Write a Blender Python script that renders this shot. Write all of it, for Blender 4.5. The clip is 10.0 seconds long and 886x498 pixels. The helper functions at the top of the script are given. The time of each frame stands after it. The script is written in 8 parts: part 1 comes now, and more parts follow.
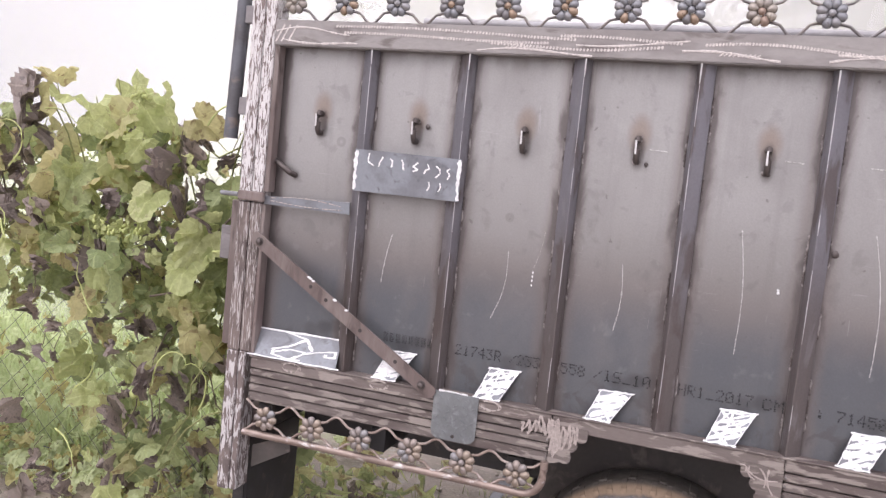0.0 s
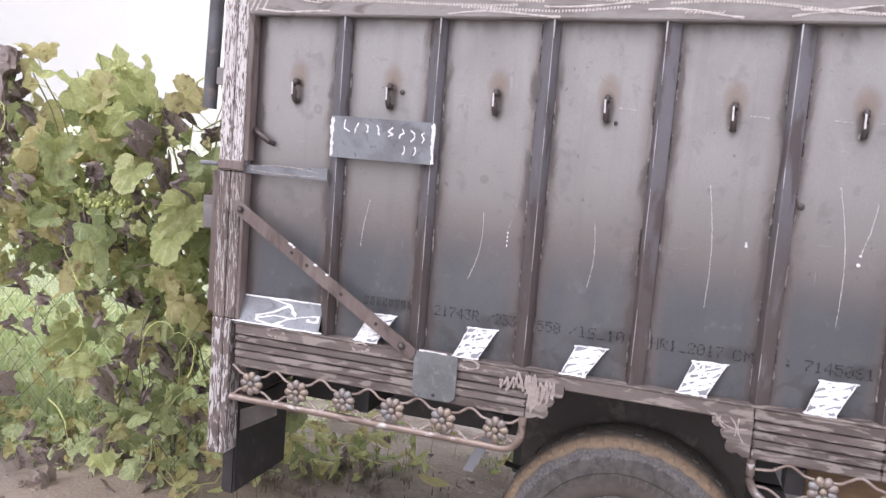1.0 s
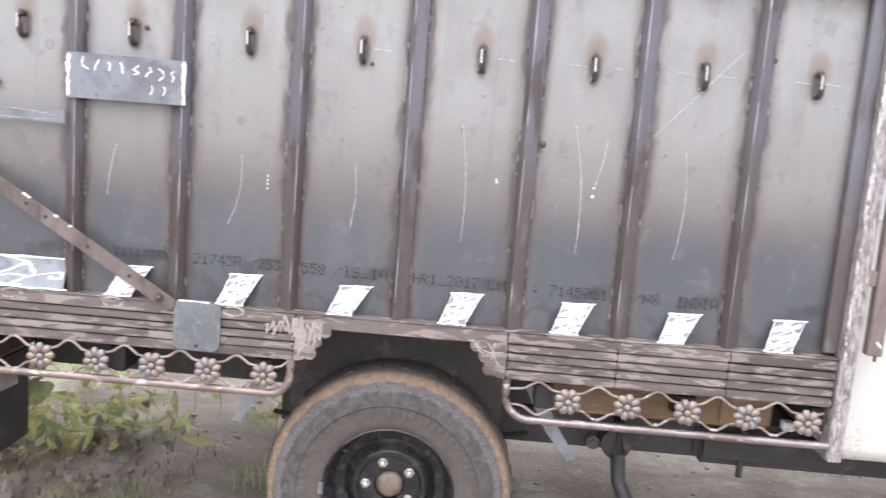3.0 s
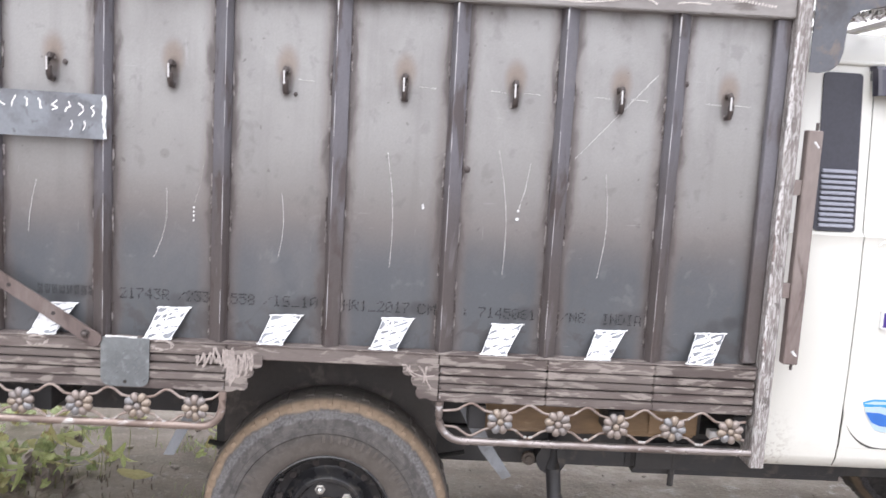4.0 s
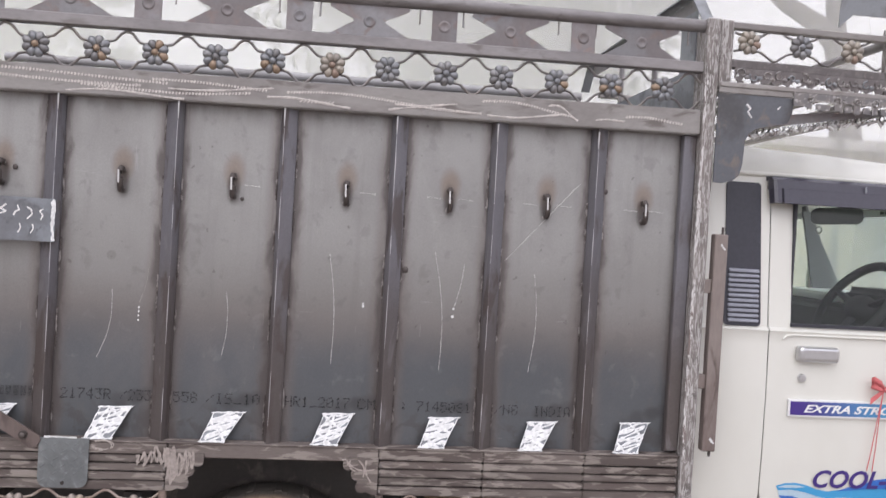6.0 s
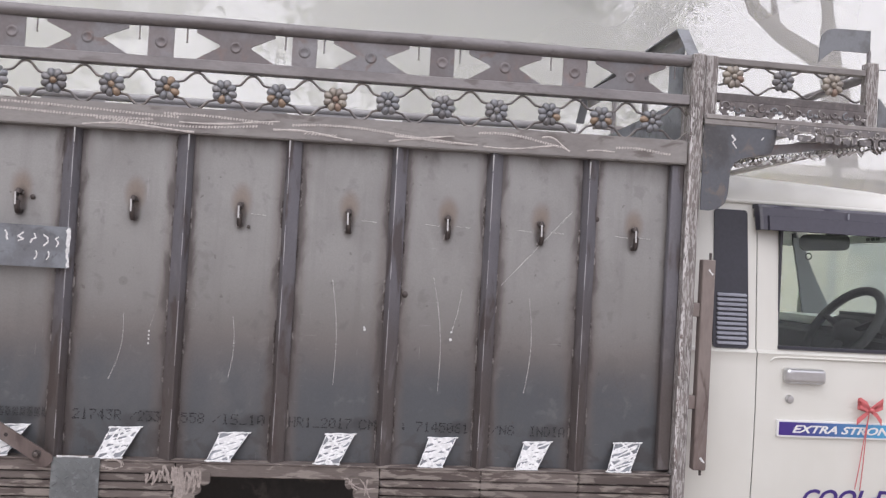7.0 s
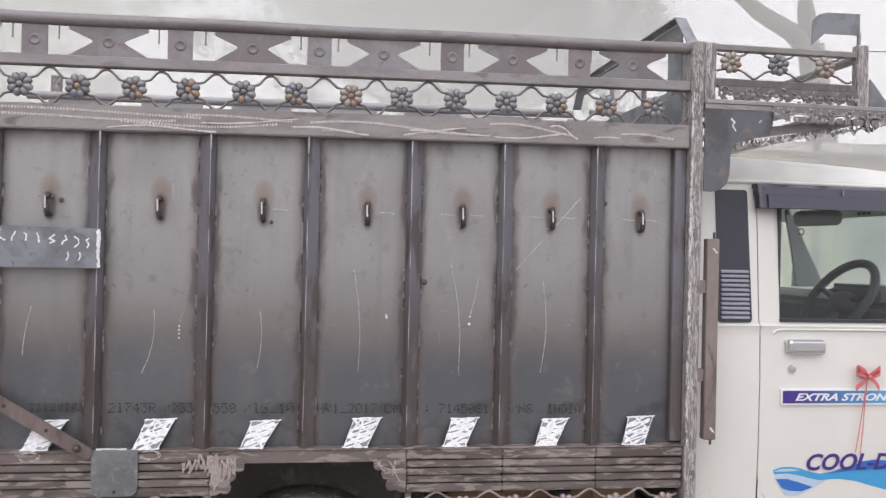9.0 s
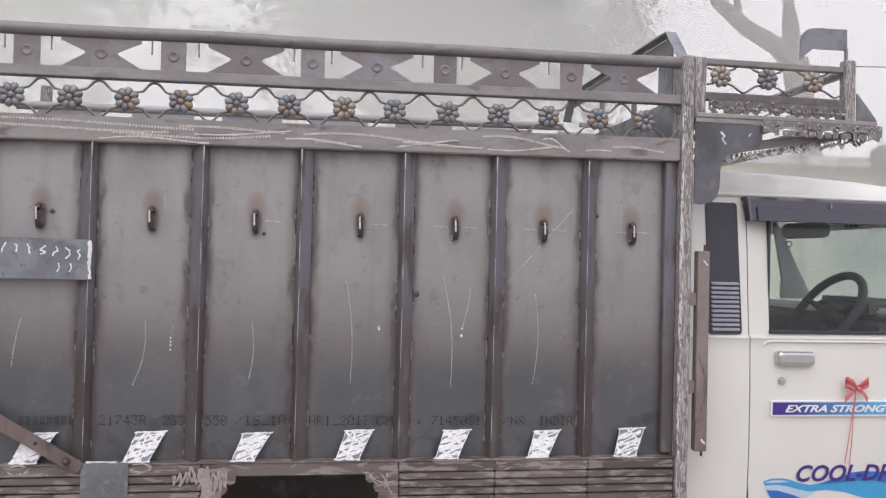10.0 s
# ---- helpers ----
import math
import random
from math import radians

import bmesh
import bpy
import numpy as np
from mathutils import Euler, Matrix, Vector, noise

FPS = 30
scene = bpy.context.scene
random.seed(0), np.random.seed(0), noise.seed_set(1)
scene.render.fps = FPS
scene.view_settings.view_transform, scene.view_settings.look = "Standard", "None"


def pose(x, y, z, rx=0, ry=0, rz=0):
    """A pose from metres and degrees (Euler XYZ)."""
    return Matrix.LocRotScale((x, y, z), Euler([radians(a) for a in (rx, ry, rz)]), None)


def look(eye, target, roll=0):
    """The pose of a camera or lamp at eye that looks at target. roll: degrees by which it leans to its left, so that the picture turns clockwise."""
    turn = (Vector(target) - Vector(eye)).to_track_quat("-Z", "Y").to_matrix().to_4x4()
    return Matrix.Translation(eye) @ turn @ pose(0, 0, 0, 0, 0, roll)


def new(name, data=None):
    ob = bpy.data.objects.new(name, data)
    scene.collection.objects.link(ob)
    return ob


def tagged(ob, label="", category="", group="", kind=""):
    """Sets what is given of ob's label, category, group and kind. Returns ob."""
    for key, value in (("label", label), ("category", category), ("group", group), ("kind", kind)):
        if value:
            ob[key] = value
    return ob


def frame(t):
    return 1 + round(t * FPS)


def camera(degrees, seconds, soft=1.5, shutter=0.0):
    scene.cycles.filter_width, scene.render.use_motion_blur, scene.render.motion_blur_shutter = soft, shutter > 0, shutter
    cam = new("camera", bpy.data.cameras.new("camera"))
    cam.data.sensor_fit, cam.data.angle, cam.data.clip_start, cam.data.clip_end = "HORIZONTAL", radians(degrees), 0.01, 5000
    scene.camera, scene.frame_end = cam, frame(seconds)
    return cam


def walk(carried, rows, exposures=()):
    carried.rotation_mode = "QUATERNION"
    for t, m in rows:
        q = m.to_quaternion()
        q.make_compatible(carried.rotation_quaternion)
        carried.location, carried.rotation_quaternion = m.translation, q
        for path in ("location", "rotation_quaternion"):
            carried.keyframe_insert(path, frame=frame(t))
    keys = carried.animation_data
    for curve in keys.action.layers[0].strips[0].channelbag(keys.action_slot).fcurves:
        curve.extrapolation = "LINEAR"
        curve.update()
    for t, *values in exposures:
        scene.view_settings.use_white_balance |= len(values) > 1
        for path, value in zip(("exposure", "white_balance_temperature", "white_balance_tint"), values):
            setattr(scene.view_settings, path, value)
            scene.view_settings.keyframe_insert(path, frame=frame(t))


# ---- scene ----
cam = camera(56.3, 10.0, soft=1.3, shutter=0.6)

# the walk
PATH = [
    (0, (1.474, -2.49, 1.671), (0.841, -0.603, 1.481), 5.8),
    (0.5, (1.515, -2.495, 1.66), (0.876, -0.612, 1.449), 5.0),
    (1, (1.565, -2.513, 1.637), (0.937, -0.63, 1.392), 4.5),
    (1.5, (1.531, -2.51, 1.6), (0.977, -0.606, 1.339), 4.3),
    (2, (1.497, -2.504, 1.609), (1.085, -0.57, 1.31), 4.6),
    (2.5, (1.518, -2.525, 1.59), (1.334, -0.556, 1.291), 4.9),
    (3, (1.557, -2.534, 1.573), (1.506, -0.556, 1.284), 4.6),
    (3.2, (1.58, -2.538, 1.572), (1.563, -0.558, 1.291), 4.4),
    (4.3, (1.605, -2.563, 1.632), (1.723, -0.579, 1.414), 2.9),
    (4.5, (1.593, -2.558, 1.62), (1.739, -0.572, 1.432), 2.7),
    (5, (1.589, -2.586, 1.652), (1.769, -0.601, 1.487), 2.9),
    (5.5, (1.533, -2.641, 1.643), (1.763, -0.656, 1.559), 3.1),
    (6, (1.555, -2.697, 1.662), (1.8, -0.712, 1.633), 3.4),
    (6.2, (1.555, -2.72, 1.662), (1.809, -0.735, 1.660), 3.4),
    (7.3, (1.553, -2.835, 1.648), (1.776, -0.848, 1.689), 3.1),
    (7.5, (1.552, -2.847, 1.647), (1.764, -0.859, 1.681), 2.9),
    (8, (1.513, -2.863, 1.649), (1.714, -0.873, 1.654), 2.2),
    (8.5, (1.459, -2.887, 1.645), (1.683, -0.899, 1.646), 1.6),
    (9, (1.424, -2.903, 1.653), (1.703, -0.922, 1.662), 1.3),
    (9.5, (1.41, -2.904, 1.655), (1.716, -0.928, 1.681), 1.3),
    (10, (1.403, -2.905, 1.656), (1.713, -0.929, 1.692), 1.4),
]
walk(cam, [(t, look(eye, target, roll)) for t, eye, target, roll in PATH],
     [(0, 0.61, 6500, 15), (1, 0.62, 6290, 14), (2, 0.80, 6300, 12), (2.5, 1.01, 6260, 10), (3, 1.06, 6240, 8), (4.5, 0.71, 6290, 7), (5, 0.58, 6340, 8), (5.5, 0.46, 6350, 9), (6, 0.18, 6390, 9), (7.5, 0.03, 6410, 10), (8, 0.14, 6400, 9), (9, 0.14, 6400, 9), (9.5, 0.06, 6400, 9), (10, 0.02, 6410, 10)])

# ---- sky and light: a foggy overcast morning ----
world = bpy.data.worlds.new("world")
world.use_nodes = True
scene.world = world
wn, wl = world.node_tree.nodes, world.node_tree.links
sky = wn.new("ShaderNodeTexSky")
sky.sky_type, sky.sun_disc = "NISHITA", False
sky.sun_elevation, sky.sun_rotation = radians(46), radians(205)
sky.air_density, sky.dust_density = 1.0, 6.0
fog = wn.new("ShaderNodeMixRGB")
fog.inputs[0].default_value = 0.95
fog.inputs[2].default_value = (10.5, 10.15, 11.1, 1)
wl.new(sky.outputs[0], fog.inputs[1])
# the overcast dome is brighter overhead than at the horizon
dome = wn.new("ShaderNodeTexCoord")
height = wn.new("ShaderNodeSeparateXYZ")
wl.new(dome.outputs["Generated"], height.inputs[0])
rise = wn.new("ShaderNodeMapRange")
for i, v in enumerate((0.0, 1.0, 1.0, 1.55)):
    rise.inputs[i + 1].default_value = v
wl.new(height.outputs[2], rise.inputs[0])
# and dimmed by hand towards the open field, so the sky there stays unclipped
away = wn.new("ShaderNodeVectorMath")
away.operation = "DOT_PRODUCT"
away.inputs[1].default_value = (0.95, -0.3, 0.0)
wl.new(dome.outputs["Generated"], away.inputs[0])
dull = wn.new("ShaderNodeMapRange")
dull.interpolation_type = "SMOOTHSTEP"
for i, v in enumerate((-1.0, -0.35, 0.40, 1.0)):
    dull.inputs[i + 1].default_value = v
wl.new(away.outputs["Value"], dull.inputs[0])
both = wn.new("ShaderNodeMath")
both.operation = "MULTIPLY"
wl.new(rise.outputs[0], both.inputs[0])
wl.new(dull.outputs[0], both.inputs[1])
shade = wn.new("ShaderNodeVectorMath")
shade.operation = "SCALE"
wl.new(fog.outputs[0], shade.inputs[0])
wl.new(both.outputs[0], shade.inputs["Scale"])
wl.new(shade.outputs[0], wn["Background"].inputs[0])
wn["Background"].inputs[1].default_value = 0.1

sun_data = bpy.data.lights.new("sun", "SUN")
sun_data.energy, sun_data.angle, sun_data.color = 0.8, radians(60), (1.0, 0.97, 0.96)
sun = new("sun", sun_data)
sun.matrix_world = look((-3, -9, 11), (1.5, 0, 0))


# ---- materials ----
class Nodes:
    """Short hand for building a node tree."""

    def __init__(self, name):
        self.mat = bpy.data.materials.new(name)
        self.mat.use_nodes = True
        self.tree = self.mat.node_tree
        self.bsdf = self.tree.nodes["Principled BSDF"]
        self.out = self.tree.nodes["Material Output"]
        self.geo = self.add("ShaderNodeNewGeometry")
        self.info = self.add("ShaderNodeObjectInfo")
        self.tc = self.add("ShaderNodeTexCoord")

    def add(self, kind):
        return self.tree.nodes.new(kind)

    def link(self, a, b):
        self.tree.links.new(a, b)

    def put(self, value, socket):
        if isinstance(value, (int, float)):
            socket.default_value = value
        elif isinstance(value, tuple):
            socket.default_value = (*value, 1) if len(value) == 3 and socket.type == "RGBA" else value
        else:
            self.link(value, socket)

    def where(self, space="world", scale=(1, 1, 1)):
        src = self.geo.outputs["Position"] if space == "world" else self.tc.outputs[space]
        m = self.add("ShaderNodeMapping")
        m.inputs["Scale"].default_value = scale
        self.link(src, m.inputs[0])
        return m.outputs[0]

    def noise(self, scale, detail=4, space="world", stretch=(1, 1, 1), rough=0.55, dist=0.0):
        n = self.add("ShaderNodeTexNoise")
        n.inputs["Scale"].default_value, n.inputs["Detail"].default_value = scale, detail
        n.inputs["Roughness"].default_value, n.inputs["Distortion"].default_value = rough, dist
        self.link(self.where(space, stretch), n.inputs["Vector"])
        return n.outputs[0]

    def ramp(self, value, lo, hi, a=0.0, b=1.0):
        r = self.add("ShaderNodeMapRange")
        r.interpolation_type = "SMOOTHSTEP"
        self.put(value, r.inputs[0])
        for i, v in zip((1, 2, 3, 4), (lo, hi, a, b)):
            r.inputs[i].default_value = v
        return r.outputs[0]

    def math(self, op, a, b=0.0):
        m = self.add("ShaderNodeMath")
        m.operation = op
        self.put(a, m.inputs[0])
        self.put(b, m.inputs[1])
        return m.outputs[0]

    def mix(self, fac, a, b, kind="MIX"):
        m = self.add("ShaderNodeMixRGB")
        m.blend_type = kind
        self.put(fac, m.inputs[0])
        self.put(a, m.inputs[1])
        self.put(b, m.inputs[2])
        return m.outputs[0]

    def axis(self, vec, i):
        s = self.add("ShaderNodeSeparateXYZ")
        self.link(vec, s.inputs[0])
        return s.outputs[i]

    def bump(self, height, strength=0.3, distance=0.002):
        b = self.add("ShaderNodeBump")
        b.inputs["Strength"].default_value, b.inputs["Distance"].default_value = strength, distance
        self.put(height, b.inputs["Height"])
        self.link(b.outputs[0], self.bsdf.inputs["Normal"])

    def done(self, color, rough=0.5, metal=0.0, spec=None):
        self.put(color, self.bsdf.inputs["Base Color"])
        self.put(rough, self.bsdf.inputs["Roughness"])
        self.put(metal, self.bsdf.inputs["Metallic"])
        if spec is not None:
            self.put(spec, self.bsdf.inputs["Specular IOR Level"])
        return self.mat


def worn(name, a, b, c=None, scale=14.0, stretch=(1, 1, 1), rough=(0.4, 0.65), metal=0.0, bump=0.25, cut=(0.45, 0.62), cut2=(0.55, 0.7), vary=0.25):
    """Two or three tones in patches, a fine grain, and a tone of its own for each object."""
    n = Nodes(name)
    big = n.noise(scale, 5, stretch=stretch)
    fine = n.noise(scale * 14, 3, stretch=stretch)
    col = n.mix(n.ramp(big, *cut), a, b)
    if c:
        col = n.mix(n.ramp(n.noise(scale * 2.6, 6, stretch=stretch, dist=0.6), *cut2), col, c)
    col = n.mix(0.35, col, n.mix(fine, (0.55, 0.55, 0.55), (1.45, 1.45, 1.45)), "MULTIPLY")
    tone = n.math("ADD", n.math("MULTIPLY", n.info.outputs["Random"], vary), 1.0 - vary / 2)
    comb = n.add("ShaderNodeCombineXYZ")
    for i in range(3):
        n.link(tone, comb.inputs[i])
    col = n.mix(1.0, col, comb.outputs[0], "MULTIPLY")
    n.bump(n.math("ADD", big, n.math("MULTIPLY", fine, 0.4)), bump)
    return n.done(col, n.ramp(big, 0.3, 0.7, *rough), metal)


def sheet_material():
    """Bare hot-rolled sheet: grey above, through brown to dark blue-grey below; scorched round the hook and along the
    welds.
    """
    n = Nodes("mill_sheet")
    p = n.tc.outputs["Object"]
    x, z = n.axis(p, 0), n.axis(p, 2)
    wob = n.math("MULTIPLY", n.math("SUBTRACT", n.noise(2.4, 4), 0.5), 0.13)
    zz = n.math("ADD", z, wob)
    # tone runs down the sheet: grey, then brown, then dark blue-grey
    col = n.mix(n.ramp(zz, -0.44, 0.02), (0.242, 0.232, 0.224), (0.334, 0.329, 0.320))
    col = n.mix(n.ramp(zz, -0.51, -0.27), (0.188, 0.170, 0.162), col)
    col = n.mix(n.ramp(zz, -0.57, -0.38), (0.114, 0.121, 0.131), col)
    cloud = n.noise(5.0, 6, stretch=(1, 1, 0.6), dist=0.5)
    col = n.mix(n.math("MULTIPLY", n.ramp(cloud, 0.45, 0.72), 0.32), col, (0.20, 0.19, 0.188))
    blot = n.noise(15.0, 4, dist=0.3)
    col = n.mix(n.math("MULTIPLY", n.ramp(blot, 0.57, 0.68), 0.28), col, (0.15, 0.142, 0.14))
    col = n.mix(n.math("MULTIPLY", n.ramp(blot, 0.40, 0.30), 0.10), col, (0.42, 0.415, 0.41))
    run = n.noise(16.0, 4, stretch=(1, 1, 0.06))
    col = n.mix(n.math("MULTIPLY", n.ramp(run, 0.52, 0.75), 0.22), col, (0.16, 0.15, 0.147))
    spots = n.noise(34.0, 2)
    col = n.mix(n.math("MULTIPLY", n.ramp(spots, 0.70, 0.76), 0.5), col, (0.11, 0.10, 0.097))
    # dried water drops leave rings
    cell = n.add("ShaderNodeTexVoronoi")
    cell.inputs["Scale"].default_value = 7.0
    n.link(n.where("world"), cell.inputs["Vector"])
    gap = n.math("ABSOLUTE", n.math("SUBTRACT", cell.outputs["Distance"], 0.13))
    some = n.ramp(n.axis(cell.outputs["Color"], 0), 0.70, 0.74)
    col = n.mix(n.math("MULTIPLY", n.math("MULTIPLY", n.ramp(gap, 0.012, 0.035, 1.0, 0.0), some), 0.30), col, (0.13, 0.122, 0.12))
    for turn, amount in (((0.06, 1, 1), 0.18), ((1, 1, 0.07), 0.16)):
        scratch = n.ramp(n.noise(120.0, 2, stretch=turn), 0.70, 0.73)
        patch = n.ramp(n.noise(4.0, 2), 0.5, 0.6)
        col = n.mix(n.math("MULTIPLY", n.math("MULTIPLY", scratch, patch), amount), col, (0.55, 0.54, 0.54))
    # scorched edges beside the welds: a faint wide tint, then dark smoke in patches
    g = n.axis(n.tc.outputs["Generated"], 0)
    edge = n.math("ABSOLUTE", n.math("SUBTRACT", g, 0.5))
    far = n.math("ADD", edge, n.math("MULTIPLY", n.math("SUBTRACT", n.noise(7.0, 5, stretch=(1, 1, 0.35), dist=0.4), 0.5), 0.16))
    col = n.mix(n.math("MULTIPLY", n.ramp(far, 0.29, 0.40), 0.50), col, (0.175, 0.148, 0.138))
    near = n.math("ADD", edge, n.math("MULTIPLY", n.math("SUBTRACT", n.noise(13.0, 6, stretch=(1, 1, 0.4), dist=0.7), 0.5), 0.28))
    col = n.mix(n.math("MULTIPLY", n.ramp(near, 0.355, 0.425), 0.82), col, (0.105, 0.091, 0.088))
    streak = n.math("MULTIPLY", n.ramp(edge, 0.34, 0.46), n.ramp(n.noise(70.0, 4, stretch=(1, 1, 0.05), dist=0.4), 0.50, 0.60))
    col = n.mix(n.math("MULTIPLY", streak, 0.5), col, (0.115, 0.095, 0.09))
    low = n.math("MULTIPLY", n.ramp(z, -0.76, -0.66, 1.0, 0.0), n.ramp(n.noise(13.0, 5, dist=0.8), 0.48, 0.62))
    col = n.mix(n.math("MULTIPLY", low, 0.6), col, (0.085, 0.08, 0.08))
    # darker patches along the top edge, broken up by noise
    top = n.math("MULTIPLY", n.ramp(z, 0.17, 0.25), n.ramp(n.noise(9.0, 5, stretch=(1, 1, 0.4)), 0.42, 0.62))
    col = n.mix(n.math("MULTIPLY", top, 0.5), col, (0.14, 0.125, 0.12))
    # heat round the welded hook, smoke over the welded flap
    def spot(dx, dz, sx, sz, lo, hi):
        a = n.math("DIVIDE", n.math("SUBTRACT", x, dx), sx)
        b = n.math("DIVIDE", n.math("SUBTRACT", z, dz), sz)
        d = n.math("ADD", n.math("MULTIPLY", a, a), n.math("MULTIPLY", b, b))
        return n.ramp(n.math("ADD", d, n.math("MULTIPLY", n.noise(30.0, 3), 0.5)), lo, hi, 1.0, 0.0)
    col = n.mix(n.math("MULTIPLY", spot(0.001, 0.046, 0.034, 0.056, 0.1, 1.9), 0.55), col, (0.20, 0.130, 0.085))
    col = n.mix(n.math("MULTIPLY", spot(0.001, -0.004, 0.023, 0.056, 0.2, 1.6), 0.75), col, (0.08, 0.065, 0.06))
    for dx, amount in ((0.075, 0.62), (0.025, 0.45), (0.115, 0.35)):
        col = n.mix(n.math("MULTIPLY", spot(dx, -0.70 + 0.25 * dx, 0.026, 0.022, 0.2, 2.2), amount), col, (0.058, 0.056, 0.058))
    fine = n.noise(220.0, 2)
    col = n.mix(0.22, col, n.mix(fine, (0.5, 0.5, 0.5), (1.5, 1.5, 1.5)), "MULTIPLY")
    n.bump(n.math("ADD", n.noise(3.5, 2), n.math("MULTIPLY", fine, 0.06)), 0.25, 0.006)
    return n.done(col, n.ramp(cloud, 0.3, 0.8, 0.36, 0.50), 0.4)


def streaked(name, under, paint, amount, stretch=(1, 1, 0.16)):
    """White primer brushed on roughly and half worn off."""
    n = Nodes(name)
    mask = n.ramp(n.noise(150.0, 8, stretch=stretch, dist=0.9, rough=0.62), 0.64 - amount * 0.3, 0.67 - amount * 0.3)
    base = n.mix(n.ramp(n.noise(12.0, 4), 0.4, 0.65), under, tuple(v * 0.6 for v in under))
    fine = n.noise(160.0, 3)
    col = n.mix(mask, base, n.mix(fine, tuple(v * 0.75 for v in paint), paint))
    n.bump(n.math("ADD", n.math("MULTIPLY", mask, 0.6), n.math("MULTIPLY", fine, 0.3)), 0.3)
    return n.done(col, 0.7, 0.0)


def plain(name, col, rough, metal=0.0, grain=0.15, scale=60.0, bump=0.05):
    n = Nodes(name)
    f = n.noise(scale, 4)
    c = n.mix(grain, col, n.mix(n.ramp(f, 0.3, 0.7), tuple(v * 0.5 for v in col), tuple(min(1, v * 1.4) for v in col)))
    n.bump(f, bump)
    return n.done(c, rough, metal)


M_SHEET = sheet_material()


def rib_material():
    """Folded stiffener: blue-grey above, darker and browner lower down, with brown and pale blotches."""
    n = Nodes("rib_steel")
    z = n.axis(n.geo.outputs["Position"], 2)
    big, mid, fine = n.noise(5.0, 4, stretch=(1, 1, 0.35)), n.noise(15.0, 5, stretch=(1, 1, 0.3), dist=0.5), n.noise(150.0, 3)
    h = n.math("ADD", z, n.math("MULTIPLY", n.math("SUBTRACT", big, 0.5), 0.9))
    col = n.mix(n.ramp(h, 1.15, 1.75), (0.122, 0.105, 0.101), (0.18, 0.175, 0.192))
    col = n.mix(n.math("MULTIPLY", n.ramp(mid, 0.53, 0.64), 0.75), col, (0.095, 0.074, 0.068))
    col = n.mix(n.math("MULTIPLY", n.ramp(mid, 0.42, 0.32), 0.5), col, (0.225, 0.214, 0.222))
    col = n.mix(0.3, col, n.mix(fine, (0.5, 0.5, 0.5), (1.5, 1.5, 1.5)), "MULTIPLY")
    n.bump(n.math("ADD", mid, n.math("MULTIPLY", fine, 0.4)), 0.2)
    return n.done(col, n.ramp(mid, 0.3, 0.7, 0.36, 0.58), 0.35)


M_RIB = rib_material()
M_RAIL = worn("rail_primer", (0.245, 0.226, 0.217), (0.31, 0.293, 0.281), (0.17, 0.15, 0.141), 9, (0.35, 1, 1), (0.5, 0.75), 0.1)
M_SLAT = worn("brown_primer_wiped", (0.098, 0.077, 0.070), (0.148, 0.124, 0.113), (0.25, 0.218, 0.196), 13, (0.3, 1, 1.4), (0.5, 0.8), 0.0, 0.3, (0.42, 0.6), (0.51, 0.58))
# near-black put in for the shade inside slots and holes
M_SLOT = plain("slot_shade", (0.05, 0.042, 0.04), 0.85)
M_TUBE = worn("dark_tube", (0.195, 0.182, 0.182), (0.245, 0.23, 0.23), (0.16, 0.143, 0.14), 8, (0.4, 1, 1), (0.35, 0.55), 0.3, 0.15)
M_ORN = worn("cut_sheet", (0.19, 0.17, 0.17), (0.235, 0.23, 0.238), (0.215, 0.172, 0.162), 6, (1, 1, 1), (0.35, 0.6), 0.3, 0.1, vary=0.3)
M_POSTW = streaked("primer_streaked_post", (0.19, 0.15, 0.138), (0.68, 0.66, 0.65), 0.60, (1.0, 1.0, 0.16))
M_POSTM = streaked("primer_flecked_post", (0.215, 0.19, 0.18), (0.47, 0.45, 0.435), 0.46, (1.2, 1.2, 0.16))
M_POSTF = streaked("primer_brushed_foot", (0.165, 0.132, 0.122), (0.56, 0.54, 0.53), 0.42, (0.55, 0.55, 0.12))
M_POSTB = streaked("thinly_brushed_post", (0.17, 0.135, 0.122), (0.46, 0.43, 0.41), 0.36, (1.2, 1.2, 0.10))
M_POST = worn("brown_post", (0.15, 0.115, 0.105), (0.22, 0.185, 0.17), (0.10, 0.075, 0.068), 8, (1, 1, 0.3), (0.5, 0.8))
M_PLATE = worn("blue_steel_plate", (0.22, 0.235, 0.255), (0.17, 0.175, 0.19), (0.12, 0.12, 0.13), 8, (1, 1, 1), (0.35, 0.55), 0.35, 0.12, vary=0.1)
# far steel coloured paler than the near side, for the glare over it
M_FARSTEEL = worn("glare_pale_steel", (0.31, 0.305, 0.31), (0.25, 0.24, 0.24), (0.36, 0.35, 0.35), 5, (0.5, 1, 1), (0.45, 0.7), 0.1)
M_BRACKET = worn("bracket_steel", (0.135, 0.14, 0.155), (0.10, 0.098, 0.103), (0.20, 0.17, 0.155), 7, (1, 1, 1), (0.4, 0.6), 0.3, 0.15)
M_CHECK = worn("checker_steel", (0.205, 0.22, 0.225), (0.16, 0.17, 0.175), (0.25, 0.265, 0.27), 10, (1, 1, 1), (0.35, 0.5), 0.4, 0.15, vary=0.1)
M_CARVE = worn("dark_carved_steel", (0.12, 0.106, 0.104), (0.165, 0.15, 0.147), (0.19, 0.165, 0.155), 22, (1, 1, 1), (0.4, 0.65), 0.2, 0.3)
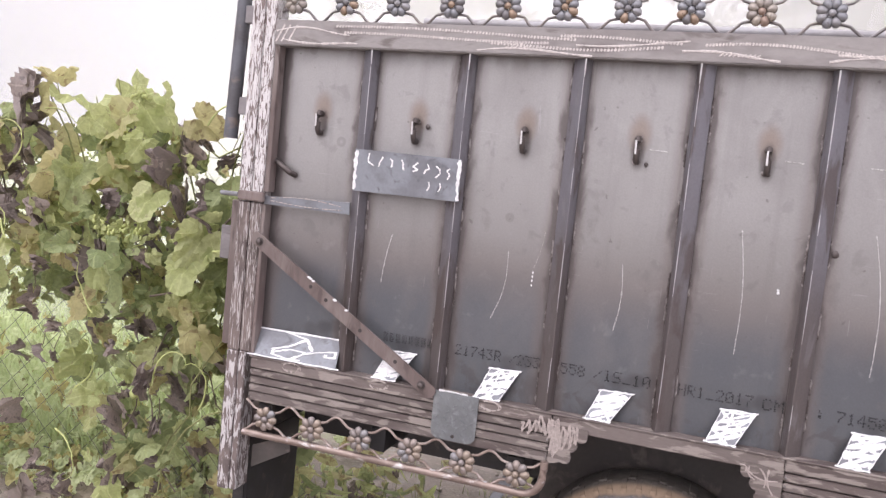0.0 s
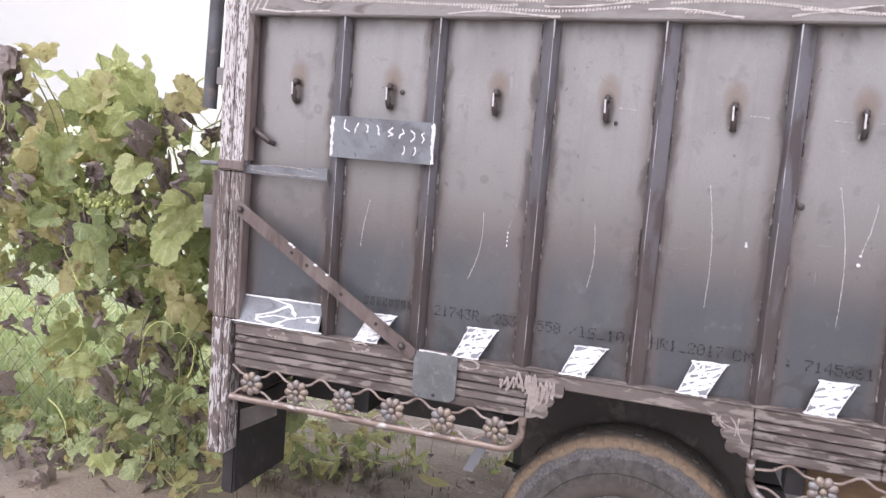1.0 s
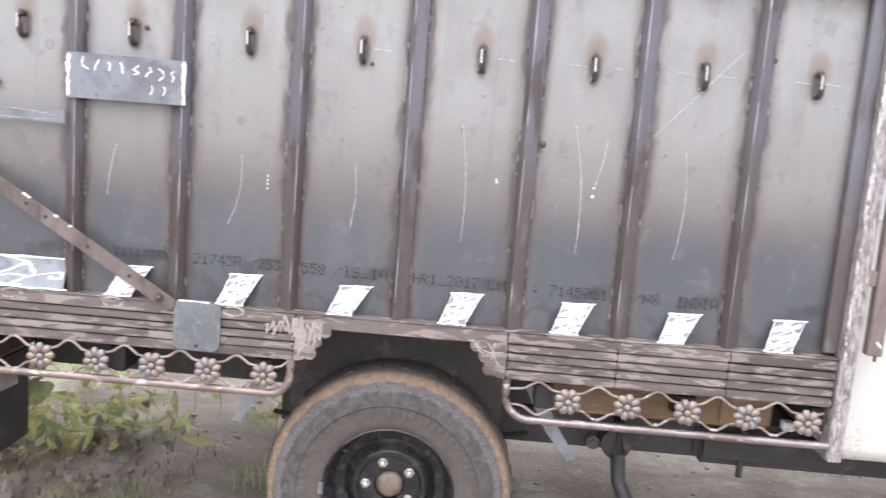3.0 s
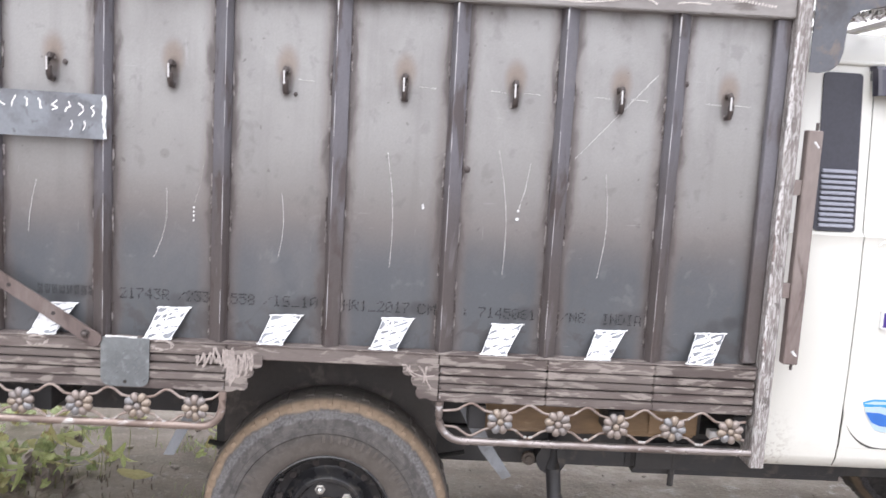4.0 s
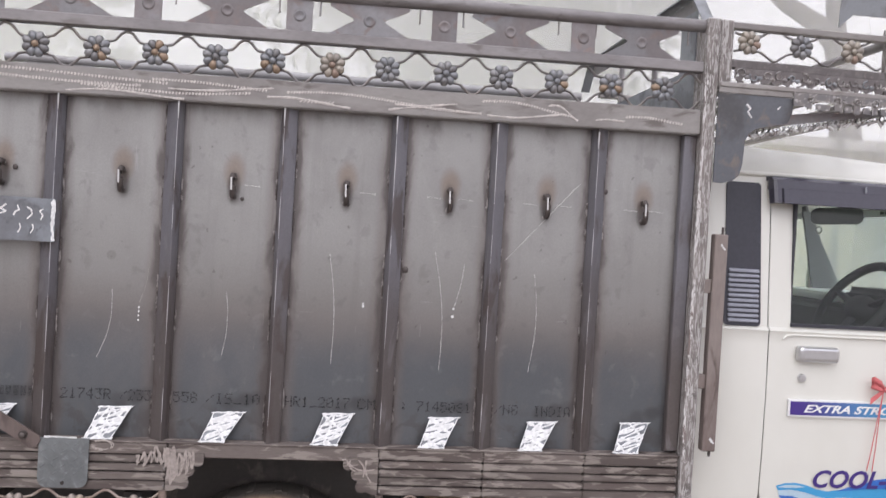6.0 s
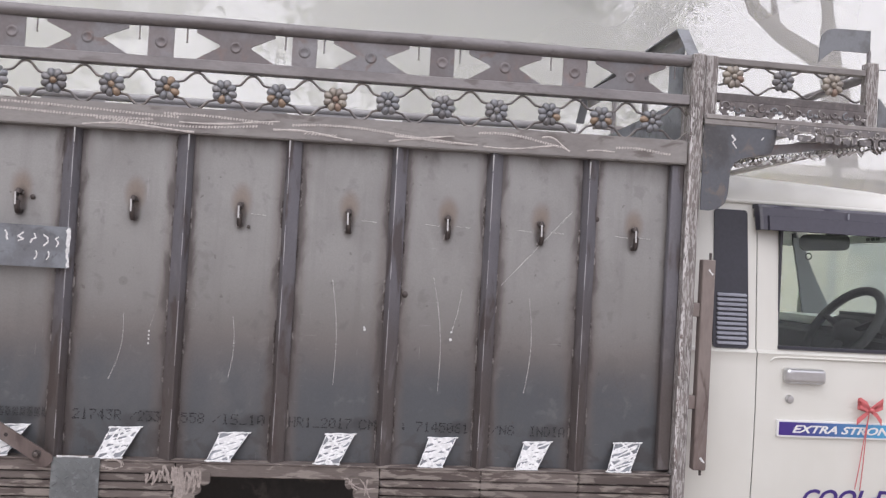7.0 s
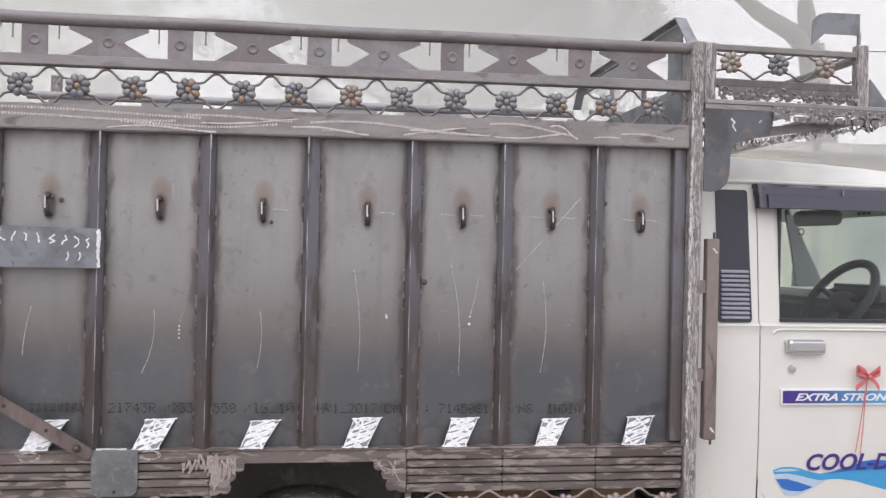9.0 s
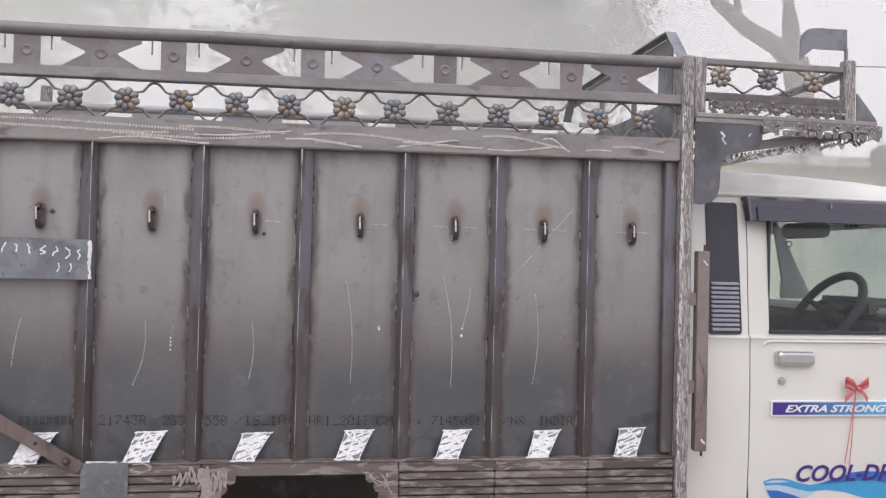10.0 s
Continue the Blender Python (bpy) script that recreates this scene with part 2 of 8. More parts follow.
M_VALANCE = worn("worn_valance_steel", (0.17, 0.16, 0.162), (0.225, 0.205, 0.197), (0.42, 0.40, 0.385), 30, (1, 1, 1), (0.45, 0.7), 0.15, 0.3, (0.42, 0.6), (0.57, 0.62))
M_CHALK = plain("chalk", (0.78, 0.77, 0.76), 0.95, 0, 0.4, 300, 0.2)


def chalk_line(name, col, cover, scale=420.0):
    """Chalk that skips over the grain of the steel."""
    n = Nodes(name)
    n.done(col, 0.95)
    tr = n.add("ShaderNodeBsdfTransparent")
    m = n.add("ShaderNodeMixShader")
    n.link(n.ramp(n.noise(scale, 3), 0.62 - cover * 0.3, 0.72 - cover * 0.3), m.inputs[0])
    n.link(tr.outputs[0], m.inputs[1])
    n.link(n.bsdf.outputs[0], m.inputs[2])
    n.link(m.outputs[0], n.out.inputs[0])
    return n.mat


M_THINCHALK = chalk_line("thin_chalk", (0.67, 0.655, 0.64), 0.52)
M_INK = chalk_line("stencil_ink", (0.032, 0.032, 0.034), 0.5)
M_INKPALE = chalk_line("worn_stencil_ink", (0.05, 0.05, 0.053), 0.32)
M_FAINTCHALK = chalk_line("rubbed_chalk", (0.62, 0.58, 0.55), 0.3)
M_SWIRL = plain("pale_brushed_primer", (0.345, 0.30, 0.275), 0.8, 0, 0.4, 120, 0.2)
M_SCUFF = chalk_line("wiped_paint", (0.40, 0.355, 0.325), 0.75, 110.0)
M_CHALKDIM = plain("faint_chalk", (0.54, 0.50, 0.475), 0.95, 0, 0.5, 200, 0.2)
M_WHITEPAINT = plain("brushed_white_paint", (0.72, 0.72, 0.72), 0.6, 0, 0.3, 90, 0.2)
M_BLACK = worn("chassis_black", (0.034, 0.033, 0.034), (0.048, 0.045, 0.043), (0.08, 0.07, 0.06), 6, (1, 1, 1), (0.45, 0.75), 0, 0.2)
M_GUARD = worn("dusty_black_guard", (0.075, 0.066, 0.06), (0.115, 0.10, 0.09), (0.16, 0.135, 0.115), 5, (1, 1, 1), (0.6, 0.85), 0, 0.25)
M_OCHRE = worn("ochre_beam", (0.25, 0.165, 0.092), (0.185, 0.125, 0.08), (0.32, 0.235, 0.155), 7, (0.3, 1, 1), (0.6, 0.85))
M_STRUT = worn("strut_steel", (0.21, 0.22, 0.235), (0.15, 0.15, 0.155), None, 10)
# the palest tone is put in for highlights along the tube
M_LOWTUBE = worn("highlight_patched_tube", (0.255, 0.20, 0.172), (0.185, 0.14, 0.118), (0.52, 0.49, 0.47), 14, (0.5, 1, 1), (0.28, 0.5), 0.35, 0.1)
M_WIRE = worn("lattice_wire", (0.165, 0.152, 0.15), (0.22, 0.195, 0.18), None, 14, (1, 1, 1), (0.4, 0.6), 0.4)
# again a pale tone that stands for the tube's highlights
M_LOWBRIGHT = worn("highlight_streaked_tube", (0.30, 0.265, 0.25), (0.19, 0.155, 0.14), (0.62, 0.61, 0.61), 14, (0.4, 1, 1), (0.22, 0.4), 0.6, 0.1, (0.45, 0.62), (0.58, 0.66))
M_LOWWIRE = worn("lower_lattice_wire", (0.30, 0.245, 0.215), (0.20, 0.15, 0.125), (0.42, 0.38, 0.35), 14, (1, 1, 1), (0.4, 0.6), 0.3)
M_WELD = worn("weld_bead", (0.10, 0.085, 0.08), (0.33, 0.305, 0.295), None, 25, (1, 1, 1), (0.3, 0.5), 0.6, 0.6)
M_HOOK = plain("hook_steel", (0.10, 0.085, 0.08), 0.45, 0.5)
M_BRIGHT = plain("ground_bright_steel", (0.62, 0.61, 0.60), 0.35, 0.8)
# pale steel for the highlight lines drawn on the rib edges
M_ARRIS = plain("arris_highlight_steel", (0.52, 0.51, 0.52), 0.4, 0.6)


def flower_material(name, tones):
    """Pressed steel rosette; each petal takes its own tint of heat and rust."""
    n = Nodes(name)
    ramp = n.add("ShaderNodeValToRGB")
    ramp.color_ramp.interpolation = "CONSTANT"
    e = ramp.color_ramp.elements
    e[0].color, e[1].color = (*tones[0], 1), (*tones[1], 1)
    e[1].position = 0.45
    for pos, t in ((0.68, tones[2]), (0.86, tones[3])):
        e.new(pos).color = (*t, 1)
    n.link(n.info.outputs["Random"], ramp.inputs[0])
    f = n.noise(70.0, 4)
    c = n.mix(0.5, ramp.outputs[0], n.mix(f, (0.5, 0.5, 0.5), (1.5, 1.5, 1.5)), "MULTIPLY")
    n.bump(f, 0.2)
    return n.done(c, n.ramp(f, 0.3, 0.7, 0.26, 0.55), 0.45)


M_FLOWER = flower_material("rosette_grey", ((0.215, 0.22, 0.232), (0.175, 0.17, 0.172), (0.25, 0.248, 0.252), (0.29, 0.215, 0.155)))
M_FLOWERTAN = flower_material("rosette_tan", ((0.30, 0.27, 0.235), (0.26, 0.235, 0.21), (0.33, 0.295, 0.25), (0.27, 0.20, 0.16)))
M_FLOWERLOW = flower_material("rosette_lower", ((0.265, 0.225, 0.20), (0.23, 0.205, 0.192), (0.285, 0.235, 0.19), (0.235, 0.23, 0.232)))


def rubber_material():
    """Black rubber under dust; ochre mud caked on the shoulder."""
    n = Nodes("dusty_rubber")
    p = n.tc.outputs["Object"]
    x, z = n.axis(p, 0), n.axis(p, 2)
    rad = n.math("SQRT", n.math("ADD", n.math("MULTIPLY", x, x), n.math("MULTIPLY", z, z)))
    grime = n.noise(26.0, 7, dist=0.7)
    col = n.mix(n.ramp(grime, 0.35, 0.7), (0.055, 0.051, 0.049), (0.10, 0.092, 0.086))
    fine = n.noise(120.0, 4)
    col = n.mix(n.math("MULTIPLY", n.ramp(fine, 0.55, 0.75), 0.35), col, (0.20, 0.18, 0.165))
    edge = n.math("ADD", rad, n.math("MULTIPLY", n.math("SUBTRACT", grime, 0.5), 0.022))
    col = n.mix(n.ramp(edge, 0.25, 0.30, 0.5, 0.0), col, (0.125, 0.105, 0.088))
    band = n.math("MULTIPLY", n.ramp(edge, 0.334, 0.342), n.ramp(edge, 0.358, 0.366, 1.0, 0.0))
    col = n.mix(n.math("MULTIPLY", band, n.ramp(fine, 0.3, 0.7, 0.15, 0.6)), col, (0.205, 0.20, 0.205))
    ring = n.math("MULTIPLY", n.ramp(edge, 0.360, 0.371), n.ramp(rad, 0.386, 0.395, 1.0, 0.12))
    col = n.mix(n.math("MULTIPLY", ring, 0.85), col, n.mix(n.noise(40, 4), (0.19, 0.135, 0.088), (0.34, 0.25, 0.17)))
    n.bump(n.math("ADD", grime, n.math("MULTIPLY", fine, 0.5)), 0.35, 0.003)
    return n.done(col, 0.82)


M_RUBBER = rubber_material()
M_RIM = worn("black_rim", (0.018, 0.018, 0.02), (0.028, 0.027, 0.028), (0.06, 0.054, 0.048), 12, (1, 1, 1), (0.2, 0.4), 0, 0.1)
M_NUT = plain("plated_nut", (0.66, 0.64, 0.61), 0.3, 0.85)
M_HUB = worn("rusty_hub", (0.17, 0.132, 0.10), (0.10, 0.08, 0.066), None, 25)


def cab_paint():
    n = Nodes("cream_cab_paint")
    dirt = n.noise(3.0, 6, stretch=(1, 1, 0.6))
    col = n.mix(n.ramp(dirt, 0.35, 0.75), (0.71, 0.705, 0.655), (0.66, 0.65, 0.595))
    spat = n.noise(75.0, 3)
    z = n.axis(n.geo.outputs["Position"], 2)
    x = n.axis(n.geo.outputs["Position"], 0)
    low = n.math("MULTIPLY", n.ramp(z, 0.62, 0.85, 1.0, 0.0), n.ramp(x, 2.82, 2.95, 0.8, 0.05))
    col = n.mix(n.math("MULTIPLY", low, n.ramp(spat, 0.50, 0.66)), col, (0.36, 0.32, 0.28))
    n.bump(n.noise(1.5, 2), 0.04, 0.01)
    b = n.bsdf
    b.inputs["Coat Weight"].default_value, b.inputs["Coat Roughness"].default_value = 0.35, 0.08
    return n.done(col, n.ramp(dirt, 0.3, 0.7, 0.28, 0.4))


M_CAB = cab_paint()
# even grey put in for the shade inside the door gap
M_GAP = plain("door_gap_shade", (0.17, 0.165, 0.155), 0.8)
M_TRIM = plain("black_trim_plastic", (0.036, 0.036, 0.048), 0.38, 0, 0.2, 80)
M_LOUVRE = plain("grey_louvre_plastic", (0.30, 0.31, 0.36), 0.4)
M_CHROME = plain("satin_chrome", (0.62, 0.62, 0.63), 0.3, 0.9, 0.05)
M_VISOR = plain("smoked_visor", (0.062, 0.059, 0.078), 0.16, 0, 0.1)
M_SEAT = plain("dark_vinyl", (0.05, 0.048, 0.05), 0.6)
M_DASH = plain("grey_dash_plastic", (0.075, 0.073, 0.074), 0.55)
M_MIRROR = plain("grey_mirror_shell", (0.17, 0.17, 0.175), 0.5)
M_DASHL = plain("pale_dash_plastic", (0.78, 0.79, 0.76), 0.5)
M_NAVY = plain("navy_decal", (0.055, 0.03, 0.19), 0.35, 0, 0.05)
M_SKYB = plain("light_blue_decal", (0.06, 0.33, 0.62), 0.35, 0, 0.08)
M_MIDB = plain("mid_blue_decal", (0.04, 0.15, 0.50), 0.35, 0, 0.08)
M_PALEB = plain("pale_blue_decal", (0.45, 0.58, 0.68), 0.35, 0, 0.08)
M_DECALW = plain("white_decal", (0.80, 0.80, 0.80), 0.35, 0, 0.03)
M_RED = plain("red_ribbon", (0.62, 0.16, 0.165), 0.35, 0, 0.2)


def fade_decal():
    n = Nodes("blue_fade_decal")
    return n.done(n.mix(n.ramp(n.axis(n.geo.outputs["Position"], 0), 3.17, 3.72), (0.06, 0.03, 0.22), (0.10, 0.42, 0.68)), 0.35)


M_FADE = fade_decal()


def glass_material():
    n = Nodes("tinted_glass")
    t = n.add("ShaderNodeBsdfTransparent")
    t.inputs[0].default_value = (0.90, 0.975, 0.94, 1)
    g = n.add("ShaderNodeBsdfGlossy")
    g.inputs["Roughness"].default_value = 0.03
    f = n.add("ShaderNodeFresnel")
    f.inputs[0].default_value = 1.5
    m = n.add("ShaderNodeMixShader")
    n.link(f.outputs[0], m.inputs[0])
    n.link(t.outputs[0], m.inputs[1])
    n.link(g.outputs[0], m.inputs[2])
    n.link(m.outputs[0], n.out.inputs[0])
    return n.mat


M_GLASS = glass_material()


def leaf_material(name, a, b, spot, spots, through_amount=0.42, veins=False):
    n = Nodes(name)
    big = n.noise(9.0, 4)
    tone = n.info.outputs["Random"]
    col = n.mix(n.math("FRACT", n.math("ADD", n.math("MULTIPLY", big, 0.8), n.math("MULTIPLY", tone, 0.9))), a, b)
    vein = n.noise(60.0, 4)
    col = n.mix(n.math("MULTIPLY", n.ramp(n.noise(22.0, 5, dist=0.5), 0.66 - spots * 0.2, 0.72 - spots * 0.2), 0.8), col, spot)
    col = n.mix(0.3, col, n.mix(vein, (0.6, 0.6, 0.6), (1.4, 1.4, 1.4)), "MULTIPLY")
    if veins:
        p = n.tc.outputs["Object"]
        ang = n.math("ARCTAN2", n.axis(p, 0), n.math("MULTIPLY", n.math("ADD", n.axis(p, 2), 0.06), -1.0))
        ray = n.math("ABSOLUTE", n.math("SUBTRACT", n.math("FRACT", n.math("ADD", n.math("MULTIPLY", ang, 1.25), 0.5)), 0.5))
        col = n.mix(n.math("MULTIPLY", n.ramp(ray, 0.02, 0.06, 1.0, 0.0), 0.28), col, tuple(min(1.0, v * 1.5 + 0.05) for v in b))
        between = n.noise(14.0, 2, "Object")
        col = n.mix(n.math("MULTIPLY", n.ramp(between, 0.35, 0.7), 0.35), col, tuple(v * 0.6 for v in a))
    n.bump(vein, 0.25, 0.004)
    mat = n.done(col, 0.6)
    tr = n.add("ShaderNodeBsdfTranslucent")
    n.link(col, tr.inputs[0])
    m = n.add("ShaderNodeMixShader")
    m.inputs[0].default_value = through_amount
    n.link(n.bsdf.outputs[0], m.inputs[1])
    n.link(tr.outputs[0], m.inputs[2])
    n.link(m.outputs[0], n.out.inputs[0])
    return mat


M_LEAF = [leaf_material("leaf_green", (0.25, 0.295, 0.145), (0.40, 0.44, 0.23), (0.20, 0.17, 0.10), 0.15),
          leaf_material("leaf_lime", (0.42, 0.475, 0.20), (0.52, 0.56, 0.28), (0.26, 0.23, 0.13), 0.0),
          leaf_material("leaf_yellow", (0.52, 0.475, 0.23), (0.44, 0.44, 0.20), (0.24, 0.16, 0.09), 0.5),
          leaf_material("leaf_withered", (0.22, 0.18, 0.165), (0.34, 0.285, 0.24), (0.13, 0.10, 0.09), 0.4, 0.15)]
M_VEINED = [leaf_material("veined_green", (0.26, 0.32, 0.145), (0.46, 0.51, 0.25), (0.26, 0.22, 0.12), 0.2, 0.42, True),
            leaf_material("veined_lime", (0.47, 0.525, 0.225), (0.60, 0.63, 0.325), (0.32, 0.29, 0.16), 0.12, 0.5, True),
            leaf_material("veined_yellow", (0.60, 0.54, 0.28), (0.50, 0.50, 0.25), (0.28, 0.20, 0.11), 0.5, 0.46, True),
            leaf_material("veined_withered", (0.215, 0.178, 0.16), (0.37, 0.31, 0.27), (0.10, 0.08, 0.075), 0.5, 0.15, True)]
M_STEM = plain("vine_stem", (0.27, 0.28, 0.12), 0.6)
M_SHOOT = plain("pale_shoot", (0.46, 0.50, 0.20), 0.55)
M_DRYSTEM = plain("dry_stem", (0.16, 0.13, 0.10), 0.8)
M_FENCE = plain("galvanised_wire", (0.20, 0.20, 0.195), 0.55, 0.5)


def ground_material():
    n = Nodes("dirt_ground")
    pos = n.geo.outputs["Position"]
    x, y = n.axis(pos, 0), n.axis(pos, 1)
    big, mid, fine = n.noise(1.3, 5, dist=0.4), n.noise(6.0, 6), n.noise(60.0, 4)
    col = n.mix(n.ramp(big, 0.35, 0.65), (0.235, 0.20, 0.170), (0.37, 0.33, 0.288))
    col = n.mix(n.math("MULTIPLY", n.ramp(mid, 0.5, 0.7), 0.5), col, (0.19, 0.158, 0.132))
    col = n.mix(n.math("MULTIPLY", n.ramp(n.noise(2.6, 5, stretch=(0.6, 1.6, 1), dist=0.5), 0.40, 0.68), 0.6), col, (0.145, 0.123, 0.104))
    col = n.mix(n.math("MULTIPLY", n.ramp(n.noise(17.0, 6, dist=0.6), 0.45, 0.65), 0.45), col, (0.215, 0.182, 0.155))
    col = n.mix(n.math("MULTIPLY", n.ramp(n.noise(38.0, 4), 0.58, 0.68), 0.4), col, (0.42, 0.38, 0.33))
    col = n.mix(0.4, col, n.mix(fine, (0.5, 0.5, 0.5), (1.5, 1.5, 1.5)), "MULTIPLY")
    # warm loose soil along the foot of the fence
    soil = n.math("MULTIPLY", n.math("MULTIPLY", n.ramp(x, -1.6, -1.0), n.ramp(n.math("ADD", x, n.math("MULTIPLY", mid, 0.6)), 0.45, 0.05)), n.math("MULTIPLY", n.ramp(n.math("ADD", y, n.math("MULTIPLY", mid, 0.5)), 1.5, 0.9), n.ramp(n.math("ADD", y, mid), -0.6, 0.3)))
    col = n.mix(n.math("MULTIPLY", soil, 0.6), col, n.mix(fine, (0.25, 0.19, 0.145), (0.42, 0.335, 0.265)))
    # grass beyond the fence
    far = n.math("ADD", n.math("MULTIPLY", n.ramp(n.math("ADD", n.math("ADD", y, big), n.ramp(x, -1.2, -1.7, 0.0, 0.9)), 1.6, 2.4), n.ramp(n.math("ADD", x, mid), 0.0, -0.6)), 0.0)
    far = n.math("MAXIMUM", far, n.ramp(n.math("ADD", y, n.math("MULTIPLY", big, 2.0)), 6.0, 8.0))
    # both greens lifted to take in the haze over the field
    grass = n.mix(n.ramp(mid, 0.35, 0.65), (0.40, 0.46, 0.24), (0.52, 0.57, 0.33))
    col = n.mix(far, col, n.mix(0.5, grass, n.mix(fine, (0.4, 0.4, 0.4), (1.5, 1.5, 1.5)), "MULTIPLY"))
    n.bump(n.math("ADD", n.math("MULTIPLY", mid, 0.9), n.math("MULTIPLY", fine, 0.4)), 0.8, 0.03)
    return n.done(col, n.ramp(mid, 0.56, 0.66, 0.92, 0.28))


M_GROUND = ground_material()
M_STONE = worn("pebble", (0.32, 0.28, 0.24), (0.22, 0.19, 0.16), None, 20)
# blade colour paled to stand for haze over the field
M_GRASS = leaf_material("grass_blade", (0.50, 0.58, 0.31), (0.63, 0.69, 0.42), (0.25, 0.2, 0.1), 0.2)
M_BARK = worn("bark", (0.13, 0.11, 0.095), (0.09, 0.075, 0.065), (0.18, 0.16, 0.14), 5, (1, 1, 0.3), (0.8, 0.95), 0, 0.6)
M_FARLEAF = leaf_material("far_leaf", (0.06, 0.085, 0.04), (0.09, 0.11, 0.055), (0.05, 0.05, 0.03), 0.0, 0.2)
M_WALL = worn("cream_wall", (0.74, 0.62, 0.42), (0.68, 0.56, 0.38), (0.55, 0.46, 0.33), 1.5, (1, 1, 0.4), (0.8, 0.95))
M_ROOF = worn("tin_roof", (0.45, 0.43, 0.40), (0.36, 0.33, 0.30), None, 2)


def haze_sheet_material():
    """Flat sheets that stand in for fog: mostly clear, scattering daylight back unevenly."""
    n = Nodes("haze_sheets")
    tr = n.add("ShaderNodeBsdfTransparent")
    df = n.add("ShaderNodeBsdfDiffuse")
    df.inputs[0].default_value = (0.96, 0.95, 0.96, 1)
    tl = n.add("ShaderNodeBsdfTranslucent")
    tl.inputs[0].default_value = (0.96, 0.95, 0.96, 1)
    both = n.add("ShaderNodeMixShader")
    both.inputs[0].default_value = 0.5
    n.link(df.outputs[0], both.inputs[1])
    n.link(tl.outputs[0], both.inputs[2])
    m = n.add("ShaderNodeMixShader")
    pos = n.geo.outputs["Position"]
    # thinner to the left, to hold the sky's tone down there
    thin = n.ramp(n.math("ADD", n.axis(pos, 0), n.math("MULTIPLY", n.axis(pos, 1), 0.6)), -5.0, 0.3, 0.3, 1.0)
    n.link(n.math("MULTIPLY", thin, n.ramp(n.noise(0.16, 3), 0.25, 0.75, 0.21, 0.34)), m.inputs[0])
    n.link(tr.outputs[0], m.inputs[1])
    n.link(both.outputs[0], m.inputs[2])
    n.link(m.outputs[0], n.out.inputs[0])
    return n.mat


M_HAZE = haze_sheet_material()


# ---- building blocks ----
PLACE = {}
rnd = random.Random(7)


def thing(name, at, label, category, group="", kind=""):
    ob = new(name)
    ob.location = at
    PLACE[ob] = Matrix.Translation(at)
    return tagged(ob, label, category, group, kind)


def mesh_of(name, bm, material, smooth=False):
    me = bpy.data.meshes.new(name)
    bm.normal_update()
    bm.to_mesh(me)
    bm.free()
    for m in material if isinstance(material, list) else [material]:
        me.materials.append(m)
    if smooth:
        me.polygons.foreach_set("use_smooth", [True] * len(me.polygons))
        me.set_sharp_from_angle(angle=radians(40))
    return me


def fix(ob, parent, at=None):
    """Hang ob, whose own place in the world is at, under parent."""
    at = at or Matrix()
    ob.matrix_basis = at
    PLACE[ob] = at
    if parent:
        ob.parent = parent
        ob.matrix_parent_inverse = PLACE[parent].inverted()
    return ob


def part(name, bm, material, parent, label="", at=None, smooth=False):
    me = bm if isinstance(bm, bpy.types.Mesh) else mesh_of(name, bm, material, smooth)
    ob = fix(new(name, me), parent, at)
    return tagged(ob, label) if label else ob


def box(bm, x0, x1, y0, y1, z0, z1):
    r = bmesh.ops.create_cube(bm, size=1)
    for v in r["verts"]:
        v.co = Vector((x0 + (v.co.x + .5) * (x1 - x0), y0 + (v.co.y + .5) * (y1 - y0), z0 + (v.co.z + .5) * (z1 - z0)))
    return r["verts"]


def shell(bm, dx, dy, dz):
    """Give a sheet its thickness along one direction."""
    got = bmesh.ops.extrude_face_region(bm, geom=bm.faces[:], use_keep_orig=True)
    bmesh.ops.translate(bm, vec=(dx, dy, dz), verts=[g for g in got["geom"] if isinstance(g, bmesh.types.BMVert)])
    bmesh.ops.recalc_face_normals(bm, faces=bm.faces[:])
    return bm


def boxes(*dims, bevel=0.0, seg=1):
    bm = bmesh.new()
    for d in dims:
        box(bm, *d)
    if bevel:
        bmesh.ops.bevel(bm, geom=bm.edges[:], offset=bevel, segments=seg, affect="EDGES", clamp_overlap=True)
    return bm


def prism(bm, pts, y0, y1):
    """An outline in x and z, from y0 to y1."""
    a = [bm.verts.new((x, y0, z)) for x, z in pts]
    b = [bm.verts.new((x, y1, z)) for x, z in pts]
    k = len(pts)
    bm.faces.new(a)
    bm.faces.new(b[::-1])
    for i in range(k):
        bm.faces.new((a[i], b[i], b[(i + 1) % k], a[(i + 1) % k]))
    bmesh.ops.recalc_face_normals(bm, faces=bm.faces[:])
    return bm


def tube(bm, pts, r, n=8, flat=1.0):
    """A round bar along pts; r may be a list."""
    pts = [Vector(p) for p in pts]
    rs = r if isinstance(r, (list, tuple)) else [r] * len(pts)
    rings, up = [], Vector((0, 0, 1))
    for i, p in enumerate(pts):
        d = (pts[min(i + 1, len(pts) - 1)] - pts[max(i - 1, 0)]).normalized()
        side = d.cross(up)
        if side.length < 0.05:
            side = d.cross(Vector((0, 1, 0)))
        side.normalize()
        top = side.cross(d)
        rings.append([bm.verts.new(p + (side * math.cos(a) + top * math.sin(a) * flat) * rs[i]) for a in (math.tau * k / n for k in range(n))])
    for a, b in zip(rings, rings[1:]):
        for k in range(n):
            bm.faces.new((a[k], a[(k + 1) % n], b[(k + 1) % n], b[k]))
    bm.faces.new(rings[0][::-1])
    bm.faces.new(rings[-1])
    return bm


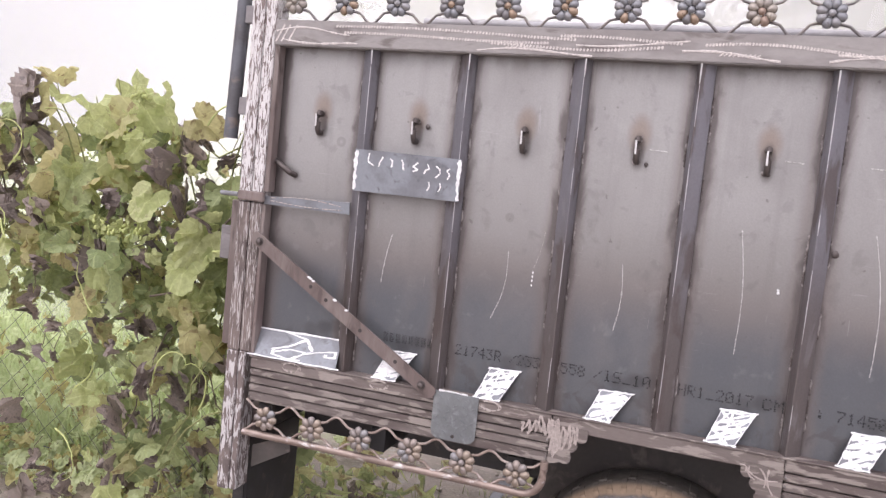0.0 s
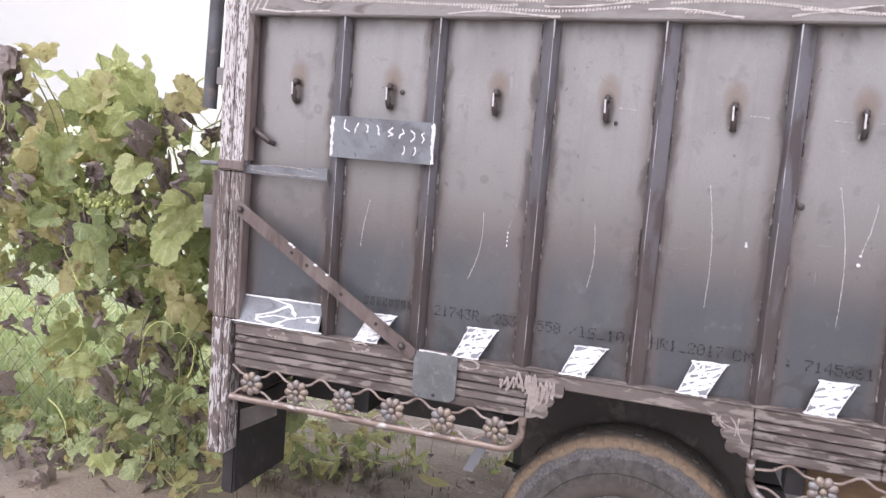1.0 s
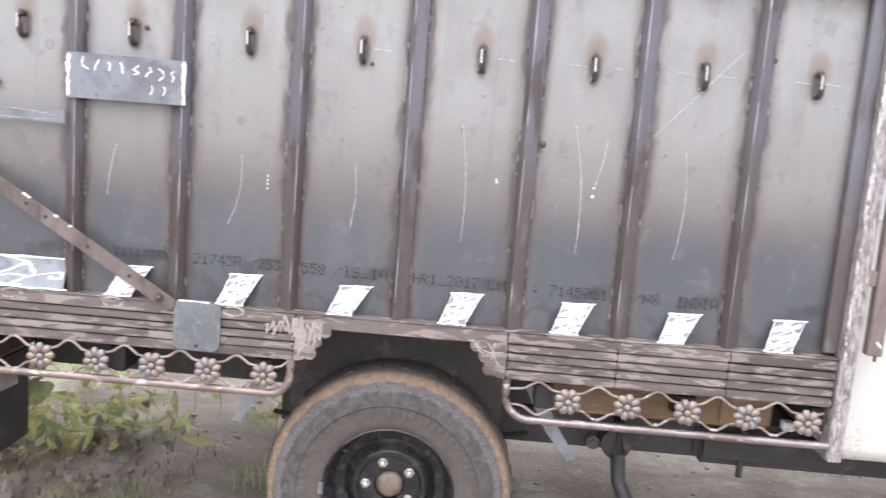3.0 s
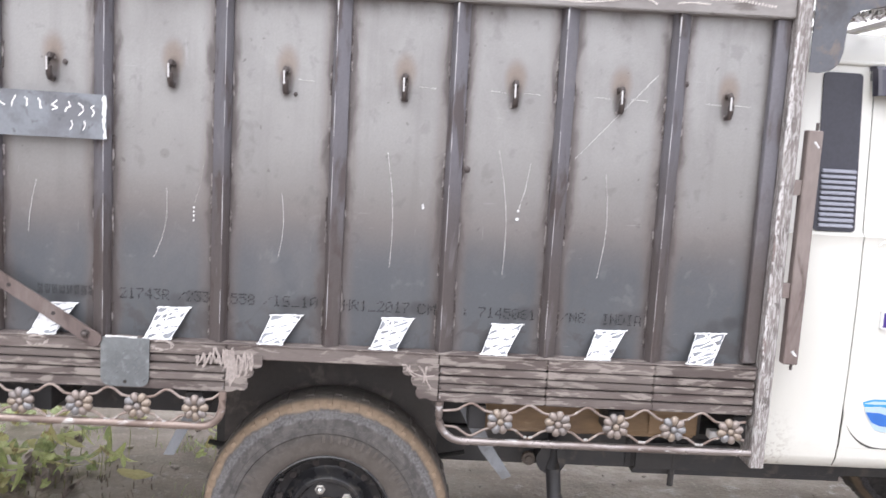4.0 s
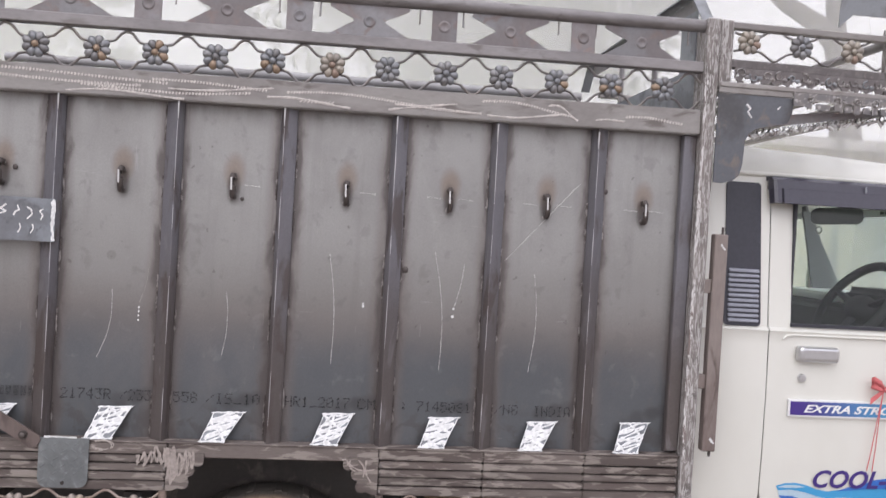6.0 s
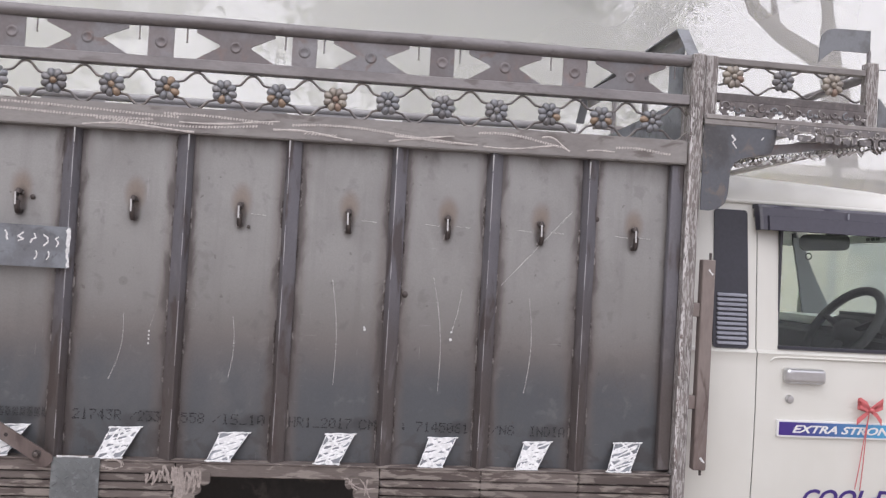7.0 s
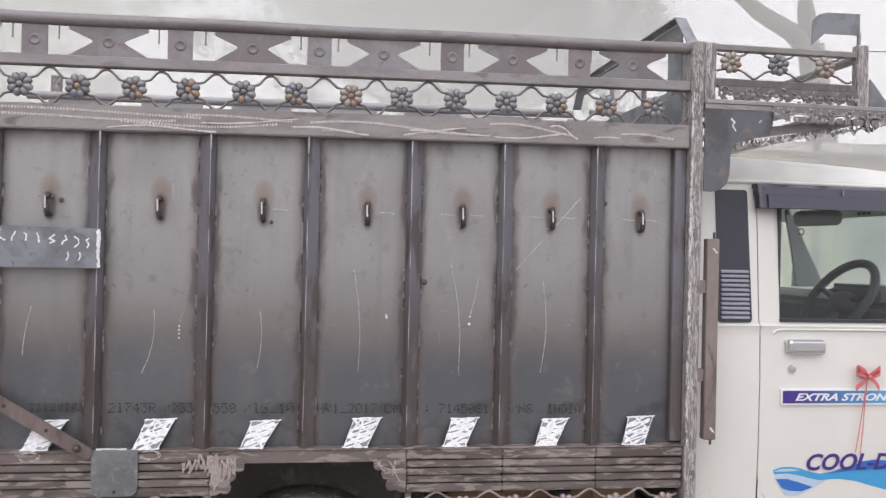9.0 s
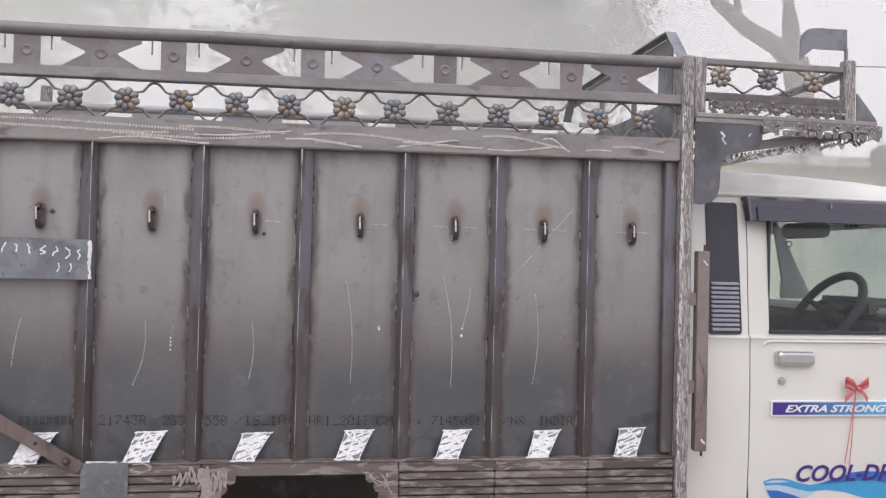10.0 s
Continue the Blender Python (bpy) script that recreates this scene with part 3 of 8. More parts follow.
def lathe(bm, profile, n=32):
    """Turn (radius, y) pairs round the y axis."""
    rings = []
    for r, y in profile:
        if r < 1e-6:
            rings.append([bm.verts.new((0, y, 0))])
        else:
            rings.append([bm.verts.new((r * math.cos(math.tau * k / n), y, r * math.sin(math.tau * k / n))) for k in range(n)])
    for a, b in zip(rings, rings[1:]):
        for k in range(n):
            f = [a[k % len(a)], a[(k + 1) % len(a)], b[(k + 1) % len(b)], b[k % len(b)]]
            f = [v for i, v in enumerate(f) if v not in f[:i]]
            if len(f) > 2:
                bm.faces.new(f)
    bmesh.ops.recalc_face_normals(bm, faces=bm.faces[:])
    return bm


def ball(bm, at, rx, ry, rz, u=8, v=6, turn=0.0):
    r = bmesh.ops.create_uvsphere(bm, u_segments=u, v_segments=v, radius=1)
    m = Matrix.Translation(at) @ Matrix.Rotation(turn, 4, "Y") @ Matrix.Diagonal((rx, ry, rz, 1))
    bmesh.ops.transform(bm, matrix=m, verts=r["verts"])


def stroke(bm, pts, width, y=-0.0015, jitter=0.0, to=None):
    """A thin raised line of chalk or paint along (x, z) points; to() carries it onto another surface."""
    to = to or (lambda x, z, lift: (x, y - lift, z))
    pts = [Vector((p[0], p[1])) for p in pts]
    last = None
    for i, p in enumerate(pts):
        d = pts[min(i + 1, len(pts) - 1)] - pts[max(i - 1, 0)]
        if d.length < 1e-9:
            continue
        s = Vector((-d.y, d.x)).normalized() * width * 0.5 * (1 + jitter * rnd.uniform(-1, 1))
        row = [bm.verts.new(to(p.x + s.x, p.y + s.y, 0.0)), bm.verts.new(to(p.x, p.y, 0.0008)), bm.verts.new(to(p.x - s.x, p.y - s.y, 0.0))]
        if last:
            for k in range(2):
                bm.faces.new((last[k], last[k + 1], row[k + 1], row[k]))
        last = row
    return bm


def bend(a, b, sag, n=9):
    """Points from a to b, bowed sideways by sag."""
    a, b = Vector(a), Vector(b)
    d = b - a
    s = Vector((-d.y, d.x)).normalized()
    return [a.lerp(b, i / n) + s * sag * math.sin(math.pi * i / n) for i in range(n + 1)]


def dashes(bm, pts, count, length, width, y):
    """Short chalk ticks in a row along (x, z) points."""
    pts = [Vector(p) for p in pts]
    for i in range(count):
        f = (i + 0.5) / count * (len(pts) - 1)
        k = min(int(f), len(pts) - 2)
        p = pts[k].lerp(pts[k + 1], f - k)
        lean = Vector((0.4, 1.0)).normalized() * length * 0.5 * rnd.uniform(0.8, 1.15)
        stroke(bm, [p - lean, p + lean], width * rnd.uniform(0.8, 1.2), y)


def rounded(x0, x1, z0, z1, r, corners=(1, 1, 1, 1), n=6):
    """A rectangle's outline; corners (lower left, lower right, upper right, upper left) say which are round."""
    out = []
    spec = ((x0, z0, 1, 1, 180), (x1, z0, -1, 1, 270), (x1, z1, -1, -1, 0), (x0, z1, 1, -1, 90))
    for on, (cx, cz, sx, sz, a0) in zip(corners, spec):
        if on:
            for i in range(n + 1):
                a = radians(a0 + 90 * i / n)
                out.append((cx + sx * r + r * math.cos(a), cz + sz * r + r * math.sin(a)))
        else:
            out.append((cx, cz))
    return out


def words(name, text, size, at, material, parent, shear=0.0, stretch=1.0, bold=0.0, label="", width=0.0):
    cu = bpy.data.curves.new(name, "FONT")
    cu.body, cu.size, cu.shear, cu.offset, cu.extrude = text, size, shear, bold, 0.0004
    cu.resolution_u = 3
    tmp = bpy.data.objects.new(name, cu)
    me = bpy.data.meshes.new_from_object(tmp)
    bpy.data.objects.remove(tmp)
    if width:
        xs = [v.co.x for v in me.vertices]
        me.transform(Matrix.Translation((-min(xs), 0, 0)))
        stretch = width / (max(xs) - min(xs))
    me.transform(Matrix.Diagonal((stretch, 1, 1, 1)))
    me.materials.append(material)
    ob = new(name, me)
    fix(ob, parent, Matrix.Translation(at) @ Matrix.Rotation(radians(90), 4, "X"))
    return tagged(ob, label) if label else ob


# ---- ground, fence line and distance ----
def build_ground():
    bm = bmesh.new()
    xs = sorted({-400, -150, -60, -25, -12, -8, *[-6 + 0.16 * i for i in range(76)], 8, 12, 25, 60, 150, 400})
    ys = sorted({-400, -150, -60, -25, -12, -6, *[-4 + 0.16 * i for i in range(64)], 8, 12, 25, 60, 150, 400})
    grid = []
    for y in ys:
        row = []
        for x in xs:
            near = abs(x) < 7 and -5 < y < 7
            z = 0.022 * noise.noise((x * 1.7, y * 1.7, 3)) + 0.01 * noise.noise((x * 5, y * 5, 9)) if near else 0.0
            if x < -0.1 and -0.4 < y < 1.2:
                z += 0.05 * max(0, 1 - abs(y - 0.35) / 0.8) * min(1, (-0.1 - x) / 0.4)
            row.append(bm.verts.new((x, y, z - 0.012)))
        grid.append(row)
    for a, b in zip(grid, grid[1:]):
        for i in range(len(xs) - 1):
            bm.faces.new((a[i], a[i + 1], b[i + 1], b[i]))
    g = part("ground", bm, M_GROUND, None, smooth=True)
    tagged(g, "brown bare dirt ground with damp patches and grass beyond", "ground", kind="structure")
    r = random.Random(3)
    bm = bmesh.new()
    for i in range(420):
        x, y = r.uniform(-1.2, 4.2), r.uniform(-0.3, 4.5)
        s = r.uniform(0.006, 0.022)
        k = bmesh.ops.create_icosphere(bm, subdivisions=1, radius=1)
        bmesh.ops.transform(bm, verts=k["verts"], matrix=pose(x, y, s * 0.1, 0, 0, r.uniform(0, 180)) @ Matrix.Diagonal((s, s * 0.75, s * 0.55, 1)))
    p = part("gravel", bm, M_STONE, None, smooth=True)
    tagged(p, "small loose stones scattered on the dirt", "gravel", kind="stuff")


def blade_patch(name, count, area, height, label, seed, material, lean=0.5):
    r = random.Random(seed)
    bm = bmesh.new()
    for i in range(count):
        x, y = area(r)
        h = height * r.uniform(0.4, 1.1)
        a, w = r.uniform(0, math.tau), h * 0.035 + 0.002
        dx, dy = math.cos(a), math.sin(a)
        bx, by = -dy * w, dx * w
        l = lean * h * r.uniform(0.3, 1.0)
        v = [bm.verts.new(p) for p in ((x - bx, y - by, -0.02), (x + bx, y + by, -0.02), (x + dx * l * .35 + bx * .8, y + dy * l * .35 + by * .8, h * .6),
                                       (x + dx * l * .35 - bx * .8, y + dy * l * .35 - by * .8, h * .6), (x + dx * l, y + dy * l, h))]
        bm.faces.new((v[0], v[1], v[2], v[3]))
        bm.faces.new((v[3], v[2], v[4]))
    ob = part(name, bm, material, None)
    return tagged(ob, label, "grass", kind="stuff")


build_ground()


# ---- the truck ----
truck = thing("truck", (1.9, 0.85, 0.0), "small goods truck with bare steel cargo body and cream cab", "truck")

HOOKS = (0.17, 0.51, 0.865, 1.206, 1.563, 1.899, 2.224, 2.559)
HOOK_Z = 1.785
RIBS = (0.335, 0.662, 1.018, 1.372, 1.727, 2.055, 2.394)      # the bright outer edge lies near these
X0, X1 = 0.0, 2.722                                            # inner faces of the corner posts
SKIRT_TOP, RAIL_BOT, RAIL_TOP = 0.972, 2.036, 2.120
FAR = 1.42                                                     # the body's other side


def tilt(x):
    """The upper rails climb a little to the front."""
    return 0.011 * (x - 1.2)


def build_panels():
    edges = [X0, *RIBS, X1]
    for i, hx in enumerate(HOOKS):
        a, b = edges[i] - hx, edges[i + 1] - hx
        bm = bmesh.new()
        nx, nz = 8, 26
        z0, z1 = SKIRT_TOP - 0.02 - HOOK_Z, RAIL_BOT + 0.02 - HOOK_Z
        rows = []
        for j in range(nz + 1):
            row = []
            for k in range(nx + 1):
                u, w = k / nx, j / nz
                x, z = a + (b - a) * u, z0 + (z1 - z0) * w
                dent = 0.004 * math.sin(math.pi * u) * math.sin(math.pi * w) * (1 + noise.noise((hx * 7, z * 3, 1)))
                dent += 0.0025 * noise.noise((x * 6 + hx * 9, z * 6, 5)) * math.sin(math.pi * u)
                row.append(bm.verts.new((x, dent, z)))
            rows.append(row)
        for p, q in zip(rows, rows[1:]):
            for k in range(nx):
                bm.faces.new((p[k], p[k + 1], q[k + 1], q[k]))
        shell(bm, 0, 0.003, 0)
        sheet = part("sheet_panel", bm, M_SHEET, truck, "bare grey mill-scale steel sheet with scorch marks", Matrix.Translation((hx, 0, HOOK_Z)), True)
        # rope hook: a bent rod welded on at both ends
        bm = bmesh.new()
        tube(bm, [(hx, 0.0, HOOK_Z + 0.030), (hx, -0.018, HOOK_Z + 0.032), (hx, -0.026, HOOK_Z + 0.022), (hx + 0.001, -0.027, HOOK_Z),
                  (hx + 0.001, -0.026, HOOK_Z - 0.022), (hx + 0.001, -0.018, HOOK_Z - 0.034), (hx + 0.001, 0.0, HOOK_Z - 0.034)], 0.0092, 12)
        part("rope_hook", bm, M_HOOK, sheet, "dark welded rod hook with a painted highlight", smooth=True)
        bm = bmesh.new()
        for s in (0.03, -0.034):
            for k in range(5):
                ball(bm, (hx + rnd.uniform(-0.008, 0.008), -0.001, HOOK_Z + s + rnd.uniform(-0.006, 0.006)), 0.006, 0.004, 0.006, 6, 4)
        part("weld_blob", bm, M_WELD, sheet, smooth=True)["kind"] = "stuff"
        # bright stroke laid on the rod as its highlight
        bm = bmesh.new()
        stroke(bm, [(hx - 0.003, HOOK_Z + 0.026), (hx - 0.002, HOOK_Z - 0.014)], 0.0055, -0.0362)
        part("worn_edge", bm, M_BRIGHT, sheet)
        SHEETS.append(sheet)


SHEETS = []
build_panels()


def build_ribs():
    """Angle-section stiffeners; a bright line drawn on one arris stands for its highlight."""
    for i, x in enumerate(RIBS):
        s = 1 if i < 3 else -1            # which side the sharp arris is on
        e = x + 0.014 * s
        wob = [0.0012 * noise.noise((x * 9, k * 0.7, 2)) for k in range(13)]
        bm = bmesh.new()
        prof = [(0.014, 0.0), (0.013, -0.012), (0.0015, -0.041), (-0.0015, -0.0415), (-0.030, -0.019), (-0.038, -0.012), (-0.039, 0.0)]
        rings = []
        for k in range(13):
            z = SKIRT_TOP - 0.005 + (RAIL_BOT - SKIRT_TOP + 0.026) * k / 12
            rings.append([bm.verts.new((e + s * px + wob[k], py + wob[k] * 0.6, z)) for px, py in prof])
        for a, b in zip(rings, rings[1:]):
            for k in range(len(prof) - 1):
                bm.faces.new((a[k], a[k + 1], b[k + 1], b[k]))
        bm.faces.new(rings[0])
        bm.faces.new(rings[-1][::-1])
        bmesh.ops.recalc_face_normals(bm, faces=bm.faces[:])
        rib = part("rib", bm, M_RIB, truck, "brown and blue heat-tinted steel stiffener")
        # stitch welds down both toes, and the bright top
        for side in (0.016, -0.041):
            z = SKIRT_TOP + rnd.uniform(0.02, 0.12)
            while z < RAIL_BOT - 0.08:
                length = rnd.uniform(0.05, 0.16)
                bm = bmesh.new()
                k, steps = 0, int(length / 0.007)
                for k in range(steps):
                    ball(bm, (e + s * side + rnd.uniform(-0.0015, 0.0015), -0.002, z + k * 0.007), 0.0042, 0.0035, 0.0058, 6, 4)
                part("weld_seam", bm, M_WELD, rib, smooth=True)["kind"] = "stuff"
                z += length + rnd.uniform(0.06, 0.22)
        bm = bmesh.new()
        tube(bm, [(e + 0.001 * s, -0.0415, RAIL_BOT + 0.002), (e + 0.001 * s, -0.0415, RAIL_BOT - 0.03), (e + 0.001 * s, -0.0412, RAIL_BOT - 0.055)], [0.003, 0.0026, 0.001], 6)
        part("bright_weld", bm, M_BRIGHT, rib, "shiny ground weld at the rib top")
        # broken pale lines down the arris, put in as its highlight
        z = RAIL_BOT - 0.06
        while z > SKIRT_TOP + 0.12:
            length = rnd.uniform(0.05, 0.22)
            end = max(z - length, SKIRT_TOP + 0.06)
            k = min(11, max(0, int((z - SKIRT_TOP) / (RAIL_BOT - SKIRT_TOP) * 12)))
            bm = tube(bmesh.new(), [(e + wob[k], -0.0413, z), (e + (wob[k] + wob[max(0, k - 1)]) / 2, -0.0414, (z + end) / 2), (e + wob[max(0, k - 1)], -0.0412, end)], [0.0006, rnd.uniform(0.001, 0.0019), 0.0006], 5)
            part("worn_arris", bm, M_ARRIS, rib, "pale line drawn along the edge as its highlight")
            z = end - rnd.uniform(0.03, 0.20)
        RIBOBS.append(rib)


RIBOBS = []
build_ribs()


def scalloped(x, d):
    """The carved end of the skirt beside the wheel arch; d is 1 or -1 for the way it steps up."""
    pts = [(0.0, SKIRT_TOP - 0.03), (0.112, SKIRT_TOP - 0.03), (0.112, 0.930)]
    def arc(cx, cz, r, a0, a1, n=5):
        return [(cx + r * math.cos(radians(a0 + (a1 - a0) * i / n)), cz + r * math.sin(radians(a0 + (a1 - a0) * i / n))) for i in range(n + 1)]
    pts += arc(0.095, 0.918, 0.018, 20, -120)
    pts += arc(0.066, 0.888, 0.020, 60, -90)
    pts += arc(0.050, 0.848, 0.020, 40, -130)
    pts += [(0.02, 0.824), (0.0, 0.822)]
    return [(x + d * px, z) for px, z in pts]


SKIRT_LIP = []
LOOPS = ((0.159, 0.959), (0.479, 0.958), (0.858, 0.960))
SLAT_ROWS = ((0.9345, 0.9690), (0.9062, 0.9302), (0.8805, 0.9018), (0.8525, 0.8760), (0.8200, 0.8482))


def build_skirt():
    # continuous lip under the sheets
    bm = boxes((X0 - 0.005, X1, -0.048, 0.03, 0.969, 0.9745), bevel=0.0015)
    lip = part("skirt_lip", bm, M_SLAT, truck, "brown primed steel lip under the panels")
    SKIRT_LIP.append(lip)
    for a, b in ((X0 + 0.002, 1.055), (1.715, X1 - 0.002)):
        back = part("skirt_back", boxes((a, b, -0.026, -0.02, 0.818, 0.969)), M_SLOT, truck, "backing painted dark for the shade between the slats")
        cuts = [a, b] if a < 1 else [a, 2.055, 2.394, b]
        for z0, z1 in SLAT_ROWS:
            for p, q in zip(cuts, cuts[1:]):
                bm = boxes((p + 0.0003, q - 0.0003, -0.047 + rnd.uniform(-0.001, 0.001), -0.0265, z0 + rnd.uniform(-0.001, 0.001), z1 + rnd.uniform(-0.001, 0.001)), bevel=0.0035, seg=2)
                part("slat", bm, M_SLAT, back, smooth=False)
        for z0, z1 in SLAT_ROWS[1:]:                       # weld dots at the slat ends
            bm = bmesh.new()
            for x in (a + 0.006, b - 0.006):
                ball(bm, (x, -0.047, (z0 + z1) / 2), 0.004, 0.003, 0.006, 6, 4)
            part("weld_dot", bm, M_WELD, back)["kind"] = "stuff"
    part("arch_band", boxes((1.057, 1.713, -0.046, -0.036, 0.926, 0.969), bevel=0.003), M_SLAT, truck, "brown primed band over the wheel arch")
    for x, d in ((1.056, 1), (1.714, -1)):
        bm = prism(bmesh.new(), scalloped(x, d), -0.053, -0.047)
        c = part("scalloped_corner", bm, M_SLAT, truck, "scalloped brown steel corner with pale paint squiggles")
        bm = bmesh.new()
        if d > 0:                          # tall brushed loops that run on over the slat ends
            def foot(u):
                return 0.890 if u < x else 0.832 + 0.75 * max(0.0, u - x - 0.012)
            r = random.Random(4)
            for first, last in ((-0.085, 0.02), (-0.05, 0.10), (-0.01, 0.09)):
                u, nodes = x + first, []
                while u < x + last:
                    lo, hi = foot(u) + 0.006, 0.962 - (0.016 if u < x - 0.04 else 0.0)
                    up = len(nodes) % 2 == 0
                    nodes.append((u, lo + (hi - lo) * (r.uniform(0.7, 1.0) if up else r.uniform(0.0, 0.3))))
                    u += r.uniform(-0.008, 0.026)
                pts = []
                for a, b in zip(nodes, nodes[1:]):
                    for q in range(8):
                        f = q / 8
                        pts.append((a[0] + (b[0] - a[0]) * f + 0.004 * math.sin(math.pi * f), a[1] + (b[1] - a[1]) * (0.5 - 0.5 * math.cos(math.pi * f))))
                stroke(bm, pts, 0.0058, -0.0536, 0.6)
        else:
            for k in range(4):
                px = x - 0.020 - 0.026 * k
                stroke(bm, bend((px, 0.862 + 0.018 * k), (px - 0.018, 0.934), 0.010 * (-1) ** k, 10), 0.0045, -0.0535, 0.5)
            stroke(bm, bend((x - 0.012, 0.905), (x - 0.096, 0.922), 0.012, 12), 0.0045, -0.0535, 0.5)
        part("paint_squiggle", bm, M_SWIRL, c)["kind"] = "stuff"
    # inner wheel-arch lining
    bm = boxes((1.05, 1.72, -0.02, 0.45, 0.945, 0.960))
    part("arch_lining", bm, M_GUARD, truck, "black sheet over the wheel")


build_skirt()


# flaps from sheet to lip, daubed white
def build_flaps():
    def flap(tl, tr, br, bl, loops, seed):
        r = random.Random(seed)
        bm = bmesh.new()
        def at(u, v, lift=0.0):
            t, b = Vector(tl).lerp(Vector(tr), u), Vector(bl).lerp(Vector(br), u)
            p = t.lerp(b, v)
            return (p.x, -0.006 - 0.040 * v - lift, p.y)
        vs = [[bm.verts.new(at(u / 3, v / 3)) for u in range(4)] for v in range(4)]
        for a, b in zip(vs, vs[1:]):
            for k in range(3):
                bm.faces.new((a[k], b[k], b[k + 1], a[k + 1]))
        shell(bm, 0, 0.0025, 0)
        f = part("steel_flap", bm, M_PLATE, truck, "slanted steel flap daubed with white paint")
        bm = bmesh.new()
        wide = (tr[0] - tl[0]) > 0.2
        to = lambda u, v, l: at(min(0.985, max(0.015, u)), min(0.98, max(0.02, v)), 0.0009 + l)
        if wide:                           # one loose scrawl
            for pts in (((0.30, 0.03), (0.56, 0.04), (0.82, 0.03)), ((0.33, 0.04), (0.60, 0.19), (0.42, 0.49), (0.23, 0.67), (0.24, 0.85), (0.45, 0.93), (0.61, 0.66), (0.78, 0.53), (0.97, 0.43), (0.97, 0.63), (0.85, 0.66), (0.86, 0.56)),
                        ((0.60, 0.19), (0.65, 0.37), (0.69, 0.55)), ((0.42, 0.92), (0.58, 0.90)), ((0.26, 0.75), (0.43, 0.60), (0.62, 0.62))):
                fine = [Vector(a).lerp(Vector(b), q / 5) for a, b in zip(pts, pts[1:]) for q in range(6)]
                stroke(bm, fine, 0.044, 0, 0.5, to)
        else:                              # brushed to and fro, bare steel left between
            for k in range(loops):
                turns, ph, lean = (r.uniform(2.9, 3.8) if k == 0 else r.uniform(1.2, 2.2)), r.uniform(0, 6.28), r.uniform(-0.5, 0.5)
                pts = []
                for i in range(61):
                    q = i / 60
                    w = math.sin(ph + math.tau * turns * q)
                    across, along = 0.5 + 0.46 * w, 0.04 + 0.92 * q + 0.16 * w * (1 if k % 2 else -1)
                    u, v = (across, along) if k < 2 else (along, across)
                    pts.append((u + lean * (0.5 - v) * 0.6, v))
                stroke(bm, pts, r.uniform(0.065, 0.11), 0, 0.6, to)
        for u in () if wide else (0.02, 0.97):
            stroke(bm, [(u + r.uniform(-0.01, 0.01), 0.02 + 0.08 * i) for i in range(13)], 0.035, 0, 0.6, lambda u, v, l: at(u, min(v, 0.99), 0.0011 + l))
        for v in (0.02, 0.97):
            stroke(bm, [(-0.06 + 0.1 * i, v + r.uniform(-0.015, 0.015)) for i in range(12)], 0.05, 0, 0.3, lambda u, v, l: at(u, v, 0.0012 + l))
        part("white_daub", bm, M_WHITEPAINT, f, "rough white brush strokes")["kind"] = "stuff"
    tops = (0.588, 0.935, 1.282, 1.629, 1.974, 2.304, 2.625)
    for i, x in enumerate(tops):
        j = 0.004 * math.sin(i * 2.3)
        flap((x - 0.097, 1.068 + j), (x, 1.071 + j), (x - 0.054 + j, 0.976), (x - 0.133, 0.976), 2 + i % 2, 20 + i)
    flap((0.012, 1.070), (0.318, 1.074), (0.322, 0.977), (0.004, 0.977), 4, 5)


build_flaps()


def build_lip_loops():
    """Loose chalk loops drawn over the lip below the first flaps."""
    for x, z in LOOPS:
        for q in range(2):
            pts = [(x + (0.030 + 0.004 * q) * math.cos(0.5 + 0.48 * i) + 0.004 * q, z + (0.016 - 0.003 * q) * math.sin(0.5 + 0.48 * i)) for i in range(14)]
            part("chalk_loop", stroke(bmesh.new(), pts, 0.0045, -0.0495, 0.5), M_SCUFF, SKIRT_LIP[0])


build_lip_loops()


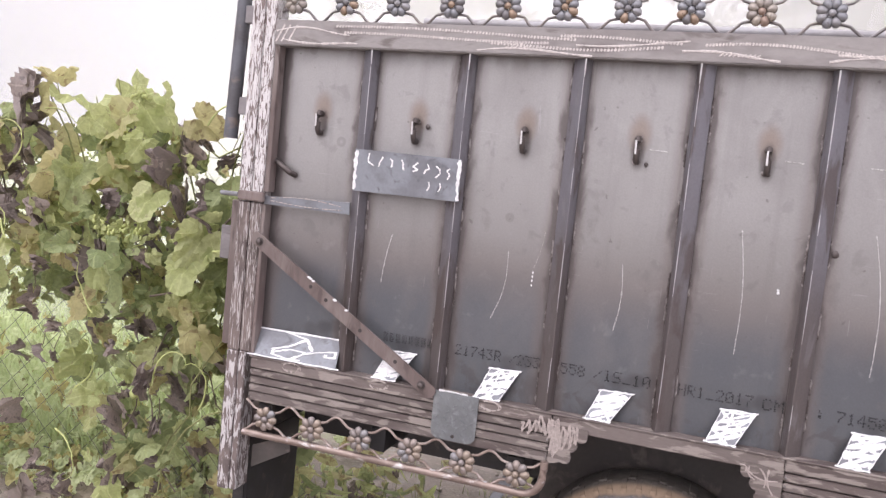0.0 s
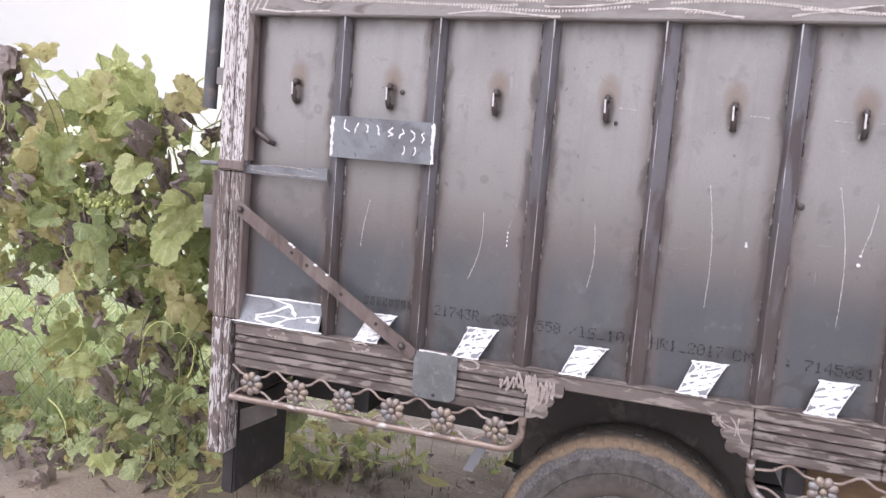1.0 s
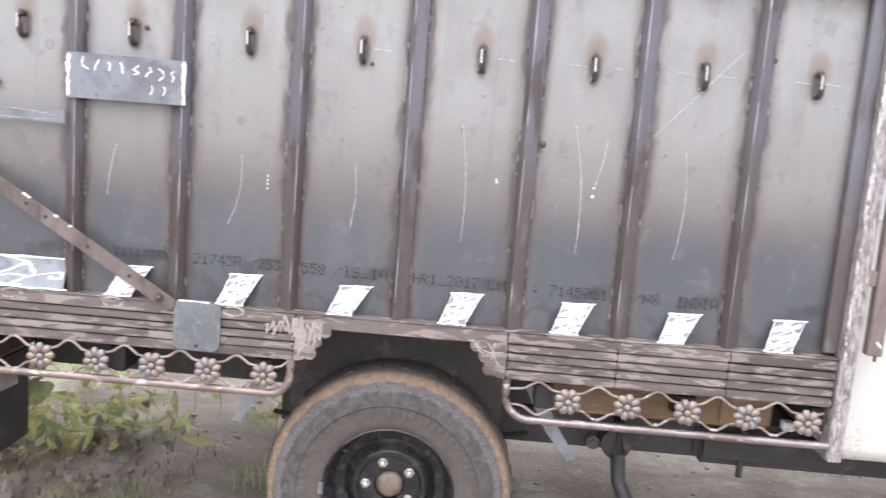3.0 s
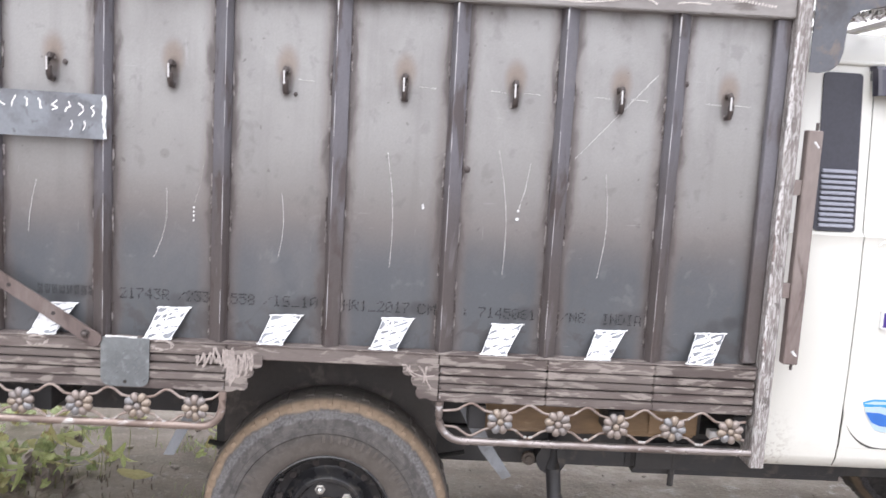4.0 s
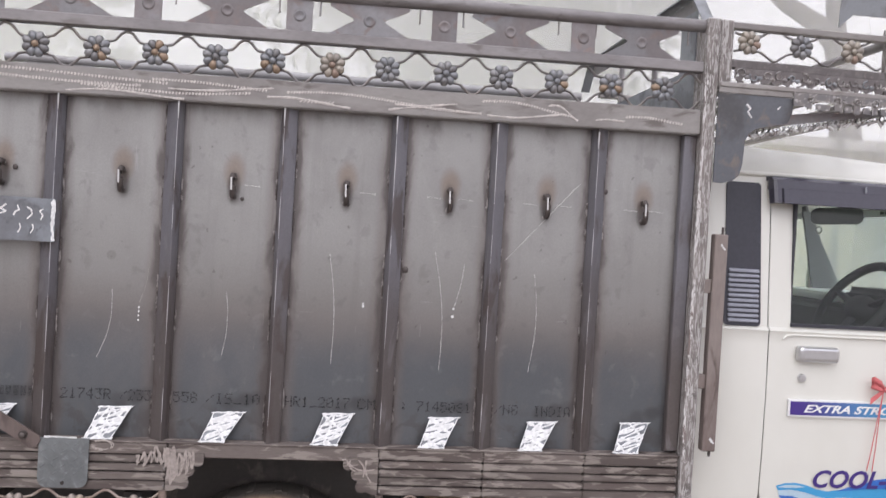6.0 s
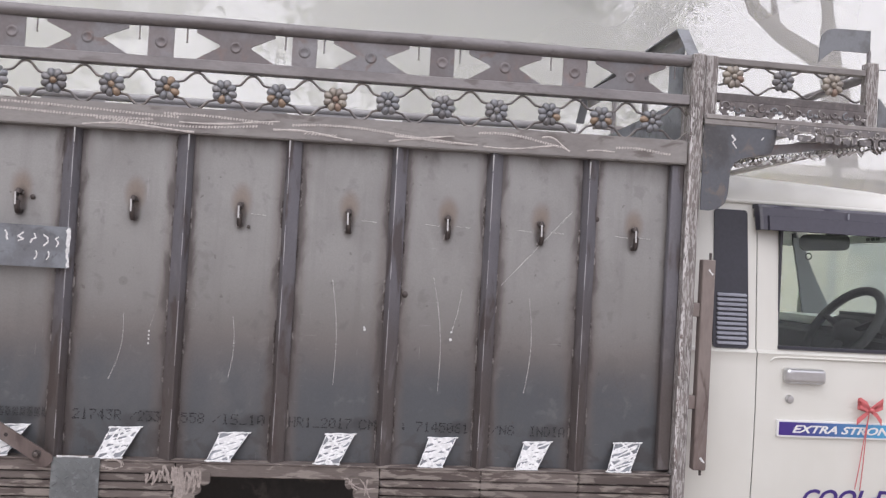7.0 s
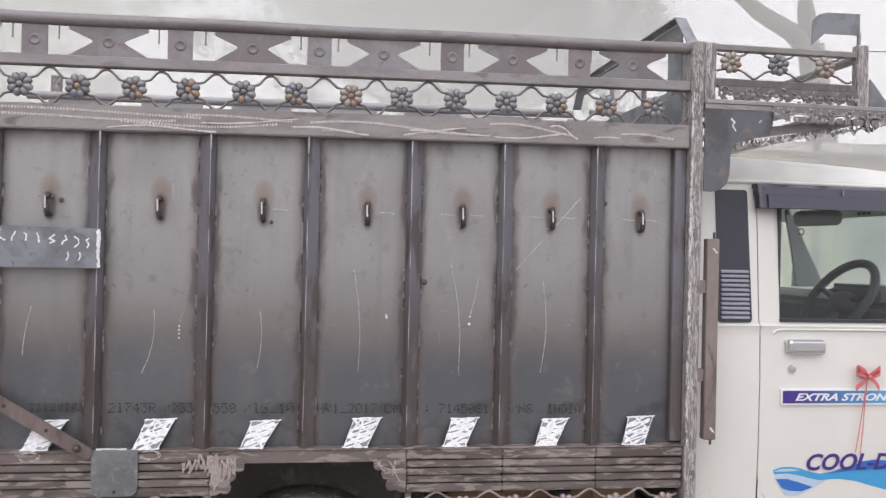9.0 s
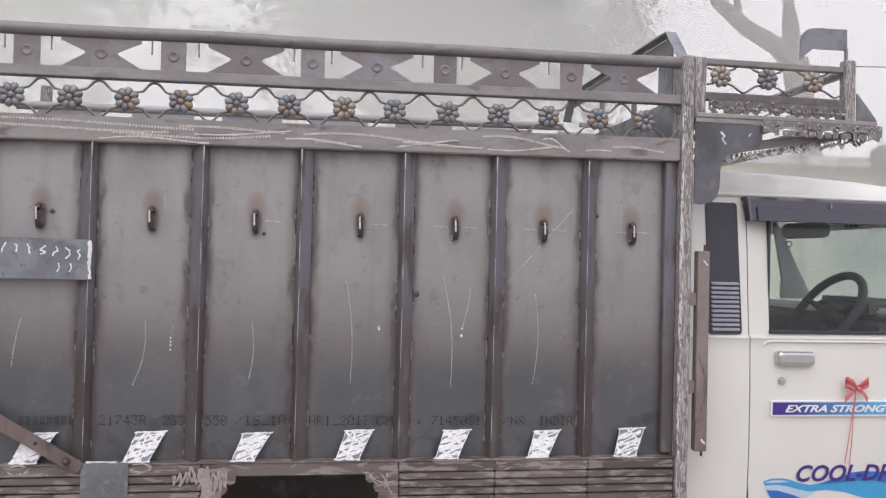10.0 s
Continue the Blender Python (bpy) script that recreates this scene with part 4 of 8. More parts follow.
def build_side_fittings():
    # blank number board over the second bay
    bm = prism(bmesh.new(), [(0.325, 1.710), (0.328, 1.575), (0.688, 1.576), (0.685, 1.707)], -0.0475, -0.0445)
    board = part("board", bm, M_PLATE, truck, "blue-grey steel board with chalk scrawl and white edges")
    bm = bmesh.new()
    for x in (0.331, 0.682):
        stroke(bm, [(x + rnd.uniform(-.003, .003), 1.705 - 0.0105 * k) for k in range(13)], 0.011, -0.048, 0.5)
    part("white_edge", bm, M_WHITEPAINT, board)["kind"] = "stuff"
    bm = bmesh.new()
    r = random.Random(8)
    for k in range(8):                     # illegible chalk strokes
        x = 0.382 + 0.0385 * k
        pts = [(x + r.uniform(-0.011, 0.011), 1.680 - 0.003 * k + 0.032 * (0.5 - q / 3) + r.uniform(-0.004, 0.004)) for q in range(4)]
        fine = [(Vector(a).lerp(Vector(b), q / 4)) for a, b in zip(pts, pts[1:]) for q in range(5)]
        stroke(bm, fine, 0.0046, -0.048, 0.45)
    for x in (0.585, 0.622):
        stroke(bm, bend((x, 1.628), (x - 0.004, 1.600), 0.005), 0.0042, -0.048, 0.3)
    part("chalk_bar", bm, M_CHALK, board, "white chalk scrawl, not readable")["kind"] = "stuff"
    # flat bar, latch and pin beside the rear post
    bm = prism(bmesh.new(), [(0.004, 1.524), (0.004, 1.496), (0.322, 1.495), (0.320, 1.534)], -0.046, -0.041)
    fb = part("flat_bar", bm, M_PLATE, truck, "grey steel flat bar with chalk lines")
    for z in (1.519, 1.510):
        part("chalk_line", stroke(bmesh.new(), bend((0.03, z), (0.30, z - 0.004), 0.012 if z > 1.515 else -0.006, 14), 0.0028, -0.0465, 0.5), M_SCUFF, fb)
    latch = part("latch", boxes((-0.085, 0.012, -0.070, -0.052, 1.503, 1.535), bevel=0.003), M_POST, truck, "brown steel latch block")
    part("pin", tube(bmesh.new(), [(-0.155, -0.060, 1.519), (-0.086, -0.061, 1.519)], 0.0085, 10), M_STRUT, latch, "grey steel locking pin", smooth=True)
    # loose rod hook low on the first sheet
    bm = tube(bmesh.new(), [(0.012, -0.004, 1.648), (0.035, -0.022, 1.638), (0.055, -0.028, 1.628), (0.082, -0.026, 1.610), (0.092, -0.004, 1.602)], 0.0098, 10)
    part("rod_hook", bm, M_HOOK, SHEETS[0], "bent dark steel rod hook", smooth=True)
    # diagonal stay
    a, b = Vector((-0.002, 1.378)), Vector((0.656, 0.974))
    d = (b - a).normalized()
    s = Vector((-d.y, d.x)) * 0.022
    pts = [a + s - d * 0.012, a + s * 0.4 - d * 0.022, a - s * 0.4 - d * 0.022, a - s - d * 0.012, b - s + d * 0.012, b - s * 0.4 + d * 0.024, b + s * 0.5 + d * 0.024, b + s + d * 0.014]
    stay = part("diagonal_stay", prism(bmesh.new(), [tuple(p) for p in pts], -0.0625, -0.0565), M_POST, truck, "brown flat-bar diagonal stay with bolt holes")
    for f in (0.02, 0.965):
        p = a.lerp(b, f)
        bm = lathe(bmesh.new(), [(0, -0.012), (0.005, -0.012), (0.009, -0.009), (0.0095, 0.0), (0.014, 0.0), (0.014, 0.003), (0, 0.003)], 12)
        part("bolt", bm, M_HOOK, stay, "bolt head and washer", Matrix.Translation((p.x, -0.0655, p.y)), True)
    # dark discs laid on the bar, their colour standing for the holes' shade
    for f in (0.33, 0.42, 0.62, 0.82):
        p = a.lerp(b, f)
        bm = lathe(bmesh.new(), [(0, -0.0006), (0.0065, -0.0006), (0.0065, 0.002), (0, 0.002)], 12)
        part("bolt_hole", bm, M_SLOT, stay, at=Matrix.Translation((p.x, -0.063, p.y)))
    bm = bmesh.new()
    for f in (0.30, 0.31, 0.325, 0.45, 0.455, 0.52):
        p = a.lerp(b, f) + s * 0.95
        ball(bm, (p.x, -0.063, p.y), 0.008, 0.001, 0.004, 6, 4)
    part("white_fleck", bm, M_WHITEPAINT, stay)["kind"] = "stuff"
    # checker plate step cover
    bm = prism(bmesh.new(), rounded(0.677, 0.824, 0.827, 0.980, 0.028, (1, 1, 0, 0)), -0.057, -0.053)
    chk = part("checker_plate", bm, M_CHECK, truck, "grey checker-plate cover with rounded lower corners")
    for r_ in range(6):
        for c in range(5):
            x, z = 0.691 + 0.030 * c + (0.008 if r_ % 2 else 0), 0.850 + 0.0225 * r_
            if x > 0.815:
                continue
            turn = radians(38 if (r_ + c) % 2 else -38)
            bm = bmesh.new()
            ball(bm, (x, -0.0572, z), 0.0115, 0.0016, 0.0026, 8, 4, turn)
            part("tread_lug", bm, M_CHECK, chk, smooth=True)
    # a dark disc on the plate, coloured like the shade in a hole
    part("drain_hole", lathe(bmesh.new(), [(0, -0.0005), (0.006, -0.0005), (0.006, 0.003), (0, 0.003)], 12), M_SLOT, chk, at=Matrix.Translation((0.751, -0.0575, 0.842)))
    bm = bmesh.new()
    stroke(bm, [(0.692 + 0.012 * k, 0.9825 + rnd.uniform(-.001, .001)) for k in range(9)], 0.005, -0.0575, 0.4)
    part("white_edge", bm, M_WHITEPAINT, chk)


build_side_fittings()


# five by seven dot letters, a row of bits each
DOTS = {"0": "0E 11 13 15 19 11 0E", "1": "04 0C 04 04 04 04 0E", "2": "0E 11 01 02 04 08 1F", "3": "1F 02 04 02 01 11 0E", "4": "02 06 0A 12 1F 02 02", "5": "1F 10 1E 01 01 11 0E",
        "6": "06 08 10 1E 11 11 0E", "7": "1F 01 02 04 08 08 08", "8": "0E 11 11 0E 11 11 0E", "/": "00 01 02 04 08 10 00", "_": "00 00 00 00 00 00 1F", ":": "00 0C 0C 00 0C 0C 00",
        "H": "11 11 11 1F 11 11 11", "R": "1E 11 11 1E 14 12 11", "I": "0E 04 04 04 04 04 0E", "S": "0F 10 10 0E 01 01 1E", "C": "0E 11 10 10 10 11 0E", "M": "11 1B 15 15 11 11 11",
        "N": "11 11 19 15 13 11 11", "D": "1C 12 11 11 11 12 1C", "A": "0E 11 11 11 1F 11 11"}


def dot_text(text, x, z, width):
    """Letters printed as dots, some of them missed."""
    bm = bmesh.new()
    step, rise = width / (6 * len(text) - 1), 0.0049
    for k, letter in enumerate(text):
        for row, bits in enumerate(DOTS[letter].split()):
            for c in range(5):
                if int(bits, 16) >> (4 - c) & 1 and rnd.random() < 0.93:
                    cx, cz = x + step * (6 * k + c) + rnd.uniform(-0.0004, 0.0004), z + rise * (6 - row) + rnd.uniform(-0.0005, 0.0005)
                    w, h = step * rnd.uniform(0.40, 0.56), rise * rnd.uniform(0.36, 0.48)
                    vs = [bm.verts.new((cx + a * w, -0.0022, cz + b * h)) for a, b in ((-1, -1), (1, -1), (1, 1), (-1, 1))]
                    bm.faces.new(vs)
    return shell(bm, 0, 0.0006, 0)


def build_marks():
    # chalk lines on the sheets
    lines = ((1, (0.462, 1.445), (0.437, 1.285), 0.004), (2, (0.853, 1.44), (0.818, 1.225), -0.016), (3, (1.203, 1.445), (1.198, 1.245), -0.010),
             (4, (1.522, 1.585), (1.543, 1.232), -0.012), (5, (1.863, 1.61), (1.897, 1.226), -0.016), (6, (2.199, 1.556), (2.196, 1.23), -0.016))
    for i, a, b, sag in lines:
        part("chalk_line", stroke(bmesh.new(), bend(a, b, -sag, 16), 0.0031, -0.0015, 0.35), M_THINCHALK, SHEETS[i], "thin white chalk line")
    for i, a, b, sag in ((5, (1.962, 1.575), (1.936, 1.435), 0.004), (6, (2.335, 1.865), (2.098, 1.597), 0.0)):
        part("chalk_line", stroke(bmesh.new(), bend(a, b, sag, 12), 0.0034, -0.0015, 0.4), M_THINCHALK, SHEETS[i])
    part("chalk_line", stroke(bmesh.new(), bend((0.962, 1.515), (0.938, 1.40), 0.004, 8), 0.0026, -0.0015, 0.4), M_FAINTCHALK, SHEETS[2])
    bm = bmesh.new()
    for z in (1.385, 1.372, 1.36, 1.345):
        ball(bm, (0.937, -0.003, z), 0.003, 0.001, 0.004, 6, 4)
    part("chalk_dots", bm, M_CHALK, SHEETS[2])["kind"] = "stuff"
    for i, x, z, r in ((5, 1.932, 1.402, 0.0055), (5, 1.934, 1.428, 0.004), (4, 1.638, 1.422, 0.0045), (4, 1.637, 1.430, 0.004)):
        bm = bmesh.new()
        ball(bm, (x, -0.003, z), r, 0.001, r, 8, 4)
        part("paint_dot", bm, M_WHITEPAINT, SHEETS[i])
    for i, x, z, r in ((5, 1.768, 1.548, 0.010), (1, 0.548, 1.80, 0.008), (7, 2.425, 1.845, 0.008), (3, 1.235, 1.745, 0.006)):
        bm = bmesh.new()
        ball(bm, (x, -0.002, z), r, 0.003, r * 1.1, 8, 5)
        part("weld_spatter", bm, M_HOOK, SHEETS[i], smooth=True)
    # short level ticks beside the hooks
    for i, dx in ((4, 0.07), (5, 0.055), (5, -0.05), (6, 0.06), (6, -0.055), (7, 0.045), (7, -0.045), (3, 0.06)):
        x = HOOKS[i] + dx
        part("chalk_tick", stroke(bmesh.new(), [(x - 0.025, HOOK_Z + 0.004), (x, HOOK_Z + 0.003), (x + 0.025, HOOK_Z + 0.001)], 0.0034, -0.0015, 0.5), M_THINCHALK, SHEETS[i])
    # stencilled steel marking, in the pieces between the ribs; the maker's word is plain bars
    bm = bmesh.new()
    for k in range(8):
        box(bm, 0.464 + 0.0222 * k, 0.4805 + 0.0222 * k, -0.0024, -0.0018, 1.095, 1.125)
    part("stencil_bar", bm, M_INKPALE, SHEETS[1], "row of black stencilled bars")["kind"] = "stuff"
    for i, x, text, w in ((2, 0.716, "21743R", 0.152), (2, 0.896, "/233", 0.094), (3, 1.058, "558", 0.074), (3, 1.160, "/IS_10", 0.168), (4, 1.407, "HR1_2017", 0.208), (4, 1.640, "CM", 0.058),
                       (5, 1.782, ":", 0.021), (5, 1.833, "7145061", 0.181), (6, 2.094, "/N8", 0.078), (6, 2.226, "INDIA", 0.125)):
        part("stencil_text", dot_text(text, x, 1.0945 - 0.006 * (x - 0.6), w), M_INK, SHEETS[i], "black dot-printed steel marking")["kind"] = "stuff"
    # chalk on the top rail
    bm = bmesh.new()
    def rz(x, f):
        return RAIL_BOT + (RAIL_TOP - RAIL_BOT) * f + tilt(x)
    y = -0.0525
    def dots(pts, count):
        dashes(bm, pts, round(count * 1.7), 0.0085, 0.0065, y)
    def wave(x0, x1, f0, f1, amp, n=14, ph=0.0):
        return [(x0 + (x1 - x0) * i / n, rz(x0 + (x1 - x0) * i / n, f0 + (f1 - f0) * i / n + amp * math.sin(ph + 4.5 * i / n))) for i in range(n + 1)]
    dots(wave(0.22, 1.0, 0.80, 0.66, 0.06), 46)
    dots(wave(0.25, 0.92, 0.52, 0.50, 0.06, ph=1), 42)
    dots(wave(0.74, 1.25, 0.30, 0.42, 0.10, ph=2), 30)
    dots(wave(0.95, 1.30, 0.72, 0.62, 0.04), 22)
    dots(wave(1.36, 1.92, 0.52, 0.44, 0.16, ph=0.3), 38)
    dots(wave(1.98, 2.28, 0.74, 0.50, 0.12), 20)
    dots(wave(2.46, 2.66, 0.5, 0.42, 0.06), 12)
    for x0, x1, f0, f1, a in ((0.005, 0.27, 0.55, 0.62, 0.3), (0.03, 0.30, 0.25, 0.1, -0.15), (0.70, 1.05, 0.12, 0.16, 0.2), (1.30, 1.56, 0.35, 0.2, 0.15), (1.68, 1.98, 0.18, 0.36, 0.2),
                              (1.70, 1.90, 0.4, 0.5, -0.1), (2.2, 2.30, 0.72, 0.38, 0.3), (2.0, 2.26, 0.22, 0.36, -0.15), (2.36, 2.46, 0.3, 0.36, 0.06), (1.0, 1.32, 0.42, 0.62, -0.12)):
        stroke(bm, wave(x0, x1, f0, f1, a * 0.5), 0.0055, y, 0.5)
    for x in (0.035, 0.055, 0.08):
        stroke(bm, [(x - 0.03, rz(x, 0.15)), (x, rz(x, 0.8))], 0.006, y, 0.4)
    for k in range(9):
        stroke(bm, [(1.40 + 0.012 * k, rz(1.4, 0.24)), (1.412 + 0.012 * k, rz(1.4, 0.33))], 0.004, y)
        stroke(bm, [(0.80 + 0.013 * k, rz(.8, 0.32)), (0.785 + 0.013 * k, rz(.8, 0.22))], 0.004, y)
    return bm


rail_chalk = build_marks()


def slope(ob_bm):
    """Lift a mesh along the climb of the upper rails."""
    for v in ob_bm.verts:
        v.co.z += tilt(v.co.x)
    return ob_bm


def build_upper():
    rail = part("top_rail", slope(boxes((X0 - 0.004, X1, -0.0515, 0.0, RAIL_BOT, RAIL_TOP), bevel=0.004, seg=2)), M_RAIL, truck, "brown box rail covered with chalk squiggles")
    part("chalk_squiggle", rail_chalk, M_CHALKDIM, rail, "pale chalk squiggles and ticks")["kind"] = "stuff"
    part("mid_bar", slope(boxes((X0 - 0.004, X1 + 0.002, -0.048, -0.008, 2.246, 2.281), bevel=0.003)), M_TUBE, truck, "dark brown steel bar")
    bm = tube(bmesh.new(), [(X0 - 0.05 + 2.80 * k / 20, -0.028, 2.402 + tilt(2.80 * k / 20) + 0.0015 * math.sin(k)) for k in range(21)], 0.0215, 16)
    part("top_tube", bm, M_TUBE, truck, "dark brown round top tube", smooth=True)


build_upper()

def flower_meshes(key, material, petals, r):
    """The boss with its backing disc, and one petal, both shared by every rosette."""
    bm = bmesh.new()
    ball(bm, (0, -0.010, 0), r * 0.27, 0.009, r * 0.27, 10, 6)
    core = mesh_of(key + "_boss", bm, material, True)
    bm = bmesh.new()
    ball(bm, (r * 0.62, -0.002, 0), r * 0.42, 0.012, r * 0.345, 10, 7)
    for v in bm.verts:                     # narrow towards the middle
        v.co.z *= 0.62 + 0.46 * min(1, max(0, v.co.x / r))
    return core, mesh_of(key + "_petal", bm, material, True), petals


FLOWER = flower_meshes("rosette", M_FLOWER, 8, 0.0405)
FLOWER_TAN = flower_meshes("tan_rosette", M_FLOWERTAN, 8, 0.0405)
FLOWER_LOW = flower_meshes("lower_rosette", M_FLOWERLOW, 8, 0.0415)


def rosette(kind, at, label="pressed steel rosette with eight petals"):
    if kind is FLOWER and rnd.random() < 0.4:
        kind = FLOWER_TAN
    core, petal, n = kind
    f = part("rosette", core, None, truck, label, at)
    for k in range(n):
        part("petal", petal, None, f, at=at @ Matrix.Rotation(math.tau * (k + 0.5) / n, 4, "Y"))
    return f


def lattice(name, x0, x1, centres, zc, y, half, material, radius, climb):
    """Two zigzag wires that meet the rosettes; returns the upper and the lower wire as one part each."""
    obs = []
    for s in (1, -1):
        pts = []
        for c, d in zip(centres, centres[1:]):
            m = (c + d) / 2
            for x, dz in ((c, 0.023), (c + 0.034, 0.026), (c + 0.050, 0.030), (m - 0.017, half - 0.006), (m - 0.006, half), (m + 0.006, half), (m + 0.017, half - 0.006), (d - 0.050, 0.030), (d - 0.034, 0.026)):
                if x0 <= x <= x1:
                    pts.append((x, y, zc + s * dz + (tilt(x) if climb else 0) + 0.0014 * math.sin(x * 40 + s)))
        bm = tube(bmesh.new(), pts, radius, 8)
        obs.append(part(name, bm, material, truck, "bent steel wire of the lattice", smooth=True))
    return obs


def build_upper_lattice():
    centres = (-0.12, 0.059, 0.243, 0.422, 0.601, 0.780, 0.953, 1.135, 1.310, 1.496, 1.671, 1.859, 2.041, 2.225, 2.409, 2.589, 2.77)
    lattice("lattice_wire", X0, X1, centres, 2.180, -0.030, 0.060, M_WIRE, 0.0042, True)
    for x in centres[1:-1]:
        rosette(FLOWER, pose(x, -0.034, 2.181 + tilt(x), 0, rnd.uniform(-14, 14), 0))


build_upper_lattice()


def boss(x, z, y, parent):
    bm = lathe(bmesh.new(), [(0, -0.001), (0.010, -0.0012), (0.0125, -0.003), (0.016, -0.003), (0.020, 0.0), (0, 0.0)], 20)
    part("boss", bm, M_ORN, parent, at=Matrix.Translation((x, y, z)), smooth=True)


def ornament_row(y, sign):
    """Cut plates between mid bar and top tube: upright tabs and bow-tie plates in turn, with little pins hanging between."""
    for k in range(-1, 6):
        xs = 0.421 + 0.4615 * k
        z0, z1 = 2.278, 2.386
        zm = (z0 + z1) / 2
        def lift(x, z):
            return (x, z + tilt(x))
        a, b = xs, xs + 0.082
        if b > X0 + 0.02 and b < X1:
            pl = part("upright_tab", prism(bmesh.new(), [lift(*p) for p in ((max(a, X0), z0), (b, z0), (b, z1), (max(a, X0), z1))], y, y + 0.004), M_ORN, truck, "dark steel tab with a pressed boss")
            boss((a + b) / 2, zm + tilt(a), y, pl)
        c = (-0.2, 0.106, 0.567, 1.035, 1.479, 1.937, 2.381)[k + 1]
        w, q = 0.253, 0.077
        if c < X0 - 0.1 or c + w > X1 + 0.02:
            continue
        tip = 0.006
        pts = [(c, z0), (c + w, z0), (c + w, z0 + 0.006), (c + w - q + 0.006, zm - tip), (c + w - q, zm), (c + w - q + 0.006, zm + tip), (c + w, z1 - 0.016), (c + w, z1), (c, z1), (c, z1 - 0.016),
               (c + q - 0.006, zm + tip), (c + q, zm), (c + q - 0.006, zm - tip), (c, z0 + 0.006)]
        pts = [(max(px, X0), pz) for px, pz in pts] if c > X0 - 0.06 else None
        if pts:
            pl = part("bow_tie_plate", prism(bmesh.new(), [lift(*p) for p in pts], y, y + 0.004), M_ORN, truck, "dark bow-tie shaped steel plate with a pressed boss")
            boss(c + w / 2, zm + tilt(c), y, pl)
            for px in (c - 0.030, c + w + 0.034):
                if px > X0:
                    zt = z1 + tilt(px)
                    bm = tube(bmesh.new(), [(px, y + 0.002, zt), (px, y + 0.002, zt - 0.044), (px, y + 0.002, zt - 0.05)], [0.0028, 0.0026, 0.004], 6)
                    part("drip_pin", bm, M_ORN, pl, smooth=True)


ornament_row(-0.031, 1)


def build_far_side():
    bm = boxes((X0 - 0.05, X1, FAR - 0.003, FAR, 0.96, 2.04), (X0 - 0.05, X1, FAR - 0.05, FAR, 2.036, 2.118), (X0 - 0.05, X1, FAR - 0.04, FAR, 2.246, 2.281), (X0 - 0.05, X1, FAR - 0.045, FAR, 0.82, 0.97))
    far = part("far_side", bm, M_FARSTEEL, truck, "steel side wall across the load bed, paled for glare")
    part("far_tube", tube(bmesh.new(), [(X0 - 0.05, FAR, 2.385), (X1, FAR, 2.415)], 0.021, 12), M_FARSTEEL, truck, "round tube paled for glare", smooth=True)
    for k in range(0, 7):
        x = 0.05 + 0.44 * k
        part("far_plate", boxes((x, x + 0.30, FAR - 0.01, FAR - 0.005, 2.285, 2.385)), M_FARSTEEL, far)
    for k in range(14):
        rosette(FLOWER, pose(0.06 + 0.19 * k, FAR - 0.02, 2.183, 0, 0, 0))
    part("load_floor", boxes((X0 - 0.04, X1, 0.004, FAR - 0.004, 0.945, 0.969)), M_TUBE, truck, "dark steel floor of the load bed")
    tail = part("tailgate", boxes((-0.075, -0.045, 0.05, FAR - 0.03, 0.96, 1.99), bevel=0.004), M_SHEET, truck, "grey steel tailgate")
    for z in (1.0, 1.33, 1.66, 1.95):
        part("tailgate_bar", boxes((-0.105, -0.076, 0.05, FAR - 0.03, z, z + 0.04), bevel=0.003), M_POST, tail)


build_far_side()


